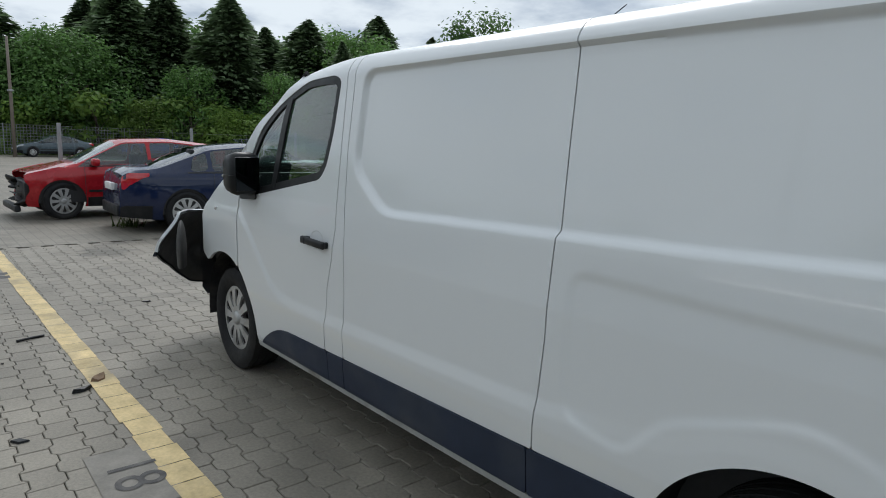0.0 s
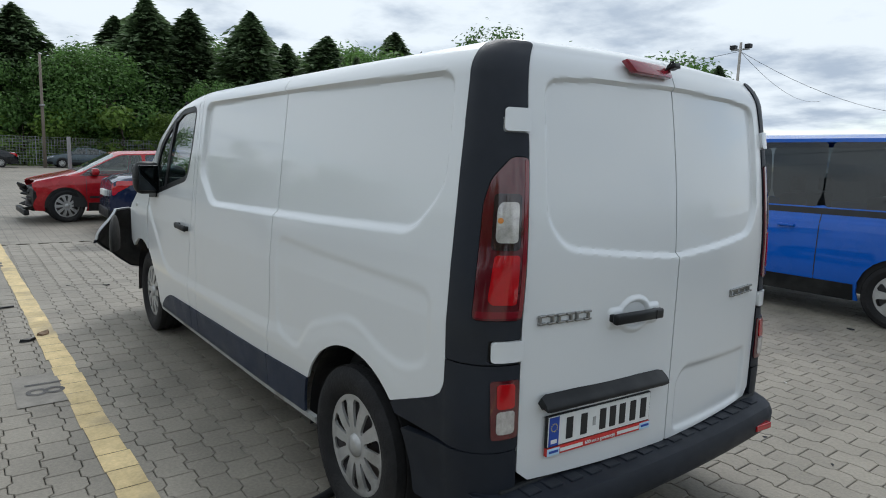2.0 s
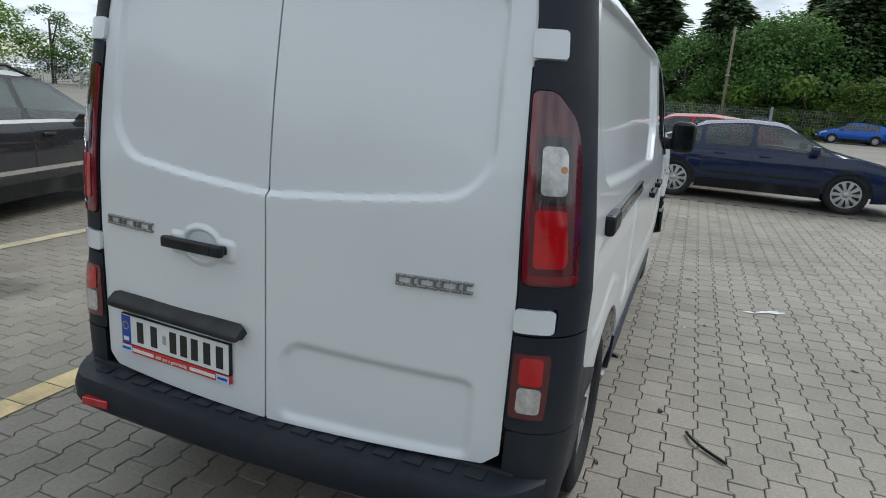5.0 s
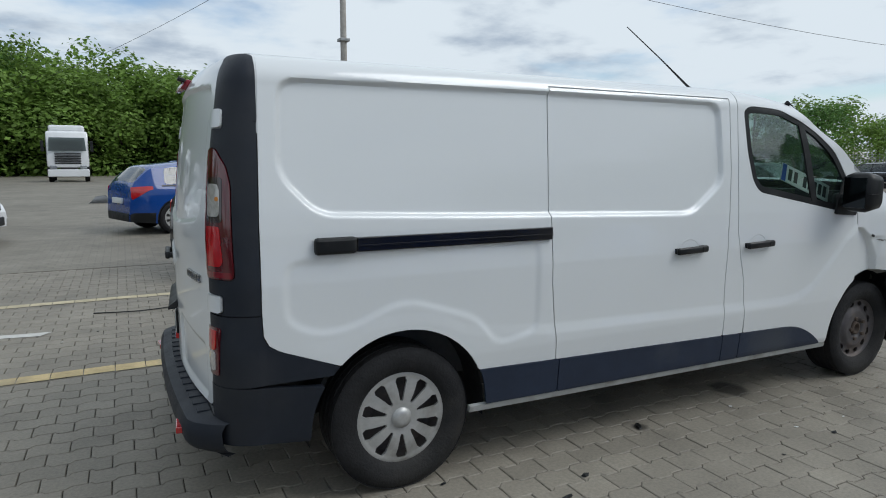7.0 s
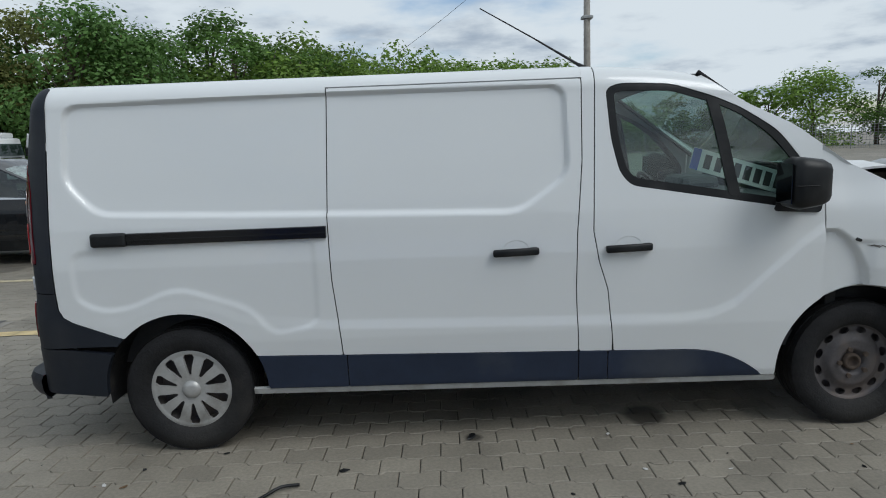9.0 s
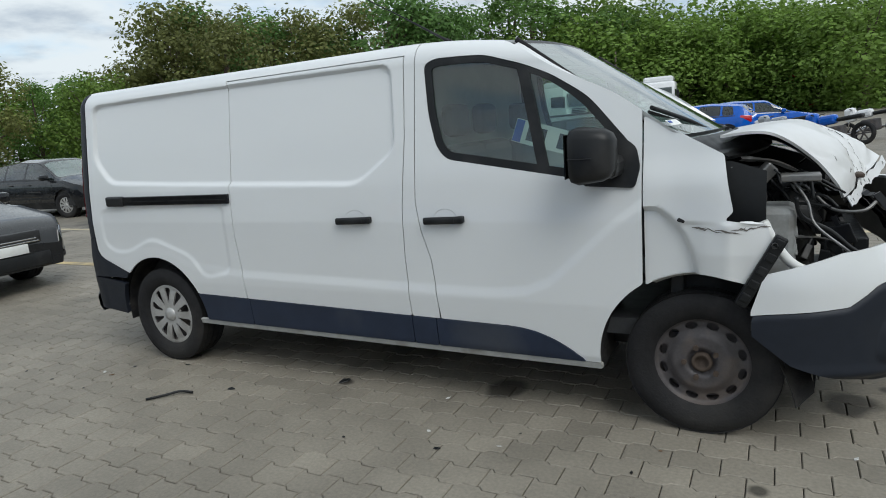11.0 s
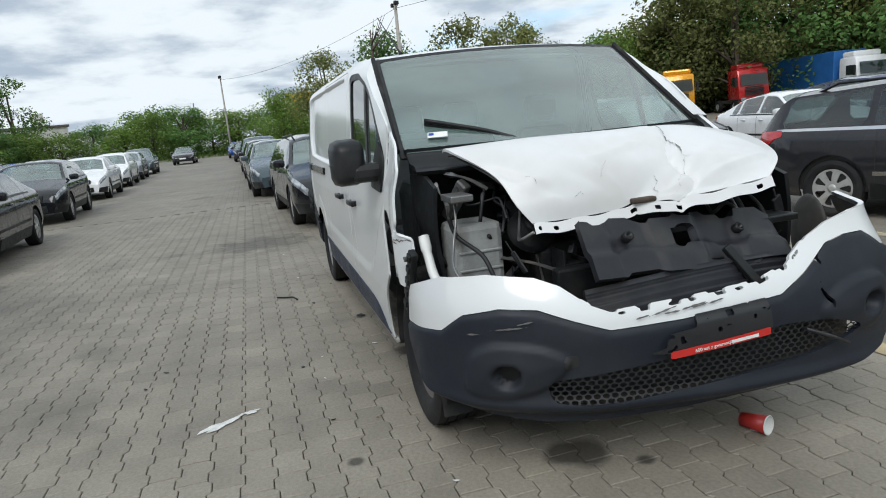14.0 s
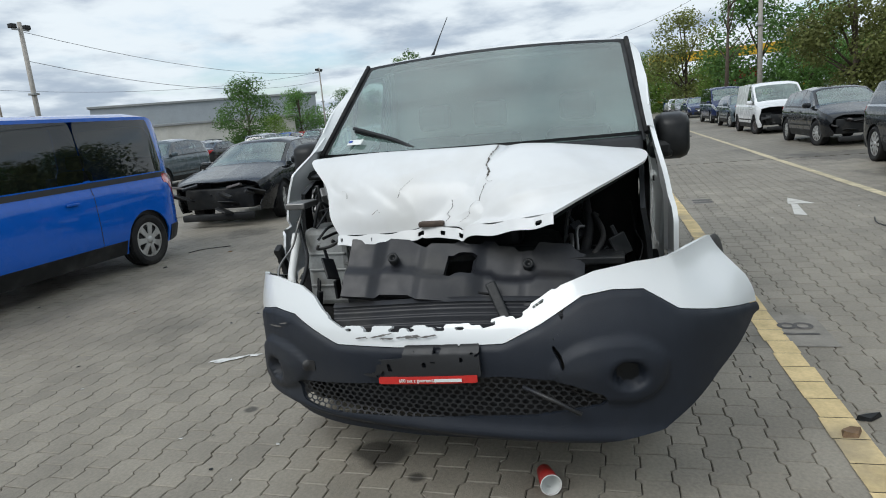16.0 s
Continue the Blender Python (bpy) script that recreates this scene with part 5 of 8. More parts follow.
# sharp folds: start and end across and along the bonnet, height, width
FOLDS = ((0.27, 0.25, 0.24, 0.55, 0.012, 0.020), (0.24, 0.55, 0.34, 0.80, -0.014, 0.016), (0.34, 0.52, 0.47, 0.40, 0.013, 0.014), (0.47, 0.40, 0.52, 0.62, 0.011, 0.013), (0.52, 0.62, 0.44, 0.88, -0.016, 0.018),
         (0.66, 0.55, 0.60, 0.80, 0.014, 0.014), (0.66, 0.55, 0.80, 0.62, -0.011, 0.018), (0.72, 0.80, 0.88, 0.70, 0.013, 0.018), (0.06, 0.50, 0.16, 0.72, -0.016, 0.015), (0.16, 0.72, 0.12, 0.95, 0.016, 0.014), (0.61, 0.20, 0.58, 0.55, 0.010, 0.014), (0.58, 0.88, 0.76, 0.92, -0.013, 0.015), (0.80, 0.35, 0.92, 0.60, 0.010, 0.02))


frnd = np.random.default_rng(41)
FACETS = [frnd.normal(size=(9, 2)) * np.array([1.0, 0.8]) for _ in range(3)]
FACET_AT = [frnd.uniform(-0.45, 0.45, 9) for _ in range(3)]


def dents(u, v):
    """Flat facets meeting in sharp folds, as in beaten sheet metal."""
    h = [np.max([g[0] * (u - 0.5) * 1.6 + g[1] * (v - 0.5) + c for g, c in zip(G, A)], 0) for G, A in zip(FACETS, FACET_AT)]
    return (h[0] - h[1] + 0.5 * h[2]) * 0.016 * sstep(v, 0.10, 0.35)


def bonnet(dz=0.0):
    nu, nv = C.shape[0] - 1, C.shape[1] - 1

    def P(u, v):
        i = np.clip((u * nu).astype(int), 0, nu - 1)
        j = np.clip((v * nv).astype(int), 0, nv - 1)
        a, b = (u * nu - i)[:, None], (v * nv - j)[:, None]
        p = C[i, j] * (1 - a) * (1 - b) + C[i + 1, j] * a * (1 - b) + C[i, j + 1] * (1 - a) * b + C[i + 1, j + 1] * a * b
        z = p[:, 2] + dz
        z = z + dents(u, v) - 0.02 * sstep(v, 0.1, 0.35)
        # creases and dents
        z = z - 0.020 * np.exp(-np.abs(u - 0.60 - 0.05 * np.sin(9 * v)) / 0.014) * sstep(v, 0.05, 0.2)
        z = z + 0.016 * np.exp(-np.abs(u - 0.30 - 0.28 * (v - 0.5)) / 0.03) * sstep(v, 0.25, 0.6)
        z = z - 0.022 * np.exp(-(((u - 0.52) / 0.10) ** 2 + ((v - 0.78) / 0.10) ** 2)) + 0.012 * np.exp(-(((u - 0.42) / 0.06) ** 2 + ((v - 0.6) / 0.14) ** 2))
        z = z + 0.018 * np.exp(-(((u - 0.12) / 0.05) ** 2 + ((v - 0.62) / 0.06) ** 2)) - 0.015 * np.exp(-(((u - 0.20) / 0.05) ** 2 + ((v - 0.75) / 0.10) ** 2))
        for u0, v0, u1, v1, h, w in FOLDS:
            du, dv = u1 - u0, v1 - v0
            t = np.clip(((u - u0) * du + (v - v0) * dv) / (du * du + dv * dv), 0, 1)
            z = z + 0.55 * h * sstep(v, 0.05, 0.3) * np.clip(1 - np.hypot((u - u0 - t * du) * 1.5, (v - v0 - t * dv)) / (3.6 * w), 0, 1)
        return p[:, 0], p[:, 1], z
    return P


hood = part("bonnet", sheet(bonnet(), grid(0, 1, 0.0085), grid(0, 1, 0.0125), None, 0.012, flip=True), WHITE_ROUGH, van, "crushed white bonnet with creases and cracked paint", smooth=24)
part("bonnet_edge", sheet(lambda u, k: tuple(q + d for q, d in zip(bonnet()(np.ravel(u), np.ones(np.size(u))), (0.012 + 0.02 * np.ravel(k), 0 * np.ravel(k), -0.042 * np.ravel(k) + 0.004 * np.sin(40 * np.ravel(u))))), grid(0, 1, 0.008), grid(0, 1, 0.12),
                            lambda u, k: np.maximum(np.abs((u * 11 + 0.4 * np.sin(9 * u)) % 1 - 0.5) - 0.13 * sstep(np.sin(13 * u + 1), -0.6, 0.3), np.abs(k - 0.55) - 0.20), 0.004, flip=True), WHITE_ROUGH, hood, "torn white flange with slots")
CRACK = mat("cracked_paint", (0.10, 0.09, 0.08), 0.8, var=0.3, scale=60.0)
for k, (path, width) in enumerate((([(0.595, 0.02), (0.612, 0.10), (0.600, 0.15), (0.622, 0.20), (0.618, 0.27), (0.590, 0.36), (0.582, 0.43), (0.596, 0.50), (0.594, 0.57)], 0.0095), ([(0.51, 0.68), (0.525, 0.74), (0.515, 0.80), (0.54, 0.86), (0.535, 0.93)], 0.0035), ([(0.60, 0.60), (0.605, 0.72), (0.595, 0.80), (0.61, 0.86), (0.60, 0.96)], 0.003),
                                   ([(0.33, 0.70), (0.36, 0.60), (0.385, 0.53)], 0.002), ([(0.21, 0.80), (0.235, 0.77), (0.245, 0.81)], 0.003), ([(0.11, 0.58), (0.13, 0.62), (0.125, 0.66)], 0.003), ([(0.595, 0.57), (0.61, 0.585), (0.625, 0.58)], 0.0025))):
    rnd = random.Random(k)
    pts = []
    for (u0, v0), (u1, v1) in zip(path[:-1], path[1:]):
        n = max(3, int(math.hypot((u1 - u0) * 1.6, (v1 - v0) * 0.8) / 0.006))
        pts += [(u0 + (u1 - u0) * i / n + rnd.uniform(-0.002, 0.002), v0 + (v1 - v0) * i / n) for i in range(n)]
    bm = bmesh.new()
    old = None
    for i, (u, v) in enumerate(pts):
        x, y, z = [float(q[0]) for q in bonnet(0.0055)(np.array([u]), np.array([v]))]
        w = width * rnd.uniform(0.25, 1.0) * (1 if rnd.random() > 0.18 else 0.15)
        now = (bm.verts.new((x + w * 0.4, y - w * 0.5, z)), bm.verts.new((x - w * 0.4, y + w * 0.5, z)))
        if old:
            bm.faces.new((old[0], now[0], now[1], old[1]))
        old = now
    part("paint_crack", bm, CRACK, hood, "dark crack in the paint")
part("bonnet_underside", sheet(bonnet(-0.035), grid(0.03, 0.97, 0.05), grid(0.02, 0.97, 0.05), None, 0.0), BLACK, hood)
part("bonnet_latch", box((4.13, -0.08, 1.068), (4.17, 0.03, 1.090), 0.008), RUST, hood, "rusty bonnet catch")

# engine bay
part("firewall", box((3.36, -0.82, 0.45), (3.42, 0.82, 1.30), 0.01), BLACK, van)
for s in (-1, 1):
    part("inner_wing", sheet(lambda x, z: (x, s * (0.80 - 0.03 * np.sin(6 * z + 3 * x)), z), grid(3.40, 4.05 if s > 0 else 3.75, 0.05), grid(0.62, 1.24, 0.05), lambda x, z: 1.28 - z - 0.35 * np.clip(x - 3.5, 0, 1), 0.02), BLACK, van)
part("inner_floor", box((3.40, -0.70, 0.45), (4.20, 0.75, 0.50)), BLACK, van)
bm = box((3.46, -0.42, 0.55), (3.95, 0.45, 0.92), 0.05)
slab(bm, (3.55, -0.30, 0.90), (3.88, 0.30, 1.02), 0.04)
slab(bm, (3.60, -0.22, 1.0), (3.80, 0.02, 1.08), 0.03)
eng = part("engine", bm, ENGINE, van, "black engine with plastic cover")
for k in range(5):
    part("engine_rib", box((3.58, -0.26 + k * 0.11, 1.02), (3.86, -0.22 + k * 0.11, 1.036), 0.004), ENGINE, eng)
part("battery_box", box((3.64, -0.775, 0.64), (3.865, -0.545, 1.03), 0.030), BATTERY, van, "dusty grey battery box in the bay")
for k in range(3):
    part("battery_rib", box((3.86, -0.76, 0.74 + 0.08 * k), (3.872, -0.56, 0.752 + 0.08 * k), 0.004), BATTERY, van)
part("washer_filler_pipe", tube(bmesh.new(), curve_pts([(3.735, -0.875, 0.985), (3.78, -0.875, 0.90), (3.86, -0.865, 0.80), (3.98, -0.80, 0.745), (4.10, -0.70, 0.715), (4.16, -0.62, 0.70)], 6), [0.026] * 5 + [0.021] * 26), PLATE_W, van, "white plastic filler pipe", smooth=60)
bm = bmesh.new()
slab(bm, (-0.11, -0.022, -0.030), (0.11, 0.022, 0.030), 0.008, pose(3.70, -0.70, 1.12, 10, -48, 20))
slab(bm, (-0.012, -0.02, -0.13), (0.012, 0.02, 0.12), 0.006, pose(3.60, -0.80, 1.10, 0, 6, 0))
part("crushed_strut", bm, METAL, van, "bent bare metal bracket")
part("lamp_bracket", box((3.80, -0.80, 1.14), (3.95, -0.70, 1.17), 0.006, pose(0, 0, 0, 0, 0, 0)), METAL, van)
# radiator shroud: stepped panel with two round caps and a square opening
SH = pose(4.235, 0.09, 0.905, -5.5, -38, 5)
shroud_hole = poly_sdf([(-0.05, -0.045), (0.07, -0.05), (0.08, 0.045), (-0.04, 0.05)])


def shroud_p(y, k):
    z = k + 0.02 * sstep(np.abs(((y + 0.55) * 3.2) % 1 - 0.5), 0.22, 0.28)
    e = 0.018 * sstep(np.abs(((y + 0.45) * 2.4) % 1 - 0.5), 0.18, 0.26) + 0.02 * sstep(-k, 0.02, 0.06) + 0.01 * np.sin(11 * y) * k * 6
    return e, y, z


sh = part("radiator_shroud", sheet(shroud_p, grid(-0.46, 0.50, 0.02), grid(-0.16, 0.11, 0.015), lambda y, k: np.minimum.reduce([-shroud_hole(y, k), 0.105 - k - 0.02 * sstep(np.sin(29 * y), 0.3, 0.6), k + 0.155]), 0.03), SHROUD, van, "dark plastic radiator shroud, broken")
sh.matrix_basis = SH
for y in (-0.265, 0.285):
    bm = lathe(bmesh.new(), [(0.022, 0.0), (0.022, 0.03), (0.012, 0.032), (0.010, 0.02), (0.0, 0.02)], 14)
    part("shroud_cap", bm, BLACK, sh).matrix_basis = pose(0.012, y, 0.02, 0, 0, -90)
part("radiator", box((4.10, -0.44, 0.52), (4.16, 0.56, 0.84), 0.01), ENGINE, van)
lowp = part("air_guide", sheet(lambda y, k: (4.30 + 0.05 * k + 0.05 * (1 - (y / 0.7) ** 2), y, 0.80 - 0.13 * k + 0.02 * np.sin(3.4 * y + 1) + 0.012 * sstep(np.sin(26 * k), 0.1, 0.5)), grid(-0.42, 0.58, 0.025), grid(0, 1, 0.06), lambda y, k: np.minimum(1.0 - k, 0.55 - np.abs(y - 0.08) - 0.1 * k), 0.02, flip=True), SHROUD, van, "dark plastic air guide")
part("shroud_stick", box((-0.014, -0.02, -0.10), (0.014, 0.02, 0.10), 0.006, pose(4.37, 0.28, 0.79, 25, -30, 0)), ENGINE, van)
part("lamp_carrier", box((4.05, 0.52, 0.90), (4.20, 0.74, 0.93), 0.006), ENGINE, van)
rnd = random.Random(7)
for k in range(34):
    c = (rnd.uniform(3.72, 4.10), rnd.choice((rnd.uniform(-0.66, -0.30), rnd.uniform(-0.66, -0.36), rnd.uniform(0.48, 0.78))), rnd.uniform(0.60, 1.04))
    d = [rnd.uniform(0.012, 0.055) for _ in range(3)]
    d[rnd.randrange(3)] *= 0.35
    bm = box([-q for q in d], d, 0.004)
    slab(bm, (-d[0] * 0.4, -d[1] * 0.2, -d[2]), (d[0] * 0.3, d[1] * 0.3, d[2] * 2.0), 0.003)
    br = part("broken_bracket", bm, (ENGINE, ENGINE, BLACK, BLACK, ENGINE, SHROUD)[k % 6], van)
    br.matrix_basis = pose(*c, rnd.uniform(-40, 40), rnd.uniform(-40, 40), rnd.uniform(0, 90))
for k in range(16):
    rnd = random.Random(100 + k)
    side = k % 3
    y0 = rnd.uniform(-0.80, -0.45) if side else rnd.uniform(0.50, 0.78)
    p0 = Vector((rnd.uniform(3.6, 3.9), y0, rnd.uniform(0.75, 1.2)))
    pts = [p0]
    for _ in range(4):
        pts.append(pts[-1] + Vector((rnd.uniform(0.02, 0.12), rnd.uniform(-0.06, 0.09) * (1 if side else -0.6), rnd.uniform(-0.13, 0.06))))
    part("wiring" if k % 4 else "metal_pipe", tube(bmesh.new(), curve_pts(pts, 5), rnd.uniform(0.004, 0.010), 6), BLACK if k % 4 else METAL, van)
fan = part("fan_bracket", box((3.98, -0.376, 0.58), (4.09, -0.364, 0.90), 0.003), ENGINE, van, "ribbed black plastic bracket")
part("bracket_side", box((3.98, -0.286, 0.58), (4.09, -0.274, 0.86), 0.003), ENGINE, fan)
for k in range(6):
    part("bracket_rib", box((3.985, -0.362, 0.60 + 0.046 * k), (4.085, -0.288, 0.612 + 0.046 * k), 0.003), ENGINE, fan)
# torn bright metal at the crushed corner
for k, (pts, w) in enumerate((([(3.66, -0.78, 1.20), (3.72, -0.76, 1.14), (3.74, -0.75, 1.06), (3.70, -0.74, 1.0)], 0.018), ([(3.64, -0.72, 1.24), (3.76, -0.66, 1.22), (3.86, -0.60, 1.17)], 0.012), ([(3.86, -0.56, 0.86), (3.95, -0.46, 0.84), (4.04, -0.36, 0.80)], 0.010), ([(3.84, -0.44, 0.98), (3.93, -0.42, 0.86), (4.02, -0.44, 0.76)], 0.010))):
    rnd = random.Random(60 + k)
    P_ = curve_pts(pts, 5)
    bm = bmesh.new()
    old = None
    for i, p in enumerate(P_):
        ww = w * rnd.uniform(0.6, 1.2)
        q = Vector(p)
        tw = Vector((0.3 * math.sin(i * 0.9 + k), 0.5 * math.cos(i * 0.7), 0.8)).normalized()
        now = (bm.verts.new(q - tw * ww), bm.verts.new(q + Vector((0.012, -0.012, 0))), bm.verts.new(q + tw * ww))
        if old:
            bm.faces.new((old[0], now[0], now[1], old[1]))
            bm.faces.new((old[1], now[1], now[2], old[2]))
        old = now
    part("torn_metal", bm, METAL, van, "twisted torn sheet metal")
for k, (pts, r) in enumerate((([(3.50, -0.62, 1.20), (3.70, -0.50, 1.16), (3.86, -0.30, 1.10), (3.95, -0.05, 1.08)], 0.016), ([(3.55, 0.55, 1.15), (3.75, 0.58, 1.10), (3.95, 0.60, 1.0), (4.05, 0.58, 0.90)], 0.020), ([(3.90, 0.62, 1.05), (4.02, 0.66, 0.98), (4.12, 0.62, 0.92), (4.15, 0.55, 0.86)], 0.012), ([(3.80, -0.44, 1.05), (3.95, -0.30, 1.0), (4.05, -0.24, 0.92)], 0.024), ([(4.22, -0.02, 0.93), (4.27, 0.06, 0.87), (4.30, 0.16, 0.83), (4.31, 0.24, 0.82)], 0.005), ([(3.55, -0.75, 1.05), (3.62, -0.80, 0.95), (3.70, -0.78, 0.85), (3.78, -0.70, 0.80)], 0.014))):
    part("hose", tube(bmesh.new(), curve_pts(pts, 6), r, 8), RUBBER, van)
bm = lathe(bmesh.new(), [(0.0, 0.03), (0.05, 0.03), (0.055, 0.02), (0.055, 0.0), (0.10, -0.01), (0.11, -0.06)], 24)
part("filter_housing", bm, ENGINE, van).matrix_basis = pose(3.92, -0.42, 1.0, 40, 0, -90)
# grey dome of the left wheel arch, seen behind the bumper
dome_ = sheet(lambda a, b: (3.93 + 0.17 * np.cos(a) * np.cos(b), 1.085 - 0.06 * np.cos(a) * np.cos(b) + 0.035 * np.sin(a) * np.cos(b), 0.74 + 0.21 * np.sin(b)), np.linspace(0, 2 * math.pi, 25), grid(-0.5, 1.57, 0.2), None, 0)
part("arch_dome", dome_, LINER, van, "dusty grey wheel arch dome")
# mud flap beside the bare wheel
part("wheel_arch_flap", sheet(lambda u, v: (3.76 + 0.10 * u + 0.10 * v - 0.02 * np.sin(5 * v), -0.90 + 0.16 * u, 0.64 - 0.46 * v + 0.05 * u), grid(0, 1, 0.08), grid(0, 1, 0.05), lambda u, v: np.minimum(1.0 - u - 0.3 * v, 1.0 - v) + 0.02 * np.sin(21 * v), 0.006, flip=True), RUBBER, van, "torn dusty wheel arch liner")

# ---- other vehicles ----
CARGLASS = glass("tinted_car_glass", (0.34, 0.42, 0.41), 0.02, 0.09)
VANGLASS = glass("dark_van_glass", (0.08, 0.10, 0.11), 0.01, 0.06)
HEAD = mat("headlamp_lens", (0.34, 0.36, 0.38), 0.1, metal=0.4, var=0.6, scale=16.0, coat=1.0)
CARCABIN = mat("dark_car_trim", (0.022, 0.022, 0.024), 0.75, var=0.2, scale=8.0)
PLASTIC = mat("bumper_black", (0.010, 0.011, 0.012), 0.5, spec=0.3, var=0.15, scale=5.0, dirt=(0.05, 0.05, 0.05), dscale=3.0)
WHEEL_PARTS = {}


def wheel_set(kind):
    if kind not in WHEEL_PARTS:
        tmp = new("wheel")
        r, rim, spk, hw = {"alloy": (0.325, 0.225, 7, 0.20), "alloy10": (0.33, 0.235, 10, 0.21), "plain": (0.315, 0.20, 10, 0.19), "steel": (0.315, 0.20, 12, 0.19), "truck": (0.50, 0.30, 10, 0.28)}[kind]
        wheel_parts(tmp, r, rim, "steel" if kind in ("steel", "truck") else "trim", spk, hw, STEEL if kind == "steel" else ALLOY)
        WHEEL_PARTS[kind] = (r, [(o.name.split(".")[0], o.data) for o in tmp.children])
        for o in list(tmp.children):
            bpy.data.objects.remove(o)
        bpy.data.objects.remove(tmp)
    return WHEEL_PARTS[kind]


def put_wheel(owner, kind, x, y, s, turn=0.0, lift=0.0):
    r, pieces = wheel_set(kind)
    w = new("wheel")
    w.parent = owner
    w.matrix_basis = pose(x, y, r + lift, 0, 0, (0 if s > 0 else 180) + turn)
    for nm, me in pieces:
        o = new(nm, me)
        o.parent = w
    return w


SHAPES = {
    # length, width, belt height, wheel positions, windscreen and rear window spans, silhouette from tail to nose
    "saloon": (4.65, 1.80, 0.93, (-1.38, 1.36), (0.35, 1.10), (-1.85, -0.95), [(-2.325, 0.60), (-2.29, 0.92), (-2.15, 1.02), (-1.78, 1.06), (-0.95, 1.38), (-0.3, 1.45), (0.30, 1.42), (1.05, 1.02), (1.40, 0.94), (2.05, 0.80), (2.25, 0.70), (2.325, 0.55)]),
    "hatch": (4.25, 1.77, 0.94, (-1.30, 1.30), (0.30, 1.08), (-2.05, -1.72), [(-2.125, 0.60), (-2.10, 0.95), (-2.02, 1.08), (-1.72, 1.38), (-0.6, 1.49), (0.25, 1.45), (1.02, 1.03), (1.35, 0.95), (1.90, 0.81), (2.07, 0.70), (2.125, 0.55)]),
    "estate": (4.78, 1.82, 0.95, (-1.40, 1.35), (0.40, 1.20), (-2.32, -2.05), [(-2.39, 0.60), (-2.36, 0.95), (-2.29, 1.10), (-2.03, 1.42), (-0.8, 1.51), (0.35, 1.46), (1.12, 1.03), (1.45, 0.95), (2.10, 0.82), (2.32, 0.70), (2.39, 0.55)]),
    "mpv": (4.75, 1.88, 1.00, (-1.42, 1.42), (0.45, 1.48), (-2.28, -2.02), [(-2.375, 0.60), (-2.34, 1.0), (-2.26, 1.16), (-2.0, 1.52), (-0.8, 1.65), (0.25, 1.62), (1.42, 1.08), (1.65, 1.02), (2.15, 0.86), (2.32, 0.74), (2.375, 0.55)]),
    "suv": (4.45, 1.82, 1.05, (-1.32, 1.32), (0.35, 0.98), (-2.12, -1.92), [(-2.225, 0.60), (-2.20, 1.05), (-2.14, 1.22), (-1.92, 1.56), (-0.8, 1.66), (0.28, 1.62), (0.92, 1.13), (1.30, 1.06), (2.02, 0.94), (2.18, 0.80), (2.225, 0.60)]),
    "van": (4.78, 1.90, 1.05, (-1.55, 1.55), (0.95, 1.75), (-2.37, -2.20), [(-2.39, 0.60), (-2.38, 1.05), (-2.34, 1.40), (-2.22, 1.88), (-2.0, 1.94), (0.6, 1.93), (0.95, 1.86), (1.70, 1.22), (1.85, 1.14), (2.20, 0.98), (2.35, 0.80), (2.39, 0.58)]),
    "smallvan": (4.35, 1.80, 1.02, (-1.40, 1.33), (0.55, 1.25), (-2.15, -2.02), [(-2.175, 0.60), (-2.16, 1.05), (-2.12, 1.35), (-2.0, 1.76), (-1.6, 1.81), (0.3, 1.80), (0.55, 1.74), (1.20, 1.15), (1.40, 1.07), (2.0, 0.92), (2.13, 0.78), (2.175, 0.58)]),
}
CAR_MESHES = {}


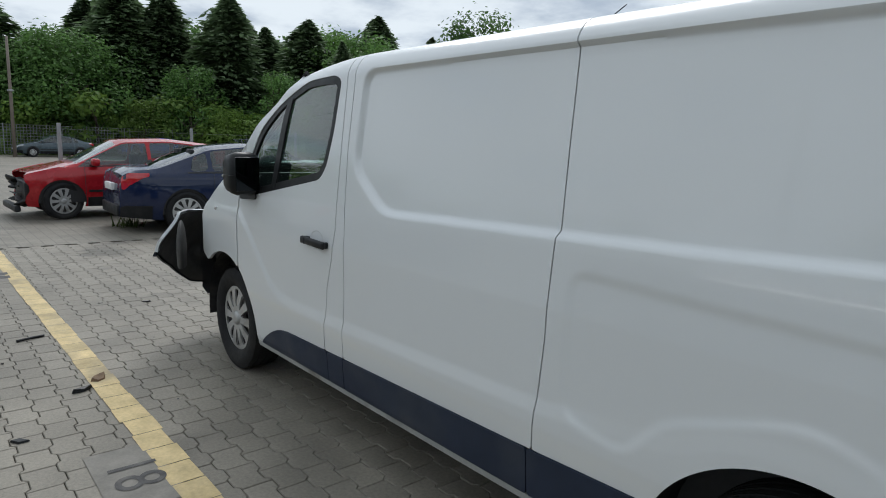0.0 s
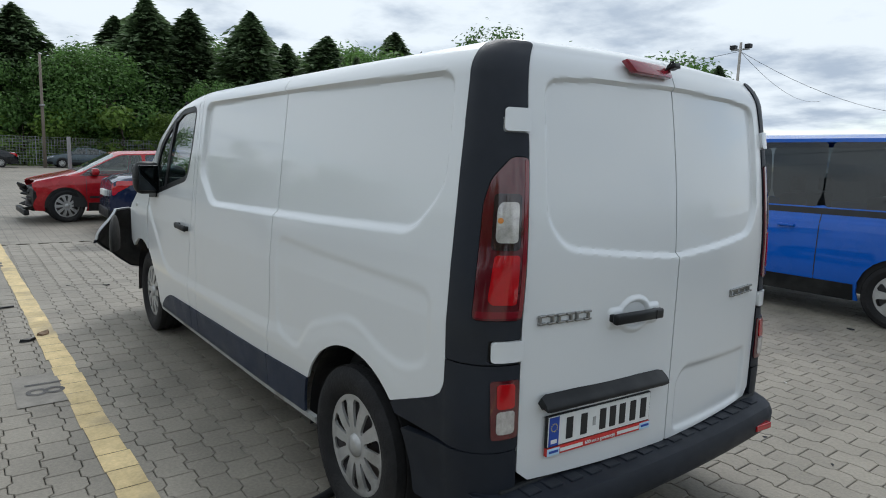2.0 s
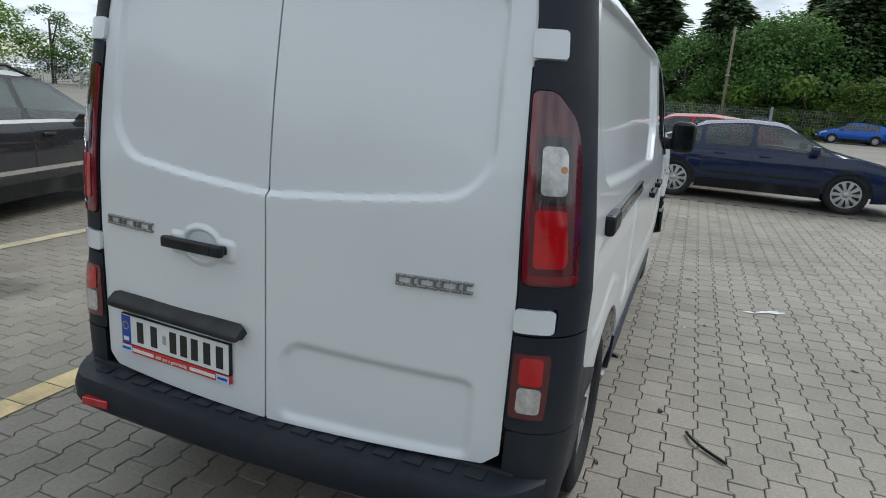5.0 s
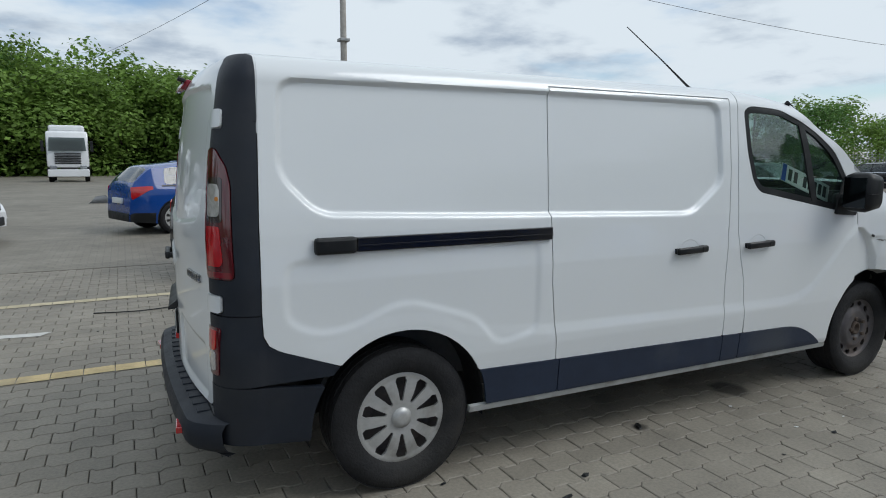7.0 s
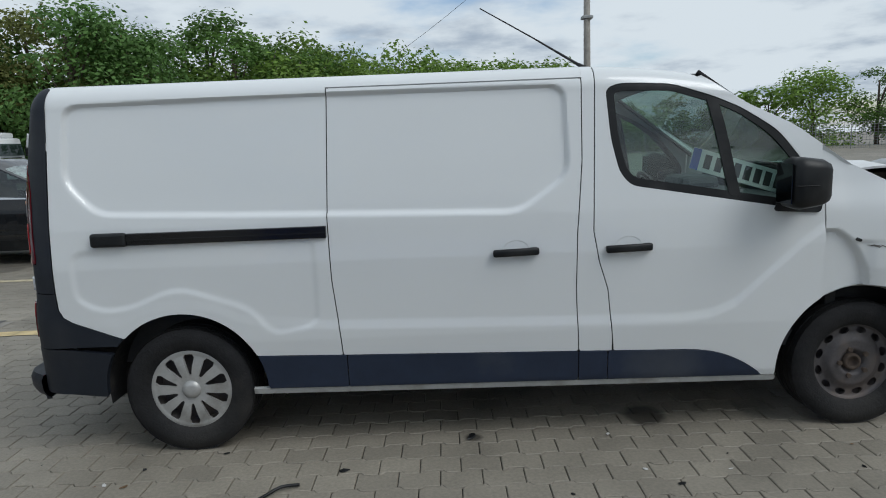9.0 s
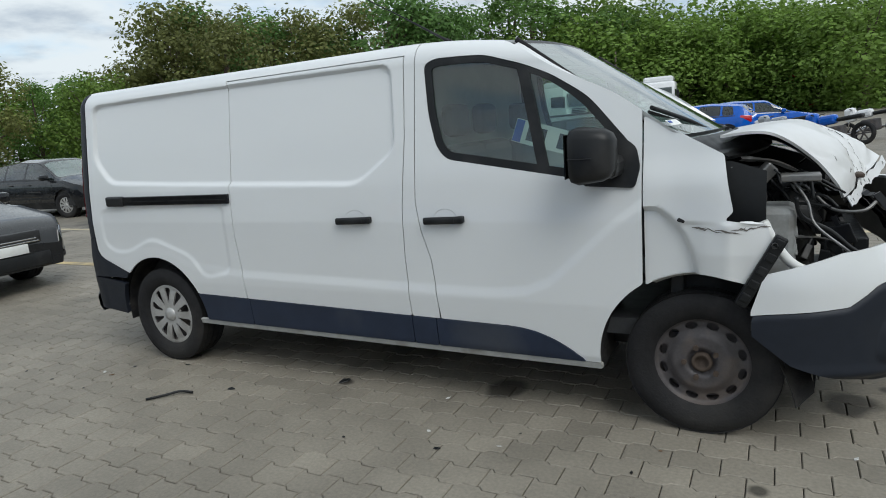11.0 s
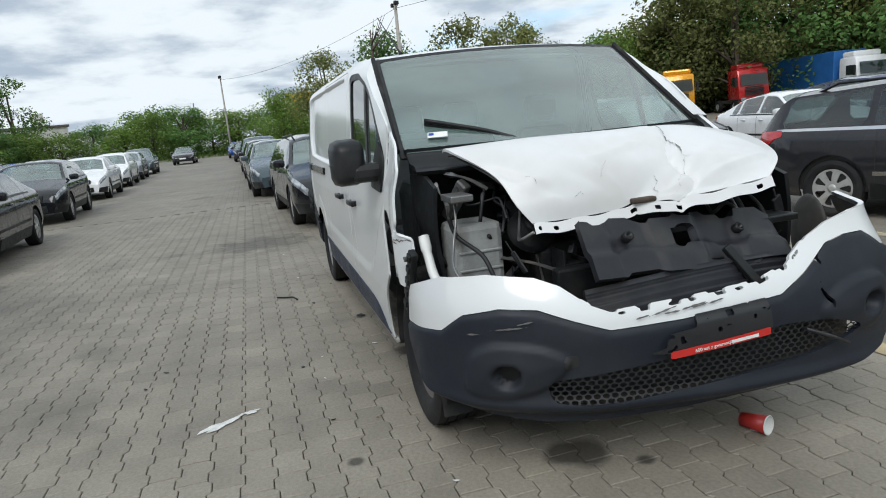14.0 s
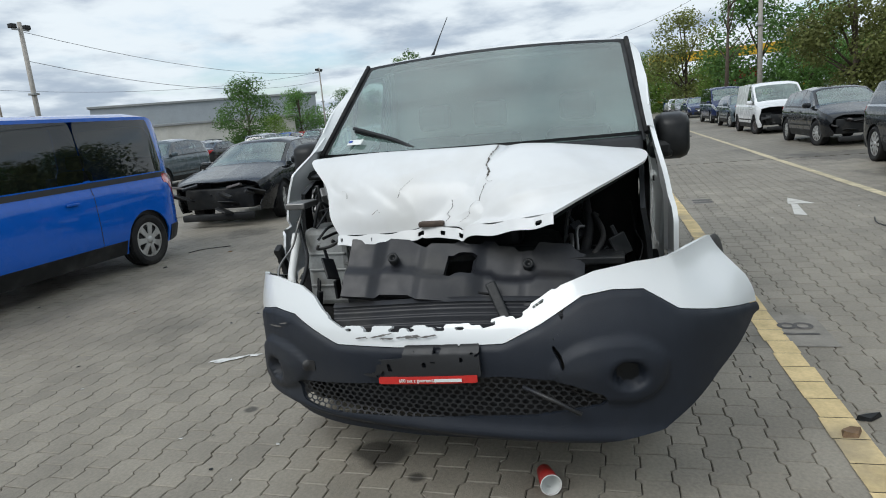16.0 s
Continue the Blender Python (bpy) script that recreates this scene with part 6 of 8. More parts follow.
def car_surface(shape, out=0.0):
    L, Wd, belt, wheels, ws, rw, sil = SHAPES[shape]
    sx_, sz_ = [p[0] for p in sil], [p[1] for p in sil]
    H = max(sz_)
    fine = np.linspace(-L / 2, L / 2, 160)
    zf = np.interp(fine, sx_, sz_)
    pad = np.concatenate([np.full(3, zf[0]), zf, np.full(3, zf[-1])])
    zsm = np.convolve(pad, np.ones(7) / 7, "valid")
    zsm[:3], zsm[-3:] = zf[:3], zf[-3:]

    def P(x, v):
        x, v = np.asarray(x, float), np.asarray(v, float)
        zt = np.interp(x, fine, zsm)
        e = np.clip((np.abs(x) - (L / 2 - 0.55)) / 0.55, 0, 1)
        hw = Wd / 2 * (1 - 0.26 * e ** 2.2)
        zb = np.minimum(belt + 0.04 * (-x / L), zt - 0.02)
        k = np.clip((zt - belt) / (H - belt), 0, 1)
        low = 0.22 + 0.05 * e
        ks = [0.0, 0.14, 0.30, 0.42, 0.50, 0.66, 0.80, 0.90, 1.0]
        tip = 0.70 if shape not in ("van", "smallvan") else 0.84
        ye = hw * (0.93 - (0.93 - tip) * k)
        ze = zt - 0.035 - 0.03 * k
        Y = [hw * 0.93, hw * 0.995, hw, hw * 0.985, hw * 0.955, hw * 0.955 + (ye - hw * 0.955) * 0.52, ye, ye * 0.62, 0 * hw]
        Z = [low, 0.42 + 0 * x, np.minimum(0.62, zb * 0.75), zb * 0.93, zb, zb + (ze - zb) * 0.55, ze, zt - 0.008, zt]
        y, z = np.zeros(np.broadcast(x, v).shape), np.zeros(np.broadcast(x, v).shape)
        for i in range(8):
            t = np.clip((v - ks[i]) / (ks[i + 1] - ks[i]), 0, 1)
            on = (v >= ks[i]) & (v <= ks[i + 1])
            y = np.where(on, Y[i] + (Y[i + 1] - Y[i]) * t, y)
            z = np.where(on, Z[i] + (Z[i + 1] - Z[i]) * t, z)
        up = sstep(v, 0.6, 1.0)
        return x, y + out * (1 - up), z + out * up
    return P, k_of(shape, fine, zsm, belt, H)


def k_of(shape, fine, zsm, belt, H):
    return lambda x: np.clip((np.interp(x, fine, zsm) - belt) / (H - belt), 0, 1)


def both(P, us, vs, sdf, thick=0.0):
    """A surface piece on both flanks of a car, as one mesh."""
    bm = sheet(P, us, vs, sdf, thick, flip=True)
    return sheet(lambda a, b: (lambda q: (q[0], -q[1], q[2]))(P(a, b)), us, vs, sdf, thick, flip=False, bm=bm)


def one_side(P, us, vs, sdf, s, thick=0.0):
    return sheet(P if s > 0 else (lambda a, b: (lambda q: (q[0], -q[1], q[2]))(P(a, b))), us, vs, sdf, thick, flip=s > 0)


def car_meshes(shape, wreck=0.0):
    key = (shape, wreck)
    if key in CAR_MESHES:
        return CAR_MESHES[key]
    L, Wd, belt, wheels, ws, rw, sil = SHAPES[shape]
    P, k = car_surface(shape)
    front = L / 2 - wreck
    rwh = 0.375 if shape != "suv" else 0.40
    vs = np.array([0, 0.07, 0.14, 0.22, 0.30, 0.36, 0.42, 0.46, 0.5, 0.53, 0.58, 0.62, 0.66, 0.70, 0.74, 0.775, 0.80, 0.83, 0.86, 0.90, 0.95, 1.0])
    us = np.unique(np.concatenate([grid(-L / 2, L / 2, 0.06), [-L / 2 + 0.02, L / 2 - 0.02]]))
    win_x0 = rw[0] + 0.30 if shape in ("estate", "mpv", "suv", "van", "smallvan") else rw[0] + 0.55
    if shape == "smallvan":
        win_x0 = 0.05
    pill = {"saloon": (-0.15, -0.98), "hatch": (-0.20, -1.05), "estate": (-0.10, -1.05), "mpv": (0.05, -1.10), "suv": (-0.10, -1.05), "van": (0.62, -0.75), "smallvan": (0.60, 0.60)}[shape]

    def side_win(x, v):
        m = np.minimum.reduce([(v - 0.535) * 0.9, (0.785 - v) * 0.9, x - win_x0 - 0.25 * (v - 0.53), (k(x) - 0.16) * 0.6, ws[1] + 0.02 - x - 0.9 * (v - 0.53)])
        for p in pill:
            m = np.minimum(m, np.abs(x - p) - (0.010 if shape == "van" else 0.035))
        return m

    def screen_f(x, v):
        return np.minimum.reduce([(v - 0.825) * 1.2, x - ws[0] - 0.05, ws[1] - 0.03 - x])

    def screen_r(x, v):
        return np.minimum.reduce([(v - 0.83) * 1.2, x - rw[0] - 0.03, rw[1] - 0.02 - x])

    def arches(x, v):
        z = P(x, v)[2]
        a = np.minimum(np.hypot(x - wheels[0], z - 0.33), np.hypot(x - wheels[1], z - 0.33)) - rwh
        return np.where(v < 0.52, a, 1.0)

    solid = lambda x, v: np.minimum.reduce([-side_win(x, v), -screen_f(x, v), -screen_r(x, v), arches(x, v), front - x + 0.04 * np.sin(19 * v) * (1 if wreck else 0) + 1e-4])
    out = []
    bm = both(P, us, vs, solid, 0.02)
    for xe in ((-L / 2, L / 2) if not wreck else (-L / 2,)):
        q = P(np.full(len(vs), xe), vs)
        pts = [(float(a), float(b), float(c)) for a, b, c in zip(np.broadcast_to(q[0], len(vs)), q[1], q[2])]
        loop = [bm.verts.new(p) for p in pts] + [bm.verts.new((p[0], -p[1], p[2])) for p in pts[-2::-1]]
        bm.faces.new(loop if xe > 0 else loop[::-1])
    bmesh.ops.remove_doubles(bm, verts=bm.verts, dist=0.0005)
    out.append(("body", bm, "paint"))
    gm = VANGLASS if shape == "van" else CARGLASS
    for s in (1, -1):
        edges = [win_x0] + sorted(set(pill)) + [ws[1] + 0.05]
        for a, b in zip(edges[:-1], edges[1:]):
            if b - a < 0.12:
                continue
            out.append(("side_window", one_side(P, grid(a, b, 0.05), vs, side_win, s), gm))
    bmw = both(P, grid(ws[0], ws[1], 0.06), vs, screen_f)
    # the paler film stands in for sky reflected in the windscreen
    out.append(("windscreen", bmw, SCREEN_GLASS))
    if shape != "smallvan":
        out.append(("rear_window", both(P, grid(rw[0], rw[1], 0.04), vs, screen_r), gm))
    Po, _ = car_surface(shape, 0.006)
    bend = L / 2
    for s in (1, -1):
        if not wreck:
            out.append(("headlamp", one_side(Po, grid(bend - 0.50, bend - 0.03, 0.03), grid(0.32, 0.52, 0.02), lambda x, v: np.minimum.reduce([v - 0.355 - 0.10 * (bend - 0.05 - x), 0.50 - v, x - bend + 0.46, bend - 0.05 - x]), s, 0.01), HEAD))
        out.append(("tail_lamp", one_side(Po, grid(-bend + 0.02, -bend + 0.45, 0.03), grid(0.30, 0.56, 0.02), lambda x, v: np.minimum.reduce([v - 0.34 - 0.3 * (x + bend - 0.05), 0.52 - v, x + bend - 0.03, -bend + 0.40 - x]), s, 0.01), LAMP_RED))
        Pt, _ = car_surface(shape, 0.004)
        out.append(("window_trim", one_side(Pt, grid(win_x0 - 0.05, ws[1] + 0.02, 0.06), np.array([0.508, 0.53]), None, s, 0.004), CHROME if shape in ("estate", "mpv") else INK))
        if shape != "van":
            out.append(("side_moulding", one_side(Pt, grid(wheels[0] + 0.42, wheels[1] - 0.42, 0.1), np.array([0.19, 0.225]), None, s, 0.008), PLASTIC if shape != "estate" else CHROME))
        for xd in (ws[1] - 0.15, pill[0], (pill[1] - 0.02)):
            if abs(xd - wheels[0]) < 0.42 and shape != "van":
                xd = wheels[0] + 0.44
            out.append(("door_seam", one_side(car_surface(shape, 0.002)[0], np.array([xd - 0.005, xd + 0.005]), grid(0.03, 0.52, 0.03), None, s), INK))
        for xd in (pill[0] + 0.12, pill[1] + 0.22):
            q = P(np.array([xd]), np.array([0.40]))
            y, z = float(q[1][0]) * s, float(q[2][0])
            out.append(("door_handle", box((xd, min(y, y + s * 0.03), z), (xd + 0.18, max(y, y + s * 0.03), z + 0.03), 0.01), "paint"))
        q = P(np.array([ws[1] - 0.30]), np.array([0.53]))
        y, z = float(q[1][0]) * s, float(q[2][0])
        out.append(("door_mirror", box((ws[1] - 0.38, min(y, y + s * 0.20), z), (ws[1] - 0.24, max(y, y + s * 0.20), z + 0.14), 0.04), "paint"))
        out.append(("sill", one_side(car_surface(shape, 0.008)[0], grid(wheels[0] + 0.40, wheels[1] - 0.40, 0.2), grid(0.0, 0.12, 0.04), None, s, 0.01), PLASTIC))
    lowb = lambda x, v: np.minimum(0.16 - v, 1)
    for s in (1, -1):
        out.append(("rear_bumper", one_side(car_surface(shape, 0.01)[0], grid(-bend, -bend + 0.42, 0.06), grid(0, 0.16, 0.04), None, s, 0.01), PLASTIC))
    rb = box((-bend - 0.03, -Wd * 0.33, 0.27), (-bend + 0.02, Wd * 0.33, 0.44), 0.02)
    out.append(("bumper_insert", rb, PLASTIC))
    out.append(("number_plate", box((-bend - 0.035, -0.26, 0.62 if shape not in ("saloon",) else 0.66), (-bend + 0.03, 0.26, 0.73 if shape not in ("saloon",) else 0.77), 0.005), PLATE_W))
    if not wreck:
        for s in (1, -1):
            out.append(("front_bumper", one_side(car_surface(shape, 0.01)[0], grid(bend - 0.40, bend, 0.06), grid(0, 0.14, 0.04), None, s, 0.01), PLASTIC))
        g = box((bend - 0.02, -Wd * 0.28, 0.29), (bend + 0.025, Wd * 0.28, 0.45), 0.02)
        out.append(("lower_grille", g, PLASTIC))
        g = bmesh.new()
        for i in range(4):
            slab(g, (bend - 0.10, -0.40 + 0.02 * i, 0.575 + 0.030 * i), (bend + 0.020 - 0.012 * i, 0.40 - 0.02 * i, 0.589 + 0.030 * i), 0.003)
        out.append(("grille_opening", box((bend - 0.09, -0.44, 0.56), (bend + 0.004, 0.44, 0.70), 0.02), INK))
        out.append(("grille", g, CHROME))
        for s in (1, -1):
            out.append(("fog_lamp_recess", box((bend - 0.10, min(s * Wd * 0.31, s * Wd * 0.39), 0.34), (bend - 0.008, max(s * Wd * 0.31, s * Wd * 0.39), 0.42), 0.02), INK))
        out.append(("front_plate", box((bend, -0.26, 0.46), (bend + 0.03, 0.26, 0.565), 0.005), PLATE_W))
    else:
        rnd = random.Random(len(shape) * 7 + 3)
        out.append(("crushed_front", box((front - 0.25, -Wd * 0.36, 0.30), (front + 0.02, Wd * 0.36, 0.66), 0.03), ENGINE))
        for i in range(14):
            c = (front + rnd.uniform(-0.1, 0.22), rnd.uniform(-Wd * 0.42, Wd * 0.42), rnd.uniform(0.26, 0.74))
            d = (rnd.uniform(0.03, 0.12), rnd.uniform(0.03, 0.22), rnd.uniform(0.008, 0.025))
            out.append(("broken_piece", box([-q for q in d], d, 0.008, pose(*c, rnd.uniform(-30, 30), rnd.uniform(-35, 35), rnd.uniform(-40, 40))), (ENGINE, PLASTIC, ENGINE, STEEL)[i % 4]))
        g = box((front + 0.10, -Wd * 0.40, 0.24), (front + 0.20, Wd * 0.34, 0.36), 0.03, pose(0, 0, 0, 0, 3, 2))
        out.append(("loose_bumper", g, PLASTIC))
    # cabin
    g = box((-L / 2 + 0.45, -Wd * 0.40, 0.30), (ws[1] - 0.1, Wd * 0.40, belt - 0.10))
    for x in (0.05, -0.85):
        for y in (-0.36, 0.36):
            slab(g, (x - 0.35, y - 0.22, 0.75), (x - 0.20, y + 0.22, belt + 0.22), 0.05)
            slab(g, (x - 0.36, y - 0.11, belt + 0.24), (x - 0.27, y + 0.11, belt + 0.40), 0.03)
    out.append(("cabin_trim", g, CARCABIN))
    for xw in wheels:
        for s in (1, -1):
            out.append(("wheel_well", box((xw - rwh, min(s * Wd * 0.20, s * Wd * 0.47), 0.30), (xw + rwh, max(s * Wd * 0.20, s * Wd * 0.47), 0.72)), INK))
    done = []
    for nm, bm, m in out:
        me = bpy.data.meshes.new(nm)
        bmesh.ops.recalc_face_normals(bm, faces=bm.faces) if nm in ("body",) else None
        bm.to_mesh(me)
        bm.free()
        me.shade_smooth()
        me.set_sharp_from_angle(angle=radians(32))
        me.materials.append(None if m == "paint" else m)
        done.append((nm, me, m))
    CAR_MESHES[key] = done
    return done


def car(shape, paint, x, y, yaw, label, wheel="alloy", wreck=0.0, group="", name="car", rails=False, z=0.0):
    L, Wd, belt, wheels, ws, rw, sil = SHAPES[shape]
    root = empty(name, pose(x, y, z, 0, 0, yaw), label, "van" if "van" in shape else "car", group)
    for nm, me, m in car_meshes(shape, wreck):
        ob = new(nm, me)
        ob.parent = root
        if m == "paint":
            ob.material_slots[0].link = "OBJECT"
            ob.material_slots[0].material = paint
        if "window" in nm or nm == "windscreen":
            ob.visible_shadow = False
    r = wheel_set(wheel)[0]
    for xw in wheels:
        for s in (1, -1):
            put_wheel(root, wheel, xw, s * (Wd / 2 - 0.115), s, turn=(12 if wreck and xw > 0 else 0))
    if rails:
        for s in (1, -1):
            H = max(p[1] for p in sil)
            part("roof_rail", tube(bmesh.new(), [(-1.75, s * 0.56, H - 0.13), (-1.5, s * 0.57, H - 0.03), (0, s * 0.58, H + 0.0), (0.35, s * 0.57, H - 0.10)], 0.015, 6), BLACK, root)
    return root


RED = painted("red_car_paint", (0.36, 0.012, 0.018))
NAVY = painted("navy_car_paint", (0.006, 0.014, 0.048), metal=0.0)
BLUE = painted("bright_blue_paint", (0.003, 0.095, 0.48), metal=0.0)
BLUE2 = painted("mid_blue_paint", (0.008, 0.05, 0.23), metal=0.0)
DARK = painted("black_car_paint", (0.008, 0.009, 0.011), metal=0.0)
GRAPH = painted("dark_grey_paint", (0.022, 0.022, 0.025), metal=0.1)
SILVER = painted("silver_paint", (0.34, 0.36, 0.38), metal=0.5)
GREYBLUE = painted("grey_blue_paint", (0.07, 0.095, 0.11), metal=0.2)
PURPLE = painted("violet_paint", (0.055, 0.045, 0.24), metal=0.4)
CARWHITE = painted("white_car_paint", (0.72, 0.73, 0.74), metal=0.0)
DKBLUE = painted("dark_blue_paint", (0.018, 0.03, 0.09), metal=0.3)

# beside and around the van
car("van", BLUE, 1.46, -5.98, 0, "bright blue passenger van with dark rear glass", name="passenger_van")
car("hatch", RED, 13.35, -0.86, 90, "red car with its front torn away", "alloy10", 0.30)
car("saloon", NAVY, 10.75, -2.30, -92, "navy blue liftback parked on the paving", "alloy10")
car("saloon", DARK, -5.15, -6.15, 4, "black saloon with a smashed front corner", "alloy", 0.22, "parked row beside the aisle")
car("hatch", DARK, -12.1, -6.75, 4, "black hatchback parked in a row", "alloy", 0.0, "parked row beside the aisle")
car("saloon", CARWHITE, -19.3, -7.2, 3, "white sports saloon in the parked row", "alloy", 0.0, "parked row beside the aisle")
car("estate", CARWHITE, -26.0, -7.6, 3, "white estate car in the parked row", "plain", 0.0, "parked row beside the aisle")
car("hatch", SILVER, -31.8, -7.9, 3, "silver hatchback in the parked row", "plain", 0.0, "parked row beside the aisle")
car("mpv", GREYBLUE, -38.5, -8.2, 3, "dark grey people carrier in the parked row", "alloy", 0.0, "parked row beside the aisle")
car("estate", GRAPH, -54.5, -6.9, 0, "dark car standing at the far end", "alloy")
car("suv", GREYBLUE, -12.9, -15.0, 8, "grey blue off-road car standing by the aisle", "alloy", 0.0)
car("estate", DARK, -6.05, -0.17, 3, "black estate car with a chrome grille", "alloy", 0.0, "row behind the van", rails=True)
car("saloon", GREYBLUE, -12.7, -0.75, 2, "grey saloon parked behind the black estate", "alloy", 0.0, "row behind the van")
car("hatch", GRAPH, -18.9, -0.9, 2, "dark grey hatchback in a parked row", "plain", 0.0, "row behind the van")
car("mpv", GREYBLUE, -25.2, -1.0, 2, "grey people carrier in a parked row", "plain", 0.0, "row behind the van")
car("estate", SILVER, -31.6, -1.1, 2, "silver estate in a parked row", "plain", 0.0, "row behind the van")
car("hatch", DKBLUE, -38.0, -1.2, 2, "dark blue hatchback in a parked row", "plain", 0.0, "row behind the van")
car("mpv", DARK, -5.85, 6.38, 0, "black people carrier with a crushed nose", "alloy10", 0.28, "row beyond the second line")
car("hatch", DARK, -13.15, 6.50, 2, "black hatchback with a cracked windscreen", "plain", 0.12, "row beyond the second line")
car("smallvan", CARWHITE, -20.2, 6.40, 2, "white box van with a wrecked front", "steel", 0.25, "row beyond the second line", name="small_van")
car("hatch", GREYBLUE, -26.8, 6.6, 2, "pale green hatchback in the parked row", "plain", 0.2, "row beyond the second line")
car("van", DKBLUE, -33.5, 6.7, 2, "dark van with a white roof load", "plain", 0.0, "row beyond the second line", name="panel_van")
car("estate", GRAPH, 1.95, 5.90, 16, "dark grey estate car with roof rails", "alloy", 0.0, rails=True)
car("hatch", BLUE2, 0.85, 11.75, 18, "small blue hatchback beside the grey estate", "alloy10")
car("hatch", BLUE, 0.9, 23.6, 172, "bright blue wreck with its front missing", "alloy", 0.5)
car("saloon", CARWHITE, -5.45, 10.6, -12, "white saloon parked beyond the rows", "alloy10")
car("mpv", DKBLUE, -6.3, 14.3, -10, "dark blue people carrier behind the white saloon", "alloy")
car("suv", PURPLE, 10.75, -7.72, -82, "violet crossover with tinted glass", "alloy10")
car("saloon", SILVER, 15.3, -9.6, -86, "silver saloon beside the violet crossover", "alloy")
car("saloon", CARWHITE, 11.55, 8.05, 91, "white saloon seen from its tail", "alloy")
car("hatch", DARK, 15.2, 8.6, -90, "black hatchback nose to tail with a white saloon", "alloy")
for i, (x, y, yaw, shp, pt, lb) in enumerate(((49.5, -5.0, 92, "saloon", GREYBLUE, "grey saloon beyond the fence"), (49.6, -11.2, 90, "hatch", BLUE, "blue hatchback under a tarpaulin beyond the fence"), (48.5, 1.2, 88, "saloon", DARK, "black saloon beyond the fence"), (50.5, -18.0, 95, "suv", SILVER, "silver off-road car beyond the fence"),
                                             (33.0, 15.5, 96, "estate", DARK, "black estate beyond the wire fence"), (39.0, 17.5, 96, "mpv", DARK, "black people carrier beyond the wire fence"), (44.0, 13.5, 92, "hatch", SILVER, "silver hatchback beyond the wire fence"))):
    car(shp, pt, x, y, yaw, lb, "plain", group="cars beyond the fence")
# the field of cars in the distance
pal = [SILVER, DARK, GRAPH, CARWHITE, RED, GREYBLUE, DKBLUE, BLUE2]
prnd = random.Random(11)
for r in range(4):
    for c in range(9):
        x, y = -20 - 7.2 * c + prnd.uniform(-0.6, 0.6), -22.5 - 9.5 * r + prnd.uniform(-0.6, 0.6) - 0.12 * c
        k = prnd.randrange(8)
        car(("saloon", "hatch", "estate", "mpv", "suv")[prnd.randrange(5)], pal[k], x, y, 3 + prnd.choice((0, 180)), ("silver", "black", "dark grey", "white", "red", "grey", "dark blue", "blue")[k] + " car in a long parked field", "plain", group="field of parked cars")
for r in range(2):
    for c in range(5):
        x, y = -46 - 7.0 * c + prnd.uniform(-0.5, 0.5), -2 + 9.0 * r + prnd.uniform(-0.5, 0.5)
        k = prnd.randrange(8)
        car(("saloon", "hatch", "estate")[prnd.randrange(3)], pal[k], x, y, 2, ("silver", "black", "dark grey", "white", "red", "grey", "dark blue", "blue")[k] + " car far down the yard", "plain", group="far parked cars")

# ---- trucks ----
TRUCK_RED = painted("truck_red", (0.40, 0.02, 0.02))
TRUCK_YEL = painted("truck_yellow", (0.62, 0.27, 0.01))
TRUCK_ORG = painted("truck_orange", (0.42, 0.11, 0.02))


def truck(paint, x, y, yaw, label, trailer=None, bare=False):
    root = empty("truck", pose(x, y, 0, 0, 0, yaw), label, "truck")
    bm = bmesh.new()
    slab(bm, (-1.1, -1.22, 0.95), (1.1, 1.22, 3.35), 0.16)
    for v in bm.verts:
        if v.co.x > 0.5 and v.co.z > 2.1:
            v.co.x -= 0.32 * (v.co.z - 2.1)
    part("cab", bm, paint, root, smooth=40)
    part("roof_deflector", box((-1.0, -1.05, 3.30), (0.35, 1.05, 3.75), 0.15), paint, root)
    wsb = bmesh.new()
    q = [wsb.verts.new(p) for p in ((1.02, -1.08, 2.05), (1.02, 1.08, 2.05), (0.80, 1.02, 2.92), (0.80, -1.02, 2.92))]
    wsb.faces.new(q)
    bmesh.ops.translate(wsb, vec=(0.10, 0, 0), verts=wsb.verts)
    part("windscreen", wsb, GLASS_DARK, root)
    for s in (1, -1):
        part("side_window", box((-0.25, s * 1.225 - 0.01, 2.05), (0.72, s * 1.225 + 0.01, 2.75), 0.005), GLASS_DARK, root)
        part("headlamp", box((1.06, s * 0.86 - 0.20, 0.86), (1.16, s * 0.86 + 0.20, 1.10), 0.03), HEAD, root)
        part("mirror", box((0.85, s * 1.42 - 0.09, 2.0), (1.0, s * 1.42 + 0.09, 2.7), 0.03), BLACK, root)
        part("step", box((0.2, s * 1.12 - 0.12, 0.45), (1.0, s * 1.12 + 0.12, 0.95), 0.04), PLASTIC, root)
    g = bmesh.new()
    for i in range(7):
        slab(g, (1.08, -0.75, 1.20 + 0.11 * i), (1.13, 0.75, 1.27 + 0.11 * i), 0.01)
    part("grille", g, PLASTIC, root)
    part("front_bumper", box((0.85, -1.20, 0.35), (1.20, 1.20, 0.84), 0.06), paint, root)
    part("chassis", box((-4.2, -0.45, 0.70), (0.9, 0.45, 0.98), 0.02), STEEL, root)
    for xw in (0.0, -3.2):
        for s in (1, -1):
            put_wheel(root, "truck", xw, s * 1.05, s)
    if trailer:
        part("trailer_body", box((-14.2, -1.27, 1.15), (-1.6, 1.27, 3.95), 0.04), trailer, root)
        for xw in (-9.5, -10.9, -12.3):
            for s in (1, -1):
                put_wheel(root, "truck", xw, s * 1.05, s)
    return root


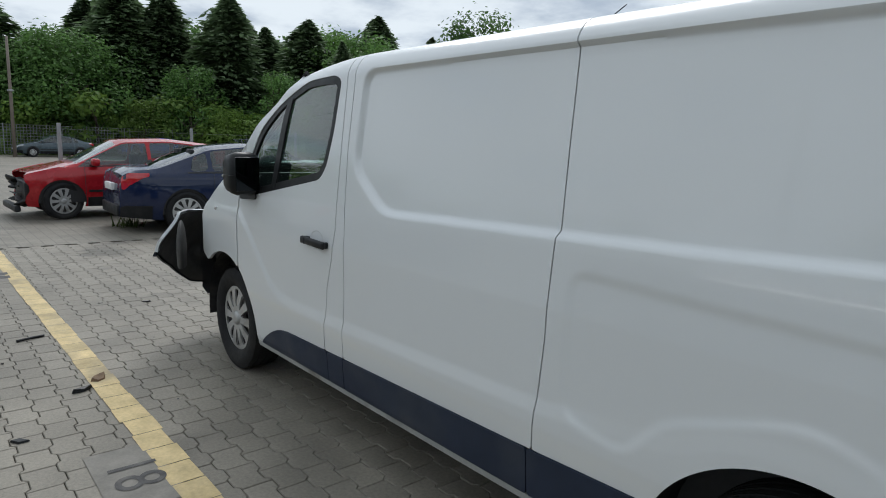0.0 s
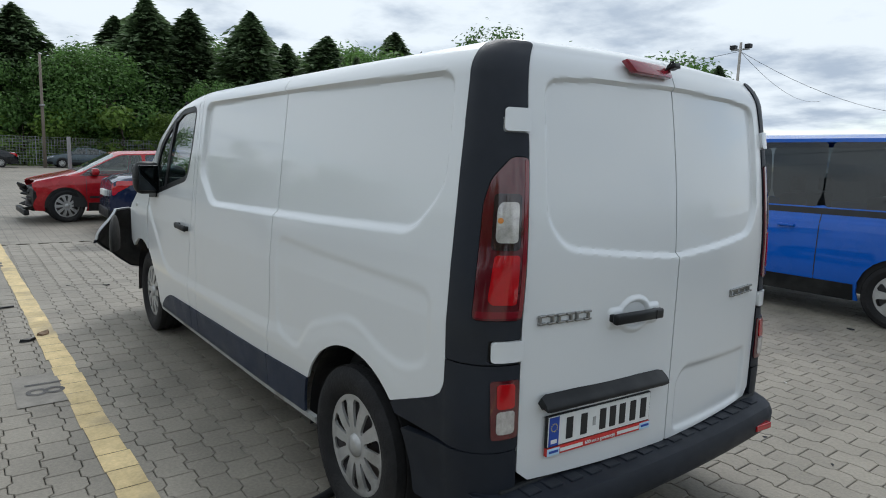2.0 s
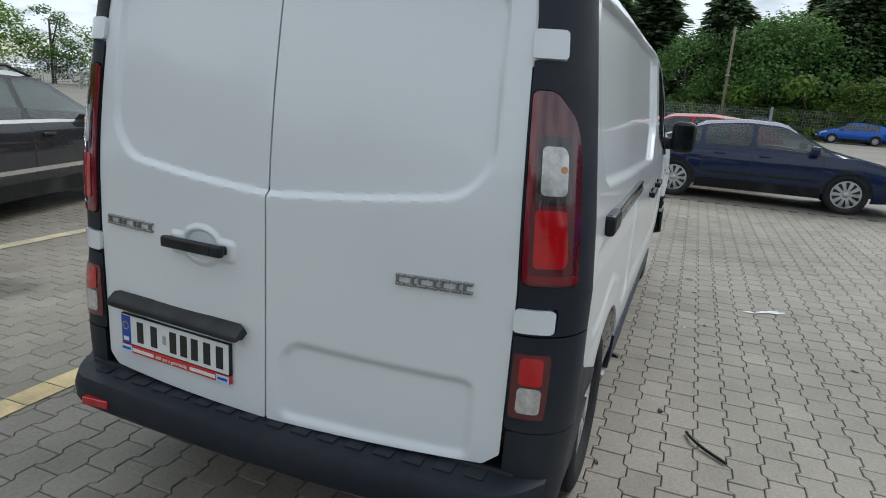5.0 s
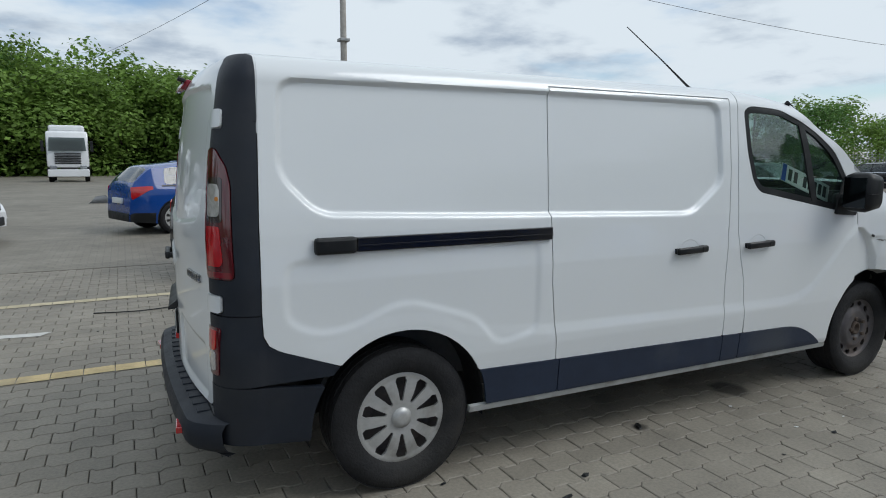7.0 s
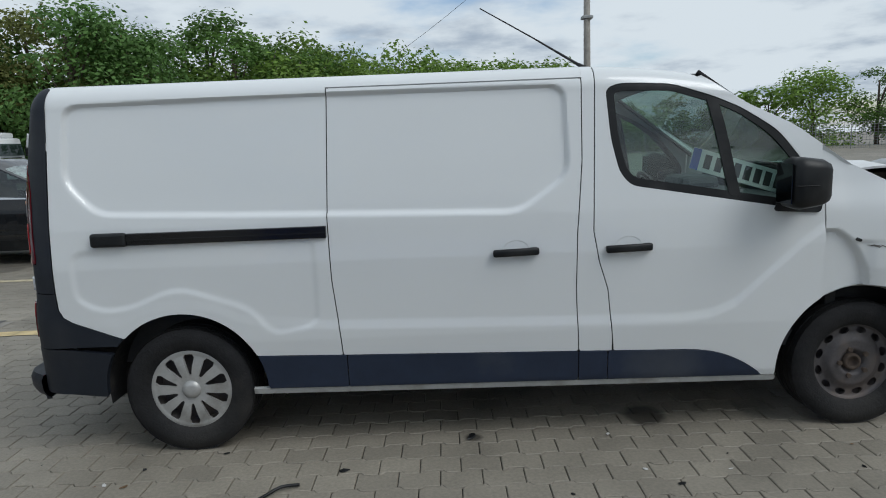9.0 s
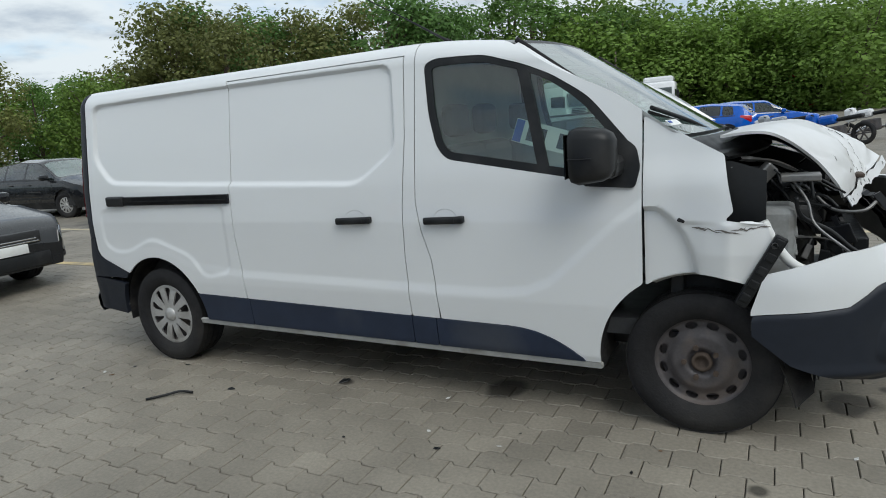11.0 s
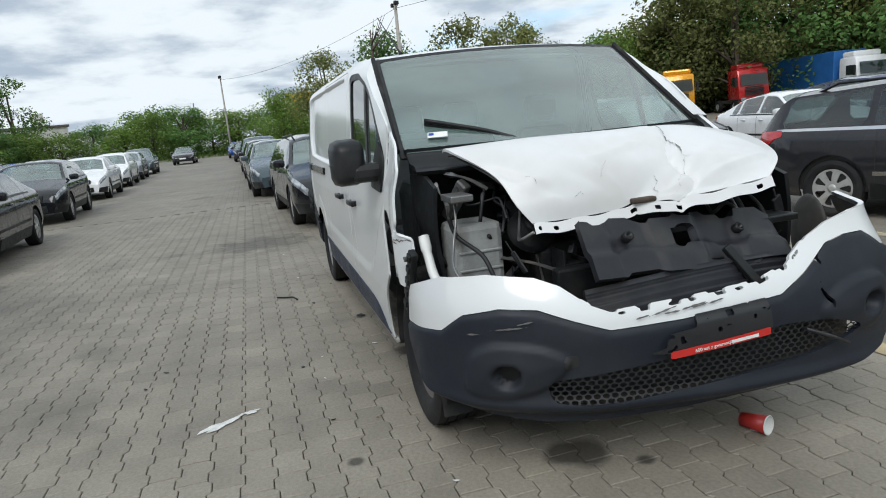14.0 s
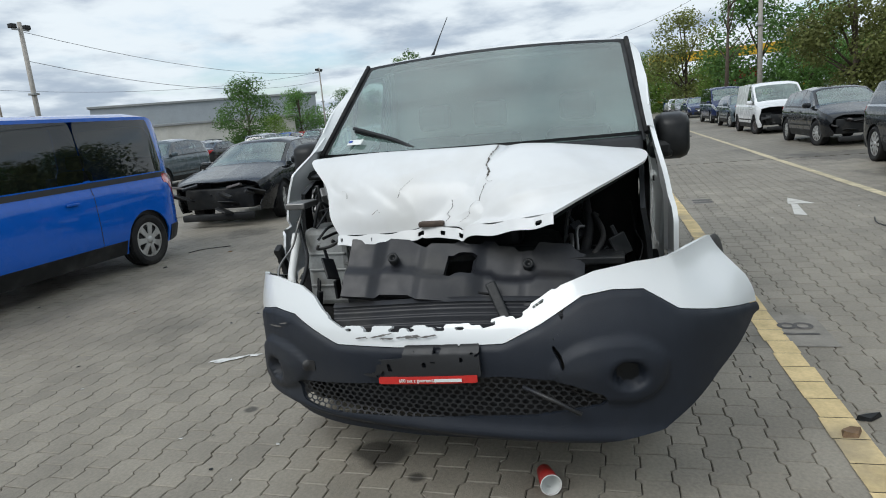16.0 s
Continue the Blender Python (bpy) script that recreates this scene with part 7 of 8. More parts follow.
TRAILER_BLUE = mat("blue_trailer_tarp", (0.02, 0.12, 0.36), 0.5, var=0.15, scale=1.5, bump=0.2, bscale=3.0)
TRAILER_GREY = mat("grey_trailer", (0.34, 0.35, 0.36), 0.5, var=0.1, scale=1.5)
truck(CARWHITE, -4.2, 46.5, -88, "white lorry tractor facing the yard")
truck(CARWHITE, 11.2, 45.6, -95, "white lorry tractor with a dark grille")
truck(TRUCK_RED, 5.6, 71.0, -60, "red lorry tractor before the trees")
truck(CARWHITE, -9.2, 39.5, -20, "old white lorry tractor beside the others")
truck(CARWHITE, -16.5, 47.0, -10, "white lorry with a torn box", TRAILER_GREY)
truck(TRUCK_ORG, -24.5, 50.0, -10, "orange lorry cab with a flat bed")
truck(TRUCK_RED, -36.5, 37.5, -18, "red lorry tractor beside a trailer")
truck(TRUCK_YEL, -37.5, 31.5, -30, "yellow lorry tractor at the yard edge")
truck(CARWHITE, -31.0, 43.0, -14, "white lorry with a blue curtain trailer", TRAILER_BLUE)
truck(TRUCK_RED, -62.0, 13.0, 0, "red lorry tractor at the far end")

# ---- motorcycles ----


def motorcycle(paint, x, y, yaw, label):
    root = empty("motorcycle", pose(x, y, 0, 0, 8, yaw), label, "motorcycle", "parked motorcycles")
    for xw in (-0.70, 0.70):
        w = new("wheel")
        w.parent = root
        w.matrix_basis = pose(xw, 0, 0.31)
        b = bmesh.new()
        lathe(b, [(0.25 + 0.06 * math.cos(a), 0.06 * math.sin(a)) for a in np.linspace(0, 2 * math.pi, 9)], 24)
        part("tyre", b, TYRE, w)
        b = bmesh.new()
        for k in range(3):
            slab(b, (-0.22, -0.012, -0.02), (0.22, 0.012, 0.02), 0.004, pose(0, 0, 0, 0, 60 * k, 0))
        part("rim", b, STEEL, w)
    part("engine", box((-0.25, -0.16, 0.25), (0.25, 0.16, 0.62), 0.05), STEEL, root)
    part("tank", box((-0.10, -0.14, 0.68), (0.38, 0.14, 0.95), 0.09), paint, root)
    part("seat", box((-0.75, -0.11, 0.72), (-0.10, 0.11, 0.84), 0.05), BLACK, root)
    part("fairing", box((0.40, -0.15, 0.62), (0.72, 0.15, 1.08), 0.10), paint, root)
    part("fork", tube(bmesh.new(), [(0.70, 0.09, 0.31), (0.45, 0.09, 0.95)], 0.025), CHROME, root)
    part("handlebar", tube(bmesh.new(), [(0.40, -0.36, 1.02), (0.46, -0.15, 1.0), (0.46, 0.15, 1.0), (0.40, 0.36, 1.02)], 0.016), BLACK, root)
    part("exhaust", tube(bmesh.new(), [(0.1, -0.17, 0.30), (-0.4, -0.19, 0.34), (-0.8, -0.2, 0.5)], 0.045), CHROME, root)


motorcycle(BLUE, 5.2, 16.8, 150, "blue sports motorcycle parked on the yard")
motorcycle(SILVER, 4.0, 18.6, 160, "silver motorcycle parked on the yard")
motorcycle(CARWHITE, 6.4, 20.5, 150, "white motorcycle parked on the yard")
car("estate", BLUE, 2.9, 24.5, 8, "bright blue estate car before the trees", "alloy")
# covered car beyond the blue van
for k in range(4):
    bm = lathe(bmesh.new(), [(0.20, -0.085), (0.25, -0.095), (0.29, -0.088), (0.315, -0.055), (0.32, 0.0), (0.315, 0.055), (0.29, 0.088), (0.25, 0.095), (0.20, 0.085), (0.19, 0.0), (0.20, -0.085)], 28, "z")
    ty = part("tyre", bm, TYRE, None, smooth=50)
    ty.matrix_basis = pose(-0.62 + 0.03 * (k % 2), 21.35 - 0.02 * k, 0.095 + 0.19 * k, 0, 0, 40 * k)
    tagged(ty, "worn black tyre in a stack on the paving", "tyre", "stack of tyres")
GREYBUMP = mat("dull_grey_plastic", (0.16, 0.17, 0.18), 0.5, var=0.2, scale=5.0)
gb = part("broken_bumper", sheet(lambda u, v: (u, 0.22 * (1 - (u / 0.85) ** 2) + 0.05 * np.sin(v * 3) + 0.02 * np.sin(9 * u), 0.01 + 0.26 * v * (0.75 + 0.25 * np.sin(3 * u + 1))), grid(-0.8, 0.8, 0.04), grid(0, 1, 0.08), lambda u, v: np.minimum(0.78 - np.abs(u) - 0.2 * v, 1 - v - 0.25 * (np.sin(11 * u) > 0.4)), 0.012), GREYBUMP, None, smooth=40)
gb.matrix_basis = pose(-1.45, 21.75, 0, 0, 0, 205)
tagged(gb, "broken grey plastic bumper lying beside stacked tyres", "bumper", "loose car parts")
TARP = mat("blue_tarpaulin", (0.02, 0.16, 0.55), 0.35, var=0.12, scale=3.0, bump=0.6, bscale=4.0)
cv = empty("covered_car", pose(12.6, -13.3, 0, 0, 0, -70), "wrecked car under a crumpled blue tarpaulin", "car")
bm = sheet(lambda u, v: (u, v, 0.05 + (0.95 + 0.3 * np.cos(u * 1.1)) * (1 - (np.abs(v) / 1.05) ** 3.5) * (1 - (np.abs(u) / 2.3) ** 6) + 0.06 * np.sin(7 * u + 3 * v) * np.sin(5 * v)), grid(-2.2, 2.2, 0.08), grid(-1.0, 1.0, 0.08), None, 0.01)
part("tarpaulin", bm, TARP, cv)
part("hidden_body", box((-2.0, -0.8, 0.0), (2.0, 0.8, 0.55), 0.1), DARK, cv)

# ---- fences, poles, buildings ----
GALV = mat("galvanised_steel", (0.30, 0.31, 0.31), 0.5, metal=0.5, var=0.15, scale=8.0)
CONCRETE = mat("pole_concrete", (0.34, 0.32, 0.29), 0.85, var=0.15, scale=6.0, bump=0.3, bscale=40.0)
WOODPOLE = mat("weathered_pole", (0.19, 0.16, 0.13), 0.85, var=0.2, scale=5.0, bump=0.3, bscale=30.0, aniso=(1, 1, 0.1))
CABLE = mat("cable", (0.02, 0.02, 0.022), 0.6)
WALL_W = mat("pale_render", (0.55, 0.54, 0.50), 0.85, var=0.1, scale=0.8, dirt=(0.3, 0.29, 0.26), dscale=0.3)
WALL_G = mat("grey_cladding", (0.33, 0.36, 0.39), 0.6, var=0.08, scale=0.5)
ROOF_D = mat("dark_roofing", (0.10, 0.085, 0.08), 0.8, var=0.15, scale=1.0)


def fence(x0, y0, x1, y1, height, step, mesh, label, bar=0.0045, rows=None):
    """Posts with welded wire panels between them."""
    a, b = Vector((x0, y0, 0)), Vector((x1, y1, 0))
    n = max(1, round((b - a).length / step))
    root = empty("fence", Matrix.Translation(a), label, "fence")
    d = (b - a) / n
    ang = math.degrees(math.atan2(d.y, d.x))
    post = box((-0.03, -0.03, 0), (0.03, 0.03, height + 0.06), 0.008)
    first = part("fence_post", post, GALV, root)
    wires = bmesh.new()
    ln = d.length
    k = max(2, round(ln / mesh))
    for i in range(1, k):
        x = ln * i / k
        slab(wires, (x - bar, -bar, 0.08), (x + bar, bar, height))
    for z in (rows or np.arange(0.1, height + 0.01, 0.20)):
        slab(wires, (0, -bar * 1.2, z - bar), (ln, bar * 1.2, z + bar))
    pm = part("wire_panel", wires, GALV, root)
    tagged(pm, kind="stuff")
    first.matrix_basis = pose(0, 0, 0, 0, 0, ang)
    pm.matrix_basis = pose(0, 0, 0, 0, 0, ang)
    for i in range(1, n + 1):
        o = new("fence_post", first.data)
        o.parent = root
        o.matrix_basis = pose(d.x * i, d.y * i, 0, 0, 0, ang)
        if i < n:
            w = new("wire_panel", pm.data)
            w.parent = root
            tagged(w, kind="stuff")
            w.matrix_basis = pose(d.x * i, d.y * i, 0, 0, 0, ang)
    return root


fence(15.35, 0.0, 16.9, 11.2, 1.68, 2.8, 1.4, "thin wire fence with galvanised posts", 0.0015, [0.12, 0.9, 1.62])
fence(15.35, -0.02, 15.8, -14.0, 1.68, 2.8, 1.4, "thin wire fence behind the parked cars", 0.0015, [0.12, 0.9, 1.62])
fence(54.0, -26.0, 53.0, 26.0, 2.1, 2.6, 0.20, "green-grey welded mesh fence along the grass", 0.010)
fence(53.0, 26.2, 20.0, 62.0, 2.1, 2.6, 0.25, "grey welded mesh fence", 0.010)
fence(15.9, -14.2, 40.0, -40.0, 2.0, 2.8, 0.25, "grey wire fence beyond the cars", 0.008)


def pole(x, y, h, label, material=CONCRETE, lamp=True, r=0.13, lean=0.0):
    root = empty("utility_pole", pose(x, y, 0, lean, 0, 0), label, "pole", "utility poles")
    part("shaft", tube(bmesh.new(), [(0, 0, 0), (0, 0, h * 0.5), (0, 0, h)], [r, r * 0.85, r * 0.7], 8), material, root)
    if lamp:
        part("cross_arm", box((-0.55, -0.05, h - 0.45), (0.55, 0.05, h - 0.36), 0.01), GALV, root)
        for s in (-1, 1):
            part("floodlight", box((s * 0.45 - 0.17, -0.20, h - 0.36), (s * 0.45 + 0.17, 0.12, h - 0.12), 0.03, pose(0, 0, 0, 0, 0, 0)), BLACK, root)
    part("bracket_band", box((-r - 0.05, -r - 0.05, h * 0.55), (r + 0.05, r + 0.05, h * 0.55 + 0.12), 0.02), GALV, root)
    return root


def at(ex, ey, az, dist):
    return ex + dist * math.cos(radians(az)), ey + dist * math.sin(radians(az))


POLES = {
    "a": (*at(-2.5, 1.8, -5.0, 51), 7.4), "b": (*at(-2.5, 1.8, -60.8, 42), 8.8), "c": (*at(-1.9, 2.7, -74.9, 62), 6.4), "d": (*at(-2.7, 0.6, 18.6, 60), 7.2),
    "e": (*at(-2.7, -0.2, -31.0, 48), 8.0), "f": (7.4, 22.5, 11.5), "g": (*at(-1.7, -2.8, 81.4, 70), 7.2), "h": (*at(5.5, -3.1, 163.9, 46), 10.0),
    "i": (*at(6.6, -1.0, -178.3, 76), 8.8), "j": (*at(6.6, 0.7, -133.3, 44), 8.9), "k": (*at(6.6, 0.7, -154.9, 74), 8.3), "l": (*at(5.5, -3.1, 119.0, 62), 7.0),
    "m": (*at(5.0, -3.4, 103.5, 66), 7.2), "n": (*at(6.6, 0.7, -131.0, 70), 8.0), "o": (*at(6.6, -1.0, -176.0, 100), 7.5),
}
for k, (x, y, h) in POLES.items():
    pole(x, y, h, "grey concrete pole with wires" if k in "fhj" else "slim yard pole with floodlights", CONCRETE if k in "fhjbik" else WOODPOLE, lamp=k in "bhijk", r=0.16 if k in "fhj" else 0.11)


def wire(p, q, sag):
    pts = [Vector(p).lerp(Vector(q), t) - Vector((0, 0, sag * 4 * t * (1 - t))) for t in np.linspace(0, 1, 14)]
    tagged(part("overhead_wire", tube(bmesh.new(), pts, 0.014, 4), CABLE), "thin black overhead wire between poles", "wire", "overhead wires")


PT = {k: (x, y, h - 0.5) for k, (x, y, h) in POLES.items()}
for a, b in (("b", "c"), ("b", "e"), ("j", "k"), ("h", "i"), ("f", "m"), ("n", "k")):
    wire(PT[a], PT[b], 0.9)
wire(PT["h"], PT["f"], 1.4)
wire((PT["j"][0], PT["j"][1], 6.8), (PT["k"][0], PT["k"][1], 6.9), 1.2)
wire(PT["f"], (60, 20, 9), 1.0)
wire(PT["b"], (30, -75, 9.2), 1.0)


def building(name, x, y, yaw, w, d, h, wall, label, windows=0, flat=True):
    root = empty(name, pose(x, y, 0, 0, 0, yaw), label, "building")
    part("wall", box((-w / 2, -d / 2, 0), (w / 2, d / 2, h)), wall, root)
    part("roof", box((-w / 2 - 0.3, -d / 2 - 0.3, h), (w / 2 + 0.3, d / 2 + 0.3, h + 0.35), 0.05), ROOF_D if not flat else GALV, root)
    for i in range(windows):
        xx = -w / 2 + w * (i + 0.5) / windows
        wd = part("window", box((xx - w / windows * 0.3, -d / 2 - 0.06, h * 0.42), (xx + w / windows * 0.3, -d / 2 + 0.02, h * 0.72), 0.02), WALL_W, root)
        part("pane", box((xx - w / windows * 0.25, -d / 2 - 0.08, h * 0.45), (xx + w / windows * 0.25, -d / 2 - 0.05, h * 0.69)), GLASS_DARK, wd)
    return root


x, y = at(6.6, 0.7, -145.5, 118)
building("warehouse", x, y, -55, 34, 16, 7.6, WALL_G, "large grey metal-clad warehouse", 0)
part("sign_panel", box((6.5, -8.12, 5.6), (13.5, -8.02, 7.0)), PLATE_B, bpy.data.objects["warehouse"], "blue sign panel")
x, y = at(6.6, 0.7, -139.5, 100)
building("long_shed", x, y, -52, 44, 6, 3.9, WALL_W, "long white low shed with small windows", 14)
x, y = at(6.6, -1.0, -163.7, 128)
house = building("flat_roofed_house", x, y, -72, 13, 9, 6.6, WALL_W, "pale two storey house with a chimney", 4, False)
part("chimney", box((-3.6, -0.6, 6.6), (-2.2, 0.6, 9.2), 0.05), WALL_W, house)
x, y = at(6.6, -1.0, -169.0, 140)
building("white_hall", x, y, -78, 26, 10, 5.4, WALL_W, "long white hall behind trees", 9)
x, y = at(5.5, -3.1, 169.5, 150)
YEL = mat("yellow_steel", (0.60, 0.36, 0.02), 0.5, var=0.1)
cr = empty("gantry_crane", pose(x, y, 0, 0, 0, 80), "yellow gantry crane above the trees", "crane")
part("girder", box((-16, -0.9, 9.0), (16, 0.9, 11.0), 0.1), YEL, cr)
for s in (-1, 1):
    part("crane_leg", box((s * 14 - 0.5, -0.5, 0), (s * 14 + 0.5, 0.5, 9.0), 0.05), YEL, cr)

# ---- markings ----
YELLOW = mat("worn_yellow_paint", (0.55, 0.43, 0.225), 0.8, var=0.18, scale=6.0, bump=0.3, bscale=120.0, island=0.10, dirt=(0.23, 0.20, 0.15), dscale=2.2)
WHITE_MARK = mat("worn_white_paint", (0.50, 0.49, 0.46), 0.8, var=0.15, scale=8.0, dirt=(0.24, 0.22, 0.19), dscale=3.0)
PALE = mat("grey_number_patch", (0.215, 0.20, 0.175), 0.85, var=0.15, scale=8.0, dirt=(0.2, 0.18, 0.16), dscale=3.0)
STENCIL = mat("grey_stencil_paint", (0.075, 0.072, 0.07), 0.8, var=0.25, scale=14.0, dirt=(0.18, 0.165, 0.145), dscale=9.0)


def painted_line(name, y, x0, x1, width, label, paint=None, turn=0.0):
    rnd = random.Random(int(y * 100))
    bm = bmesh.new()
    x = x0
    while x < x1:
        ln = 0.20 if -9 < x < 9.5 else 2.0
        a, b = y - width / 2 + rnd.uniform(-0.006, 0.006), y + width / 2 + rnd.uniform(-0.006, 0.006)
        g = 0.003 if ln < 1 else 0.0
        q = [bm.verts.new(p) for p in ((x + g, a, 0.004), (x + ln - g, a + rnd.uniform(-0.004, 0.004), 0.004), (x + ln - g, b, 0.004), (x + g, b + rnd.uniform(-0.004, 0.004), 0.004))]
        bm.faces.new(q)
        x += ln
    ob = tagged(part(name, bm, paint or YELLOW), label, "road marking", kind="structure")
    bpy.data.objects[name].matrix_basis = pose(0, y, 0, 0, 0, turn) @ Matrix.Translation((0, -y, 0))


FADED = mat("faded_yellow_paint", (0.46, 0.40, 0.27), 0.85, var=0.18, scale=6.0, bump=0.3, bscale=120.0, island=0.10, dirt=(0.25, 0.22, 0.18), dscale=2.2)
painted_line("bay_line_1", 1.590, -45.0, 45.3, 0.145, "worn yellow line painted across the paving", None, 1.0)
painted_line("bay_line_2", 4.20, -45.0, 45.3, 0.13, "worn yellow line of the next bay", FADED, 0.5)
painted_line("bay_line_3", -15.0, -45.0, 10.0, 0.13, "worn yellow line far off")


def number(text, x, y):
    bm = bmesh.new()
    q = [bm.verts.new(p) for p in ((x - 0.31, y - 0.04, 0.0035), (x + 0.29, y - 0.04, 0.0035), (x + 0.29, y + 0.255, 0.0035), (x - 0.31, y + 0.255, 0.0035))]
    bm.faces.new(q)
    pt = part("number_patch", bm, PALE)
    tagged(pt, "pale patch with a stencilled bay number", "road marking", kind="structure")
    if text:
        lettering("stencil_number", text, 0.30, pose(x, y + 0.105, 0.0065, 0, 0, 180), STENCIL, pt, 0.0)
    else:
        part("stencil_bar", box((x - 0.16, y + 0.04, 0.005), (x - 0.02, y + 0.30, 0.0062)), STENCIL, pt)
        part("stencil_bar", box((x + 0.04, y + 0.04, 0.005), (x + 0.18, y + 0.30, 0.0062)), STENCIL, pt)


number("18", 2.40, 1.70)
number("", 7.52, 1.72)
number("", -3.2, 1.74)
bm = bmesh.new()
for pts in (((-3.15, 3.02), (-2.55, 3.22), (-2.62, 2.90)), ((-2.62, 2.94), (-2.55, 3.0), (-1.70, 2.90), (-1.78, 2.78))):
    bm.faces.new([bm.verts.new((x, y, 0.004)) for x, y in pts])
bmesh.ops.recalc_face_normals(bm, faces=bm.faces)
tagged(part("direction_arrow", bm, WHITE_MARK), "white direction arrow painted on the paving", "road marking", kind="structure")
# spilled white paint, oil and damp patches
SPILL = mat("white_spill", (0.60, 0.60, 0.58), 0.7, var=0.2, scale=20.0)
OIL = mat("oil_stain", (0.045, 0.038, 0.030), 0.45, var=0.3, scale=9.0)
DAMP = mat("damp_stain", (0.105, 0.095, 0.082), 0.7, var=0.25, scale=5.0)


def blotch(name, x, y, rx, ry, turn, material, label, seed, z=0.0045):
    rnd = random.Random(seed)
    ph = [rnd.uniform(0, 6.28) for _ in range(4)]
    bm = bmesh.new()
    vs = []
    for k in range(28):
        a = 2 * math.pi * k / 28
        r = 1 + 0.22 * math.sin(3 * a + ph[0]) + 0.16 * math.sin(5 * a + ph[1]) + 0.10 * math.sin(9 * a + ph[2])
        vs.append(bm.verts.new((rx * r * math.cos(a), ry * r * math.sin(a), 0)))
    bm.faces.new(vs)
    ob = part(name, bm, material)
    ob.matrix_basis = pose(x, y, z, 0, 0, turn)
    tagged(ob, label, "stain", "stains on the paving", kind="structure")


blotch("white_spill", 3.04, -1.92, 0.12, 0.032, 119, SPILL, "splash of white paint on the paving", 1)
blotch("white_spill", 2.95, -1.76, 0.045, 0.022, 100, SPILL, "small splash of white paint on the paving", 2)

# ---- debris ----
BROWN = mat("dead_leaf", (0.16, 0.10, 0.055), 0.8, var=0.3, scale=20.0)


def shard(name, x, y, size, material, label, seed, group="debris on the paving"):
    rnd = random.Random(seed)
    bm = bmesh.new()
    n = rnd.randrange(4, 7)
    lo, hi = [], []
    for k in range(n):
        a = 2 * math.pi * k / n + rnd.uniform(-0.3, 0.3)
        r = size * rnd.uniform(0.5, 1.0)
        p = (r * math.cos(a), r * 0.55 * math.sin(a))
        lo.append(bm.verts.new((*p, 0.003)))
        hi.append(bm.verts.new((p[0] * 0.85, p[1] * 0.85, size * rnd.uniform(0.12, 0.35))))
    bm.faces.new(hi)
    bm.faces.new(lo[::-1])
    for k in range(n):
        bm.faces.new((lo[k], lo[(k + 1) % n], hi[(k + 1) % n], hi[k]))
    ob = part(name, bm, material)
    ob.matrix_basis = pose(x, y, 0, 0, 0, rnd.uniform(0, 360))
    tagged(ob, label, "debris", group)


for i, (x, y, s, m, lb) in enumerate(((3.74, 1.67, 0.10, BROWN, "curled brown leaf on the line"), (3.05, 2.16, 0.06, BLACK, "broken piece of black plastic"), (0.83, -1.2, 0.035, BLACK, "chip of black plastic on the paving"), (1.47, -0.88, 0.05, BLACK, "chip of black plastic near the sill"), (3.6, 1.78, 0.08, BLACK, "broken black plastic clip"), (0.15, -4.7, 0.05, BLACK, "small dark fragment on the paving"), (-0.7, -4.35, 0.05, BROWN, "small brown stone on the paving"), (7.6, 2.3, 0.05, PLATE_W, "white stone chip on the paving"), (5.6, 0.9, 0.05, BLACK, "dark chip on the paving"), (2.0, -2.3, 0.03, BLACK, "dark crumb on the paving"))):
    shard("plastic_shard" if m is BLACK else "leaf" if m is BROWN else "stone_chip", x, y, s, m, lb, 50 + i)
drnd = random.Random(5)
for i in range(120):
    x, y = drnd.uniform(-4, 9), drnd.choice((drnd.uniform(-5.5, -1.1), drnd.uniform(1.1, 5.5), drnd.uniform(-1.5, -0.9)))
    s = drnd.uniform(0.008, 0.028)
    m = drnd.choice((BLACK, BLACK, BLACK, BROWN, SPILL))
    shard("small_debris", x, y, s, m, "small crumb of dirt and plastic on the paving", 200 + i, "crumbs on the paving")
tagged(part("twig", tube(bmesh.new(), curve_pts([(0.43, -1.50, 0.01), (0.50, -1.42, 0.012), (0.56, -1.36, 0.02), (0.64, -1.33, 0.012)], 3), 0.008, 6), BLACK), "thin dark twig on the paving", "twig")
tagged(part("rubber_strip", tube(bmesh.new(), curve_pts([(0.15, 1.18, 0.016), (0.17, 1.08, 0.02), (0.21, 0.93, 0.02), (0.22, 0.88, 0.03)], 3), 0.020, 6), RUBBER), "black rubber strip lying by the rear wheel", "rubber strip")
tagged(part("plastic_strip", tube(bmesh.new(), curve_pts([(4.86, 1.98, 0.008), (4.88, 1.90, 0.012), (4.92, 1.80, 0.008)], 3), 0.010, 5), BLACK), "thin black plastic strip on the paving", "debris")
tagged(part("wire_piece", tube(bmesh.new(), curve_pts([(-1.1, -4.6, 0.006), (-0.9, -4.9, 0.01), (-0.7, -5.0, 0.006)], 4), 0.006, 5), BLACK), "short black cable on the ground", "debris")
tagged(part("cable_end", tube(bmesh.new(), curve_pts([(-1.4, 3.5, 0.006), (-1.0, 3.4, 0.01), (-0.6, 3.5, 0.006)], 4), 0.006, 5), BLACK), "thin black cable across the bay", "debris")
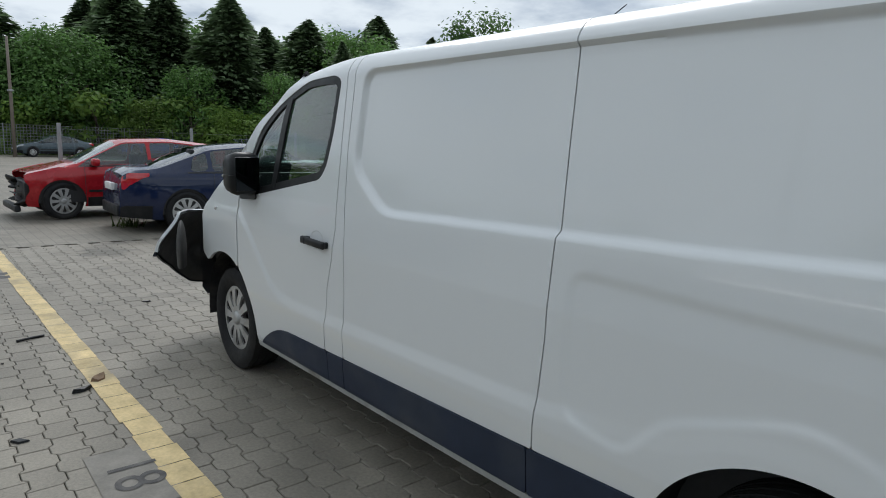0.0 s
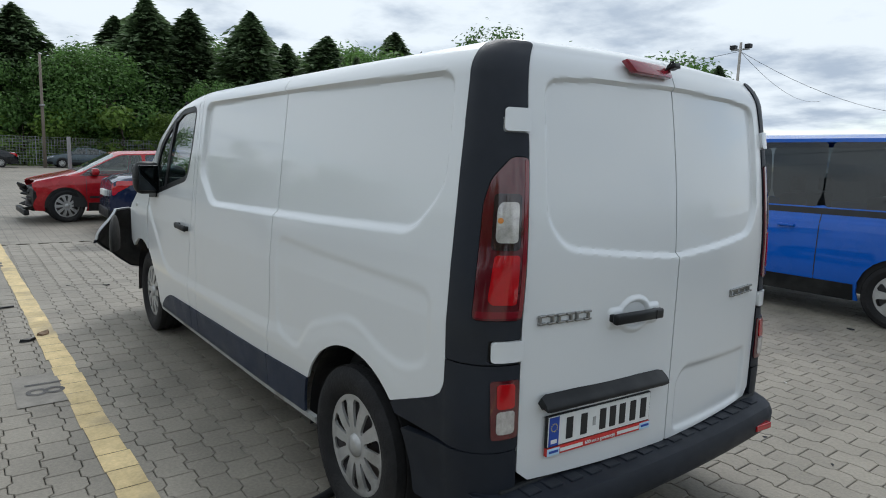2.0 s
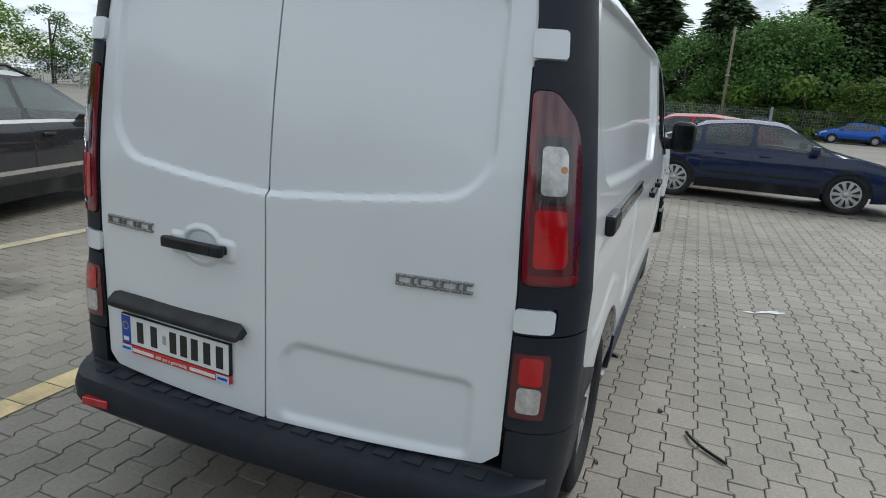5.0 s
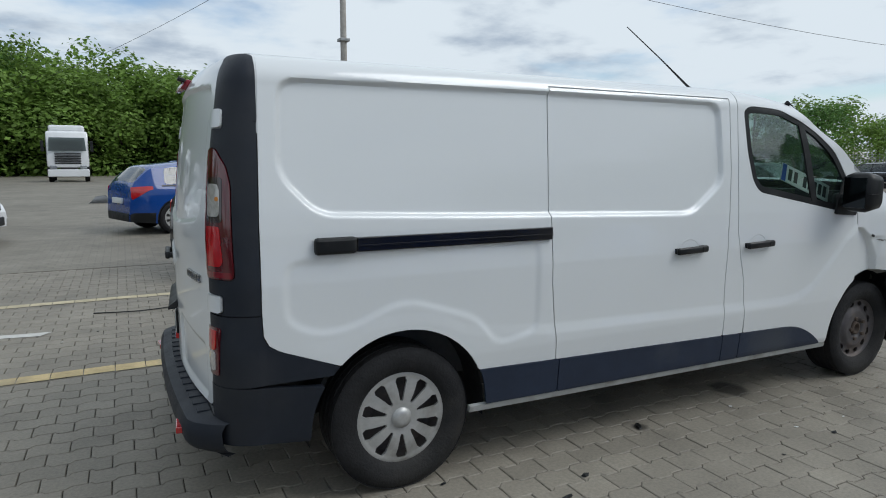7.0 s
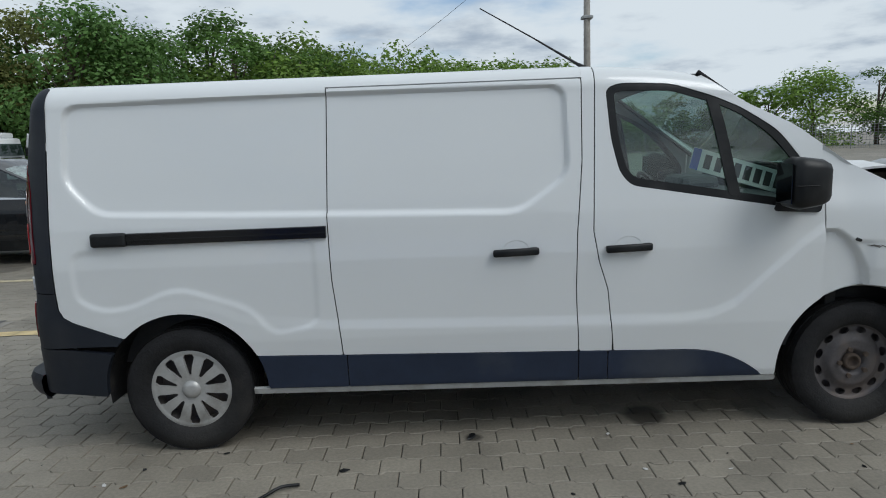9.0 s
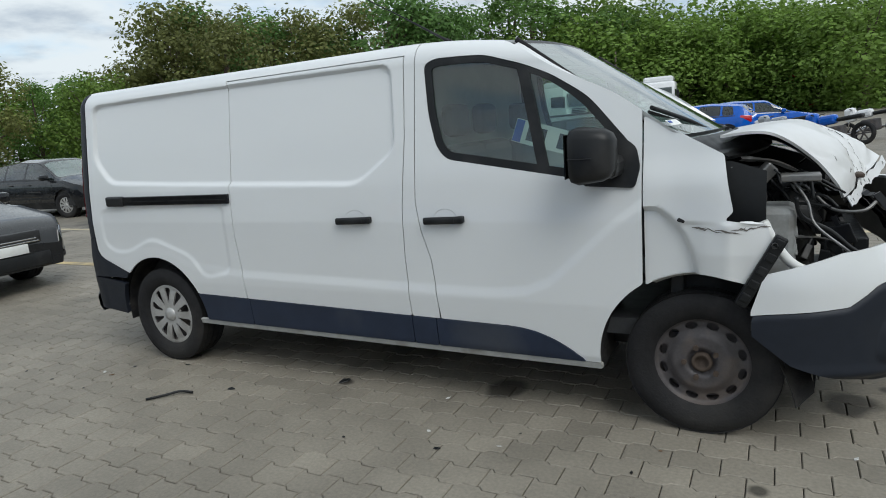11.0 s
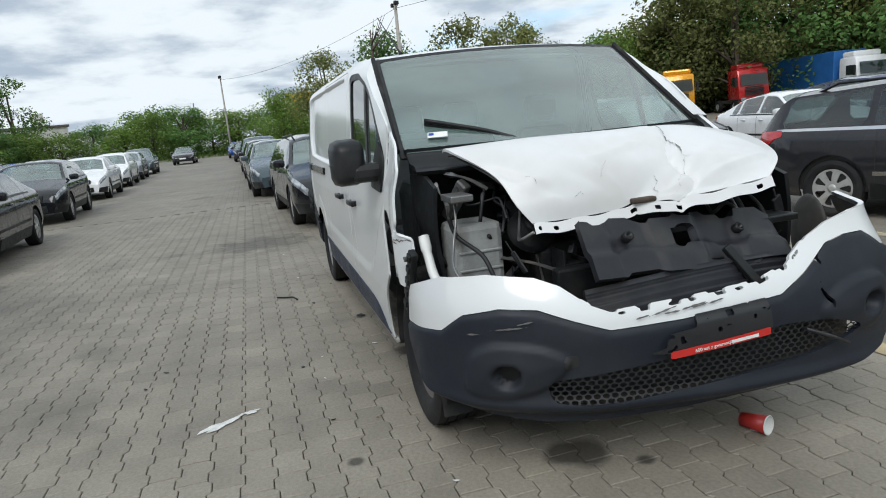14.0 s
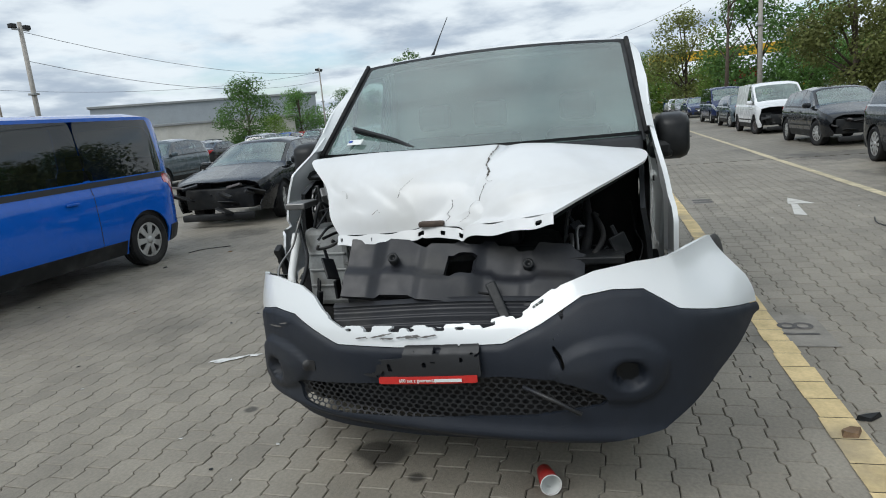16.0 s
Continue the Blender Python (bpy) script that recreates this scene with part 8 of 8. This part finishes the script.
# paper cup
cup = empty("paper_cup", pose(4.30, 0.41, 0.038, 86, 0, 110), "red paper cup with a white rim, lying on its side", "cup")
bm = bmesh.new()
prof = [(0.0, -0.055), (0.029, -0.055), (0.029, -0.060), (0.031, -0.060), (0.042, 0.060), (0.0405, 0.060), (0.029, -0.050), (0.0, -0.050)]
for p in (prof,):
    lathe(bm, p, 28)
bmesh.ops.rotate(bm, verts=bm.verts, cent=(0, 0, 0), matrix=Matrix.Rotation(radians(90), 3, "X"))
part("cup_wall", bm, mat("red_cup_paper", (0.36, 0.025, 0.02), 0.45, var=0.08), cup)
bm = bmesh.new()
lathe(bm, [(0.042 + 0.0022 * math.cos(a), 0.060 + 0.0022 * math.sin(a)) for a in np.linspace(0, 2 * math.pi, 9)], 28)
bmesh.ops.rotate(bm, verts=bm.verts, cent=(0, 0, 0), matrix=Matrix.Rotation(radians(90), 3, "X"))
part("rim", bm, PLATE_W, cup, "white rolled rim")
bm = lathe(bmesh.new(), [(0.0395, 0.059), (0.0285, -0.049), (0.0, -0.049)], 28)
bmesh.ops.rotate(bm, verts=bm.verts, cent=(0, 0, 0), matrix=Matrix.Rotation(radians(90), 3, "X"))
part("cup_inside", bm, PLATE_W, cup, "white paper inside")
bm = box((-0.012, -0.0375, -0.02), (0.012, -0.033, 0.02), 0.004)
part("cup_print", bm, PLATE_W, cup)

# ---- trees ----


def leaf_material(name, color, var=0.35):
    m = bpy.data.materials.new(name)
    m.use_nodes = True
    nt = m.node_tree
    b = nt.nodes["Principled BSDF"]
    b.inputs["Roughness"].default_value = 0.6
    b.inputs["Specular IOR Level"].default_value = 0.25
    g = nt.nodes.new("ShaderNodeNewGeometry")
    oi = nt.nodes.new("ShaderNodeObjectInfo")
    r = nt.nodes.new("ShaderNodeMapRange")
    r.inputs[3].default_value, r.inputs[4].default_value = 1 - var, 1 + var
    nt.links.new(g.outputs["Random Per Island"], r.inputs[0])
    r2 = nt.nodes.new("ShaderNodeMapRange")
    r2.inputs[3].default_value, r2.inputs[4].default_value = 0.78, 1.22
    nt.links.new(oi.outputs["Random"], r2.inputs[0])
    mu = nt.nodes.new("ShaderNodeMath")
    mu.operation = "MULTIPLY"
    nt.links.new(r.outputs[0], mu.inputs[0])
    nt.links.new(r2.outputs[0], mu.inputs[1])
    v = nt.nodes.new("ShaderNodeVectorMath")
    v.operation = "SCALE"
    v.inputs[0].default_value = color
    nt.links.new(mu.outputs[0], v.inputs["Scale"])
    nt.links.new(v.outputs[0], b.inputs["Base Color"])
    tr = nt.nodes.new("ShaderNodeBsdfTranslucent")
    nt.links.new(v.outputs[0], tr.inputs[0])
    mx = nt.nodes.new("ShaderNodeMixShader")
    mx.inputs[0].default_value = 0.42
    nt.links.new(b.outputs[0], mx.inputs[1])
    nt.links.new(tr.outputs[0], mx.inputs[2])
    nt.links.new(mx.outputs[0], nt.nodes["Material Output"].inputs[0])
    return m


LEAF_MID = leaf_material("leaf_green", (0.105, 0.195, 0.046))
LEAF_DEEP = leaf_material("leaf_deep_green", (0.112, 0.212, 0.058))
LEAF_LIME = leaf_material("leaf_light_green", (0.150, 0.240, 0.048))
LEAF_BROWN = leaf_material("leaf_olive_brown", (0.170, 0.190, 0.062))
NEEDLE = leaf_material("needle_dark_green", (0.130, 0.190, 0.092))
BARK = mat("bark", (0.085, 0.065, 0.050), 0.9, var=0.3, scale=9.0, bump=0.6, bscale=30.0)


def clumps(centres, count, size, rng, flat=0.0):
    """Small leaf quads scattered over and in blobs (x, y, z, radius), as vertices and faces."""
    C_ = np.array(centres)
    w = C_[:, 3] ** 2
    idx = rng.choice(len(C_), count, p=w / w.sum())
    d = rng.normal(size=(count, 3))
    d /= np.linalg.norm(d, axis=1)[:, None]
    r = C_[idx, 3] * (rng.uniform(0.35, 1.0, count) ** 0.5) * (1 + 0.18 * rng.normal(size=count))
    p = C_[idx, :3] + d * r[:, None] * np.array([1, 1, 0.85])
    n = d + rng.normal(scale=0.55, size=(count, 3)) + np.array([0, 0, 0.5 + flat])
    n /= np.linalg.norm(n, axis=1)[:, None]
    t = np.cross(n, rng.normal(size=(count, 3)))
    t /= np.linalg.norm(t, axis=1)[:, None] + 1e-9
    b = np.cross(n, t)
    s = size * rng.uniform(0.6, 1.35, count)[:, None]
    q = np.stack([p + t * s, p + b * s * 0.62, p - t * s, p - b * s * 0.62], 1)
    return q.reshape(-1, 3)


def quads_mesh(name, V, material):
    me = bpy.data.meshes.new(name)
    n = len(V) // 4
    me.from_pydata(V.tolist(), [], [(4 * i, 4 * i + 1, 4 * i + 2, 4 * i + 3) for i in range(n)])
    me.materials.append(material)
    return me


def trunk_mesh(h, r, limbs, rng):
    bm = bmesh.new()
    top = [(0, 0, 0), (0.05 * h * rng.normal() * 0.3, 0.03 * h * rng.normal() * 0.3, h * 0.35), (0.04 * h * rng.normal() * 0.4, 0.04 * h * rng.normal() * 0.4, h * 0.8)]
    tube(bm, curve_pts(top, 4), [r * (1 - 0.09 * k) for k in range(9)], 8)
    for x, y, z, rr in limbs:
        z0 = max(0.18 * h, z * 0.55)
        tube(bm, [(0, 0, z0), (x * 0.5, y * 0.5, (z0 + z) / 2 + 0.1), (x, y, z)], [r * 0.45, r * 0.28, r * 0.10], 6)
    me = bpy.data.meshes.new("trunk")
    bm.to_mesh(me)
    bm.free()
    me.materials.append(BARK)
    return me


def broadleaf(seed, h, spread, leaves, size, material, low=0.25, blobs=16):
    rng = np.random.default_rng(seed)
    cs = []
    for k in range(blobs):
        t = rng.uniform(low, 0.93)
        half = spread * math.sin(math.pi * min(1, (t - low + 0.12) / (1.12 - low))) ** 0.7
        a = rng.uniform(0, 2 * math.pi)
        rr = half * math.sqrt(rng.uniform(0.05, 0.8))
        cs.append((rr * math.cos(a), rr * math.sin(a), t * h, spread * rng.uniform(0.24, 0.50) * (1.15 - 0.35 * t)))
    V = clumps(cs, leaves, size, rng)
    return trunk_mesh(h, 0.022 * h, cs[:9], rng), quads_mesh("crown", V, material)


def spruce(seed, h, spread, leaves, size):
    rng = np.random.default_rng(seed)
    n = leaves
    t = rng.uniform(0.06, 1.0, n) ** 0.8
    tier = np.round(t * 19) / 19
    t = tier + rng.normal(scale=0.032, size=n)
    spoke = rng.integers(0, 9, n)
    reach = rng.uniform(0.45, 1.15, (24, 9)) * rng.uniform(0.75, 1.1, (24, 1))
    a = spoke * (2 * math.pi / 9) + tier * 37 + rng.normal(scale=0.24, size=n)
    edge_r = spread * (1.02 - t) ** 0.72 * reach[np.clip(np.round(tier * 19).astype(int), 0, 23), spoke] * (1 + 0.15 * np.sin(a + seed * 2.1))
    r = edge_r * rng.uniform(0.15, 1.0, n) ** 0.6
    p = np.stack([r * np.cos(a), r * np.sin(a), h * t - 0.22 * r + rng.normal(scale=0.10, size=n)], 1)
    out_ = np.stack([np.cos(a), np.sin(a), -0.35 + 0 * a], 1) + rng.normal(scale=0.25, size=(n, 3))
    out_ /= np.linalg.norm(out_, axis=1)[:, None]
    side = np.cross(out_, np.array([0, 0, 1.0]) + rng.normal(scale=0.4, size=(n, 3)))
    side /= np.linalg.norm(side, axis=1)[:, None] + 1e-9
    s = size * rng.uniform(0.6, 1.3, n)[:, None]
    q = np.stack([p + out_ * s, p + side * s * 0.42, p - out_ * s, p - side * s * 0.42], 1).reshape(-1, 3)
    bm = bmesh.new()
    tube(bm, [(0, 0, 0), (0, 0, h * 0.5), (0, 0, h * 0.98)], [0.016 * h, 0.010 * h, 0.01], 7)
    me = bpy.data.meshes.new("trunk")
    bm.to_mesh(me)
    bm.free()
    me.materials.append(BARK)
    return me, quads_mesh("crown", q, NEEDLE)


KIND = {
    "linden": [broadleaf(s, 13.0, 4.6, 8000, 0.17, LEAF_BROWN, 0.13, 30) for s in (1, 2)],
    "maple": [broadleaf(s, 12.0, 5.0, 8000, 0.17, LEAF_DEEP, 0.08, 32) for s in (3, 4)],
    "willow": [broadleaf(s, 8.0, 4.2, 6500, 0.14, LEAF_LIME, 0.05, 28) for s in (5, 6)],
    "birch": [broadleaf(s, 12.0, 3.4, 5200, 0.14, LEAF_MID, 0.12, 26) for s in (7, 8)],
    "bush": [broadleaf(s, 3.6, 2.4, 2200, 0.14, LEAF_LIME, 0.03, 10) for s in (9, 10)],
    "spruce": [spruce(s, 16.0, 5.6, 9000, 0.34) for s in (11, 12)],
}
BASE_H = {"linden": 13.0, "maple": 12.0, "willow": 8.0, "birch": 12.0, "bush": 3.6, "spruce": 16.0}
LABELS = {"linden": "olive green broadleaf tree with a dense crown", "maple": "dark green broadleaf tree beyond the fence", "willow": "light green shrubby tree with leaves to the ground", "birch": "airy green tree with gaps in its crown", "bush": "light green bush at the edge of the yard", "spruce": "tall dark green spruce at the yard edge"}
trnd = random.Random(21)


def tree(kind, x, y, h, wide=1.0):
    tm, cm = KIND[kind][trnd.randrange(2)]
    root = empty("bush" if kind == "bush" else "tree", pose(x, y, 0, 0, 0, trnd.uniform(0, 360)), LABELS[kind], "bush" if kind == "bush" else "tree", kind + " trees")
    s = h / BASE_H[kind]
    root.scale = (s * wide, s * wide, s)
    for nm, me in (("trunk", tm), ("crown", cm)):
        o = new(nm, me)
        o.parent = root
        if nm == "crown":
            tagged(o, kind="stuff")


def tree_at(kind, ex, ey, az, dist, tan, wide=1.0):
    x, y = at(ex, ey, az, dist)
    tree(kind, x, y, 1.5 + tan * dist, wide)


# beyond the far fence, ahead of the van
for kind, az, d, t, w in (("spruce", -13.2, 66, 0.20, 1.62), ("spruce", -11.0, 70, 0.17, 1.76), ("maple", -9.3, 60, 0.135, 1.2), ("spruce", -16.5, 67, 0.19, 1.62), ("spruce", -21.2, 64, 0.195, 1.62), ("maple", -6.5, 62, 0.115, 1.1), ("spruce", -24.0, 68, 0.155, 1.62),
                          ("spruce", -27.5, 66, 0.17, 1.76), ("birch", -29.5, 66, 0.16, 1.1), ("spruce", -33.3, 66, 0.18, 1.62), ("maple", -42.3, 62, 0.196, 0.9), ("spruce", -47.0, 90, 0.15, 1.22), ("maple", -18.5, 60, 0.10, 1.0), ("maple", -24.5, 60, 0.10, 1.0), ("bush", -11.5, 57, 0.055, 1.2), ("bush", -8.0, 58, 0.05, 1.0)):
    tree_at(kind, -1.9, 2.7, az, d, t, w)
for kind, az, d, t, w in (("spruce", -2.8, 64, 0.17, 1.76), ("maple", -0.5, 60, 0.11, 1.0), ("spruce", 2.5, 66, 0.18, 1.89), ("spruce", 6.0, 64, 0.17, 1.76), ("birch", 10.5, 66, 0.12, 1.0), ("birch", 13.0, 64, 0.095, 1.2), ("willow", 15.5, 60, 0.06, 1.0), ("birch", 18.5, 70, 0.10, 1.3), ("willow", 20.0, 62, 0.065, 1.1), ("birch", 23.0, 70, 0.085, 1.2), ("willow", 25.0, 64, 0.06, 1.1), ("maple", 29.0, 70, 0.08, 1.3)):
    tree_at(kind, -2.6, 1.0, az, d, t, w)
for k in range(9):
    tree_at("maple" if k % 2 else "spruce", -1.9, 2.7, -6 - 3.3 * k + trnd.uniform(-0.8, 0.8), trnd.uniform(72, 80), trnd.uniform(0.11, 0.16), 1.4)
for k in range(10):
    tree_at("willow" if k % 2 else "bush", -1.9, 2.7, -4 - 3.4 * k + trnd.uniform(-0.8, 0.8), 58, trnd.uniform(0.03, 0.06), 1.3)
for az, d, t, w in ((-9.6, 62, 0.128, 1.35), (-12.0, 66, 0.12, 1.2), (-16.4, 70, 0.16, 1.1), (-28.0, 70, 0.158, 1.0), (-30.4, 68, 0.145, 1.0), (-5.5, 60, 0.10, 1.0)):
    tree_at("maple", -2.24, 2.3, az, d, t, w)
for az, d, t, w in ((-12.6, 72, 0.185, 1.7), (-14.0, 74, 0.175, 1.7), (-20.7, 72, 0.19, 1.6), (-22.3, 74, 0.16, 1.6), (-32.5, 70, 0.176, 1.3)):
    tree_at("spruce", -2.24, 2.3, az, d, t, w)
# to the right of the tail
for k in range(13):
    tree_at("maple" if k % 3 else "spruce", -2.7, 0.0, -27 - 2.6 * k, trnd.uniform(50, 60), trnd.uniform(0.12, 0.17), 1.25)
for k in range(6):
    tree_at("bush" if k % 2 else "willow", -2.7, 0.0, -30 - 5 * k, 46, trnd.uniform(0.03, 0.05), 1.3)
# the shrubs and woods behind the trucks
for k in range(12):
    tree_at("willow", -1.5, -3.0, 79 + 2.0 * k + trnd.uniform(-0.5, 0.5), trnd.uniform(78, 86), trnd.uniform(0.085, 0.125), 1.5)
for az, t in ((88.5, 0.145), (92.5, 0.155), (97.0, 0.15), (100.5, 0.17)):
    tree_at("willow", -1.3, -3.2, az, 78, t, 1.1)
for k in range(9):
    tree_at("birch", 0.1, -4.6, 100 + 2.1 * k, trnd.uniform(70, 78), trnd.uniform(0.15, 0.20), 1.5)
for k in range(10):
    tree_at("linden" if k % 2 else "maple", 3.2, -3.9, 116 + 2.5 * k, trnd.uniform(62, 70), trnd.uniform(0.16, 0.21), 1.15)
for k in range(10):
    tree_at("willow", 3.2, -3.9, 84 + 3.0 * k, trnd.uniform(66, 74), trnd.uniform(0.10, 0.14), 1.4)
for k in range(6):
    tree_at("willow" if k % 2 else "bush", 0, -4, 62 + 4.0 * k, 75, trnd.uniform(0.03, 0.065), 1.4)
for k in range(7):
    tree_at("birch" if k % 2 else "willow", 0, -4, 34 + 4.2 * k, 76, trnd.uniform(0.05, 0.09), 1.4)
# far behind the tail
for az, d, t, kind in ((138.2, 60, 0.185, "linden"), (141.5, 64, 0.18, "linden"), (148.0, 62, 0.11, "willow"), (152.0, 62, 0.10, "birch"), (156.0, 60, 0.15, "linden"), (160.0, 58, 0.155, "linden"), (163.0, 66, 0.11, "maple"), (166.5, 66, 0.14, "maple"), (172.5, 82, 0.125, "linden"), (176.5, 90, 0.07, "willow"), (169.5, 70, 0.06, "willow")):
    tree_at(kind, 6.0, -2.0, az, d, t, 1.0)
for k in range(14):
    tree_at("willow" if k % 3 else "maple", 6.6, -1.0, 172 + 2.2 * k, trnd.uniform(92, 112), trnd.uniform(0.035, 0.062), 1.7)
for az, d, t, kind in ((-162.3, 104, 0.11, "birch"), (-148.5, 78, 0.085, "maple"), (-150.5, 84, 0.03, "willow"), (-157.0, 92, 0.06, "maple"), (-159.5, 96, 0.055, "maple"), (-152.8, 100, 0.065, "maple"), (-171.5, 95, 0.05, "willow")):
    tree_at(kind, 6.6, 0.7, az, d, t, 1.1)
for k in range(10):
    tree_at("maple" if k % 2 else "willow", 6.6, 0.7, -158 + 4.5 * k, trnd.uniform(128, 150), trnd.uniform(0.03, 0.05), 1.8)
for k in range(16):
    tree_at("maple" if k % 2 else "willow", 6.0, -2.0, 112 + 3.4 * k, trnd.uniform(74, 82), trnd.uniform(0.07, 0.11), 1.6)
# bare tree by the pole
bm = bmesh.new()
brnd = random.Random(9)
tube(bm, [(0, 0, 0), (0.15, 0.1, 4), (0.0, 0.2, 8.5)], [0.16, 0.11, 0.04], 7)
for k in range(16):
    z = brnd.uniform(3, 8)
    a = brnd.uniform(0, 6.28)
    ln = brnd.uniform(0.8, 2.0)
    tube(bm, [(0.1, 0.15, z), (0.1 + ln * 0.5 * math.cos(a), 0.15 + ln * 0.5 * math.sin(a), z + ln * 0.5), (0.1 + ln * math.cos(a), 0.15 + ln * math.sin(a), z + ln * 1.2)], [0.05, 0.03, 0.012], 5)
x, y = at(5.5, -3.1, 166.6, 48)
ob = part("bare_tree", bm, BARK)
ob.matrix_basis = pose(x, y, 0)
tagged(ob, "leafless dead tree with thin branches", "tree")

# ---- grass verge ----
GRASS = leaf_material("grass_green", (0.075, 0.115, 0.030))
VERGE = mat("verge_soil", (0.085, 0.095, 0.040), 0.95, var=0.3, scale=0.8, bump=0.5, bscale=20.0)


def verge(x0, x1, y0, y1, blades, label, seed):
    bm = bmesh.new()
    bm.faces.new([bm.verts.new(p) for p in ((x0, y0, 0.012), (x1, y0, 0.012), (x1, y1, 0.012), (x0, y1, 0.012))])
    tagged(part("verge", bm, VERGE), label, "grass", kind="structure")
    rng = np.random.default_rng(seed)
    p = np.stack([rng.uniform(x0, x1, blades), rng.uniform(y0, y1, blades), np.zeros(blades)], 1)
    h = rng.uniform(0.10, 0.55, blades)[:, None]
    a = rng.uniform(0, 2 * math.pi, blades)
    w = np.stack([np.cos(a), np.sin(a), 0 * a], 1) * 0.10
    tip = p + np.array([0, 0, 1.0]) * h + rng.normal(scale=0.08, size=(blades, 3)) * np.array([1, 1, 0])
    q = np.stack([p - w, p + w, tip + w * 0.3, tip - w * 0.3], 1).reshape(-1, 3)
    g = new("grass", quads_mesh("grass", q, GRASS))
    tagged(g, "tufts of green grass along the edge", "grass", kind="stuff")


verge(52.0, 90.0, -45.0, 50.0, 9000, "grass strip beyond the mesh fence", 1)
verge(-40.0, 40.0, 72.0, 110.0, 8000, "grass strip before the shrubs", 2)
verge(-140.0, -72.0, -70.0, 40.0, 6000, "grass at the far end of the yard", 3)
rng = np.random.default_rng(8)
p = np.stack([rng.normal(11.1, 0.10, 60), rng.normal(-0.29, 0.10, 60), np.zeros(60)], 1)
a = rng.uniform(0, 6.28, 60)
w = np.stack([np.cos(a), np.sin(a), 0 * a], 1) * 0.012
tip = p + np.stack([rng.normal(scale=0.06, size=60), rng.normal(scale=0.06, size=60), rng.uniform(0.08, 0.22, 60)], 1)
tagged(new("weed_tuft", quads_mesh("weed", np.stack([p - w, p + w, tip + w * 0.2, tip - w * 0.2], 1).reshape(-1, 3), GRASS)), "green weed growing between the blocks", "grass", kind="stuff")

# ---- paving blocks near the van ----
LEN, ROW, WAVE, JOINT = 0.20, 0.1425, 0.021, 0.0042


def paver_outline(sign):
    """A wavy interlocking block, as row depth and length."""
    h, l = ROW / 2, LEN / 2
    ys = [-l, -l + 0.012, -l + 0.030, 0.012, 0.030, l]
    lift_ = [sign * q * WAVE for q in (-0.5, -0.5, 0.5, 0.5, -0.5, -0.5)]
    lo = [(-h + w, y) for y, w in zip(ys, lift_)]
    hi = [(h + w, y) for y, w in zip(ys, lift_)]
    return lo, hi




def shrink(pts, k):
    return np.stack([pts[:, 0] - np.sign(pts[:, 0]) * k, pts[:, 1] - np.sign(pts[:, 1]) * k * (np.abs(pts[:, 1]) > LEN / 2 - 0.002)], 1)


def paver_mesh(sign):
    lo, hi = paver_outline(sign)
    ring0 = np.array(lo + hi[::-1])
    a, b = shrink(ring0, JOINT / 2), shrink(ring0, JOINT / 2 + 0.0035)
    # rows lie across the bays, long sides along them
    V = [(y, -x, -0.011) for x, y in a] + [(y, -x, -0.0035) for x, y in a] + [(y, -x, 0.0) for x, y in b]
    n = len(a)
    F = [tuple(range(2 * n, 3 * n))]
    for k in range(n):
        q = (k + 1) % n
        F += [(k, q, n + q, n + k), (n + k, n + q, 2 * n + q, 2 * n + k)]
    me = bpy.data.meshes.new("paver")
    me.from_pydata(V, [], F)
    bmx = bmesh.new()
    bmx.from_mesh(me)
    bmesh.ops.recalc_face_normals(bmx, faces=bmx.faces)
    for f in bmx.faces:
        if len(f.verts) > 4 and f.normal.z < 0:
            bmesh.ops.reverse_faces(bmx, faces=bmx.faces)
            break
    bmx.to_mesh(me)
    faces = [[v.index for v in f.verts] for f in bmx.faces]
    verts = np.array([v.co[:] for v in bmx.verts])
    bmx.free()
    me.materials.append(PAVER)
    return me, verts, faces


KINDS = [paver_mesh(1), paver_mesh(-1)]
PF = KINDS[0][2]
near, rest = [], []
prng = np.random.default_rng(3)
nrow = int((Y1_ - Y0_) / ROW)
ncol = int((X1_ - X0_) / LEN)
for i in range(nrow):
    for j in range(ncol + 1):
        y = Y1_ - 0.034 - (i + 0.5) * ROW
        x = X0_ + (j + (0.5 if i % 2 else 0.0)) * LEN
        if x < X0_ + 0.05 or x > X1_ - 0.05:
            continue
        (near if 4.40 < x < 6.5 and -2.55 < y < 1.0 and len(near) < 300 else rest).append((x, y, i % 2))
for x, y, k in near:
    ob = new("paver", KINDS[k][0])
    ob.parent = ground
    ob.matrix_basis = pose(x, y, float(prng.uniform(-0.002, 0.0)), float(prng.normal(0, 0.25)), float(prng.normal(0, 0.25)), float(prng.normal(0, 0.35)))
R = np.array(rest)
n, m = len(R), len(KINDS[0][1])
BASE = np.stack([KINDS[0][1], KINDS[1][1]])[R[:, 2].astype(int)]
tz = prng.uniform(-0.0022, 0.0, n)
tx, ty = prng.normal(0, 0.005, n), prng.normal(0, 0.005, n)
VV = BASE.copy()
VV[:, :, 2] += tz[:, None] + BASE[:, :, 0] * tx[:, None] + BASE[:, :, 1] * ty[:, None]
VV[:, :, 2] = np.minimum(VV[:, :, 2], 0.0005)
VV[:, :, 0] += R[:, 0:1]
VV[:, :, 1] += R[:, 1:2]
big = bpy.data.meshes.new("pavers")
FF = []
for k in range(n):
    o = k * m
    FF += [tuple(o + i for i in f) for f in PF]
big.from_pydata(VV.reshape(-1, 3).tolist(), [], FF)
big.materials.append(PAVER)
pv = new("pavers", big)
pv.parent = ground
tagged(pv, kind="stuff")
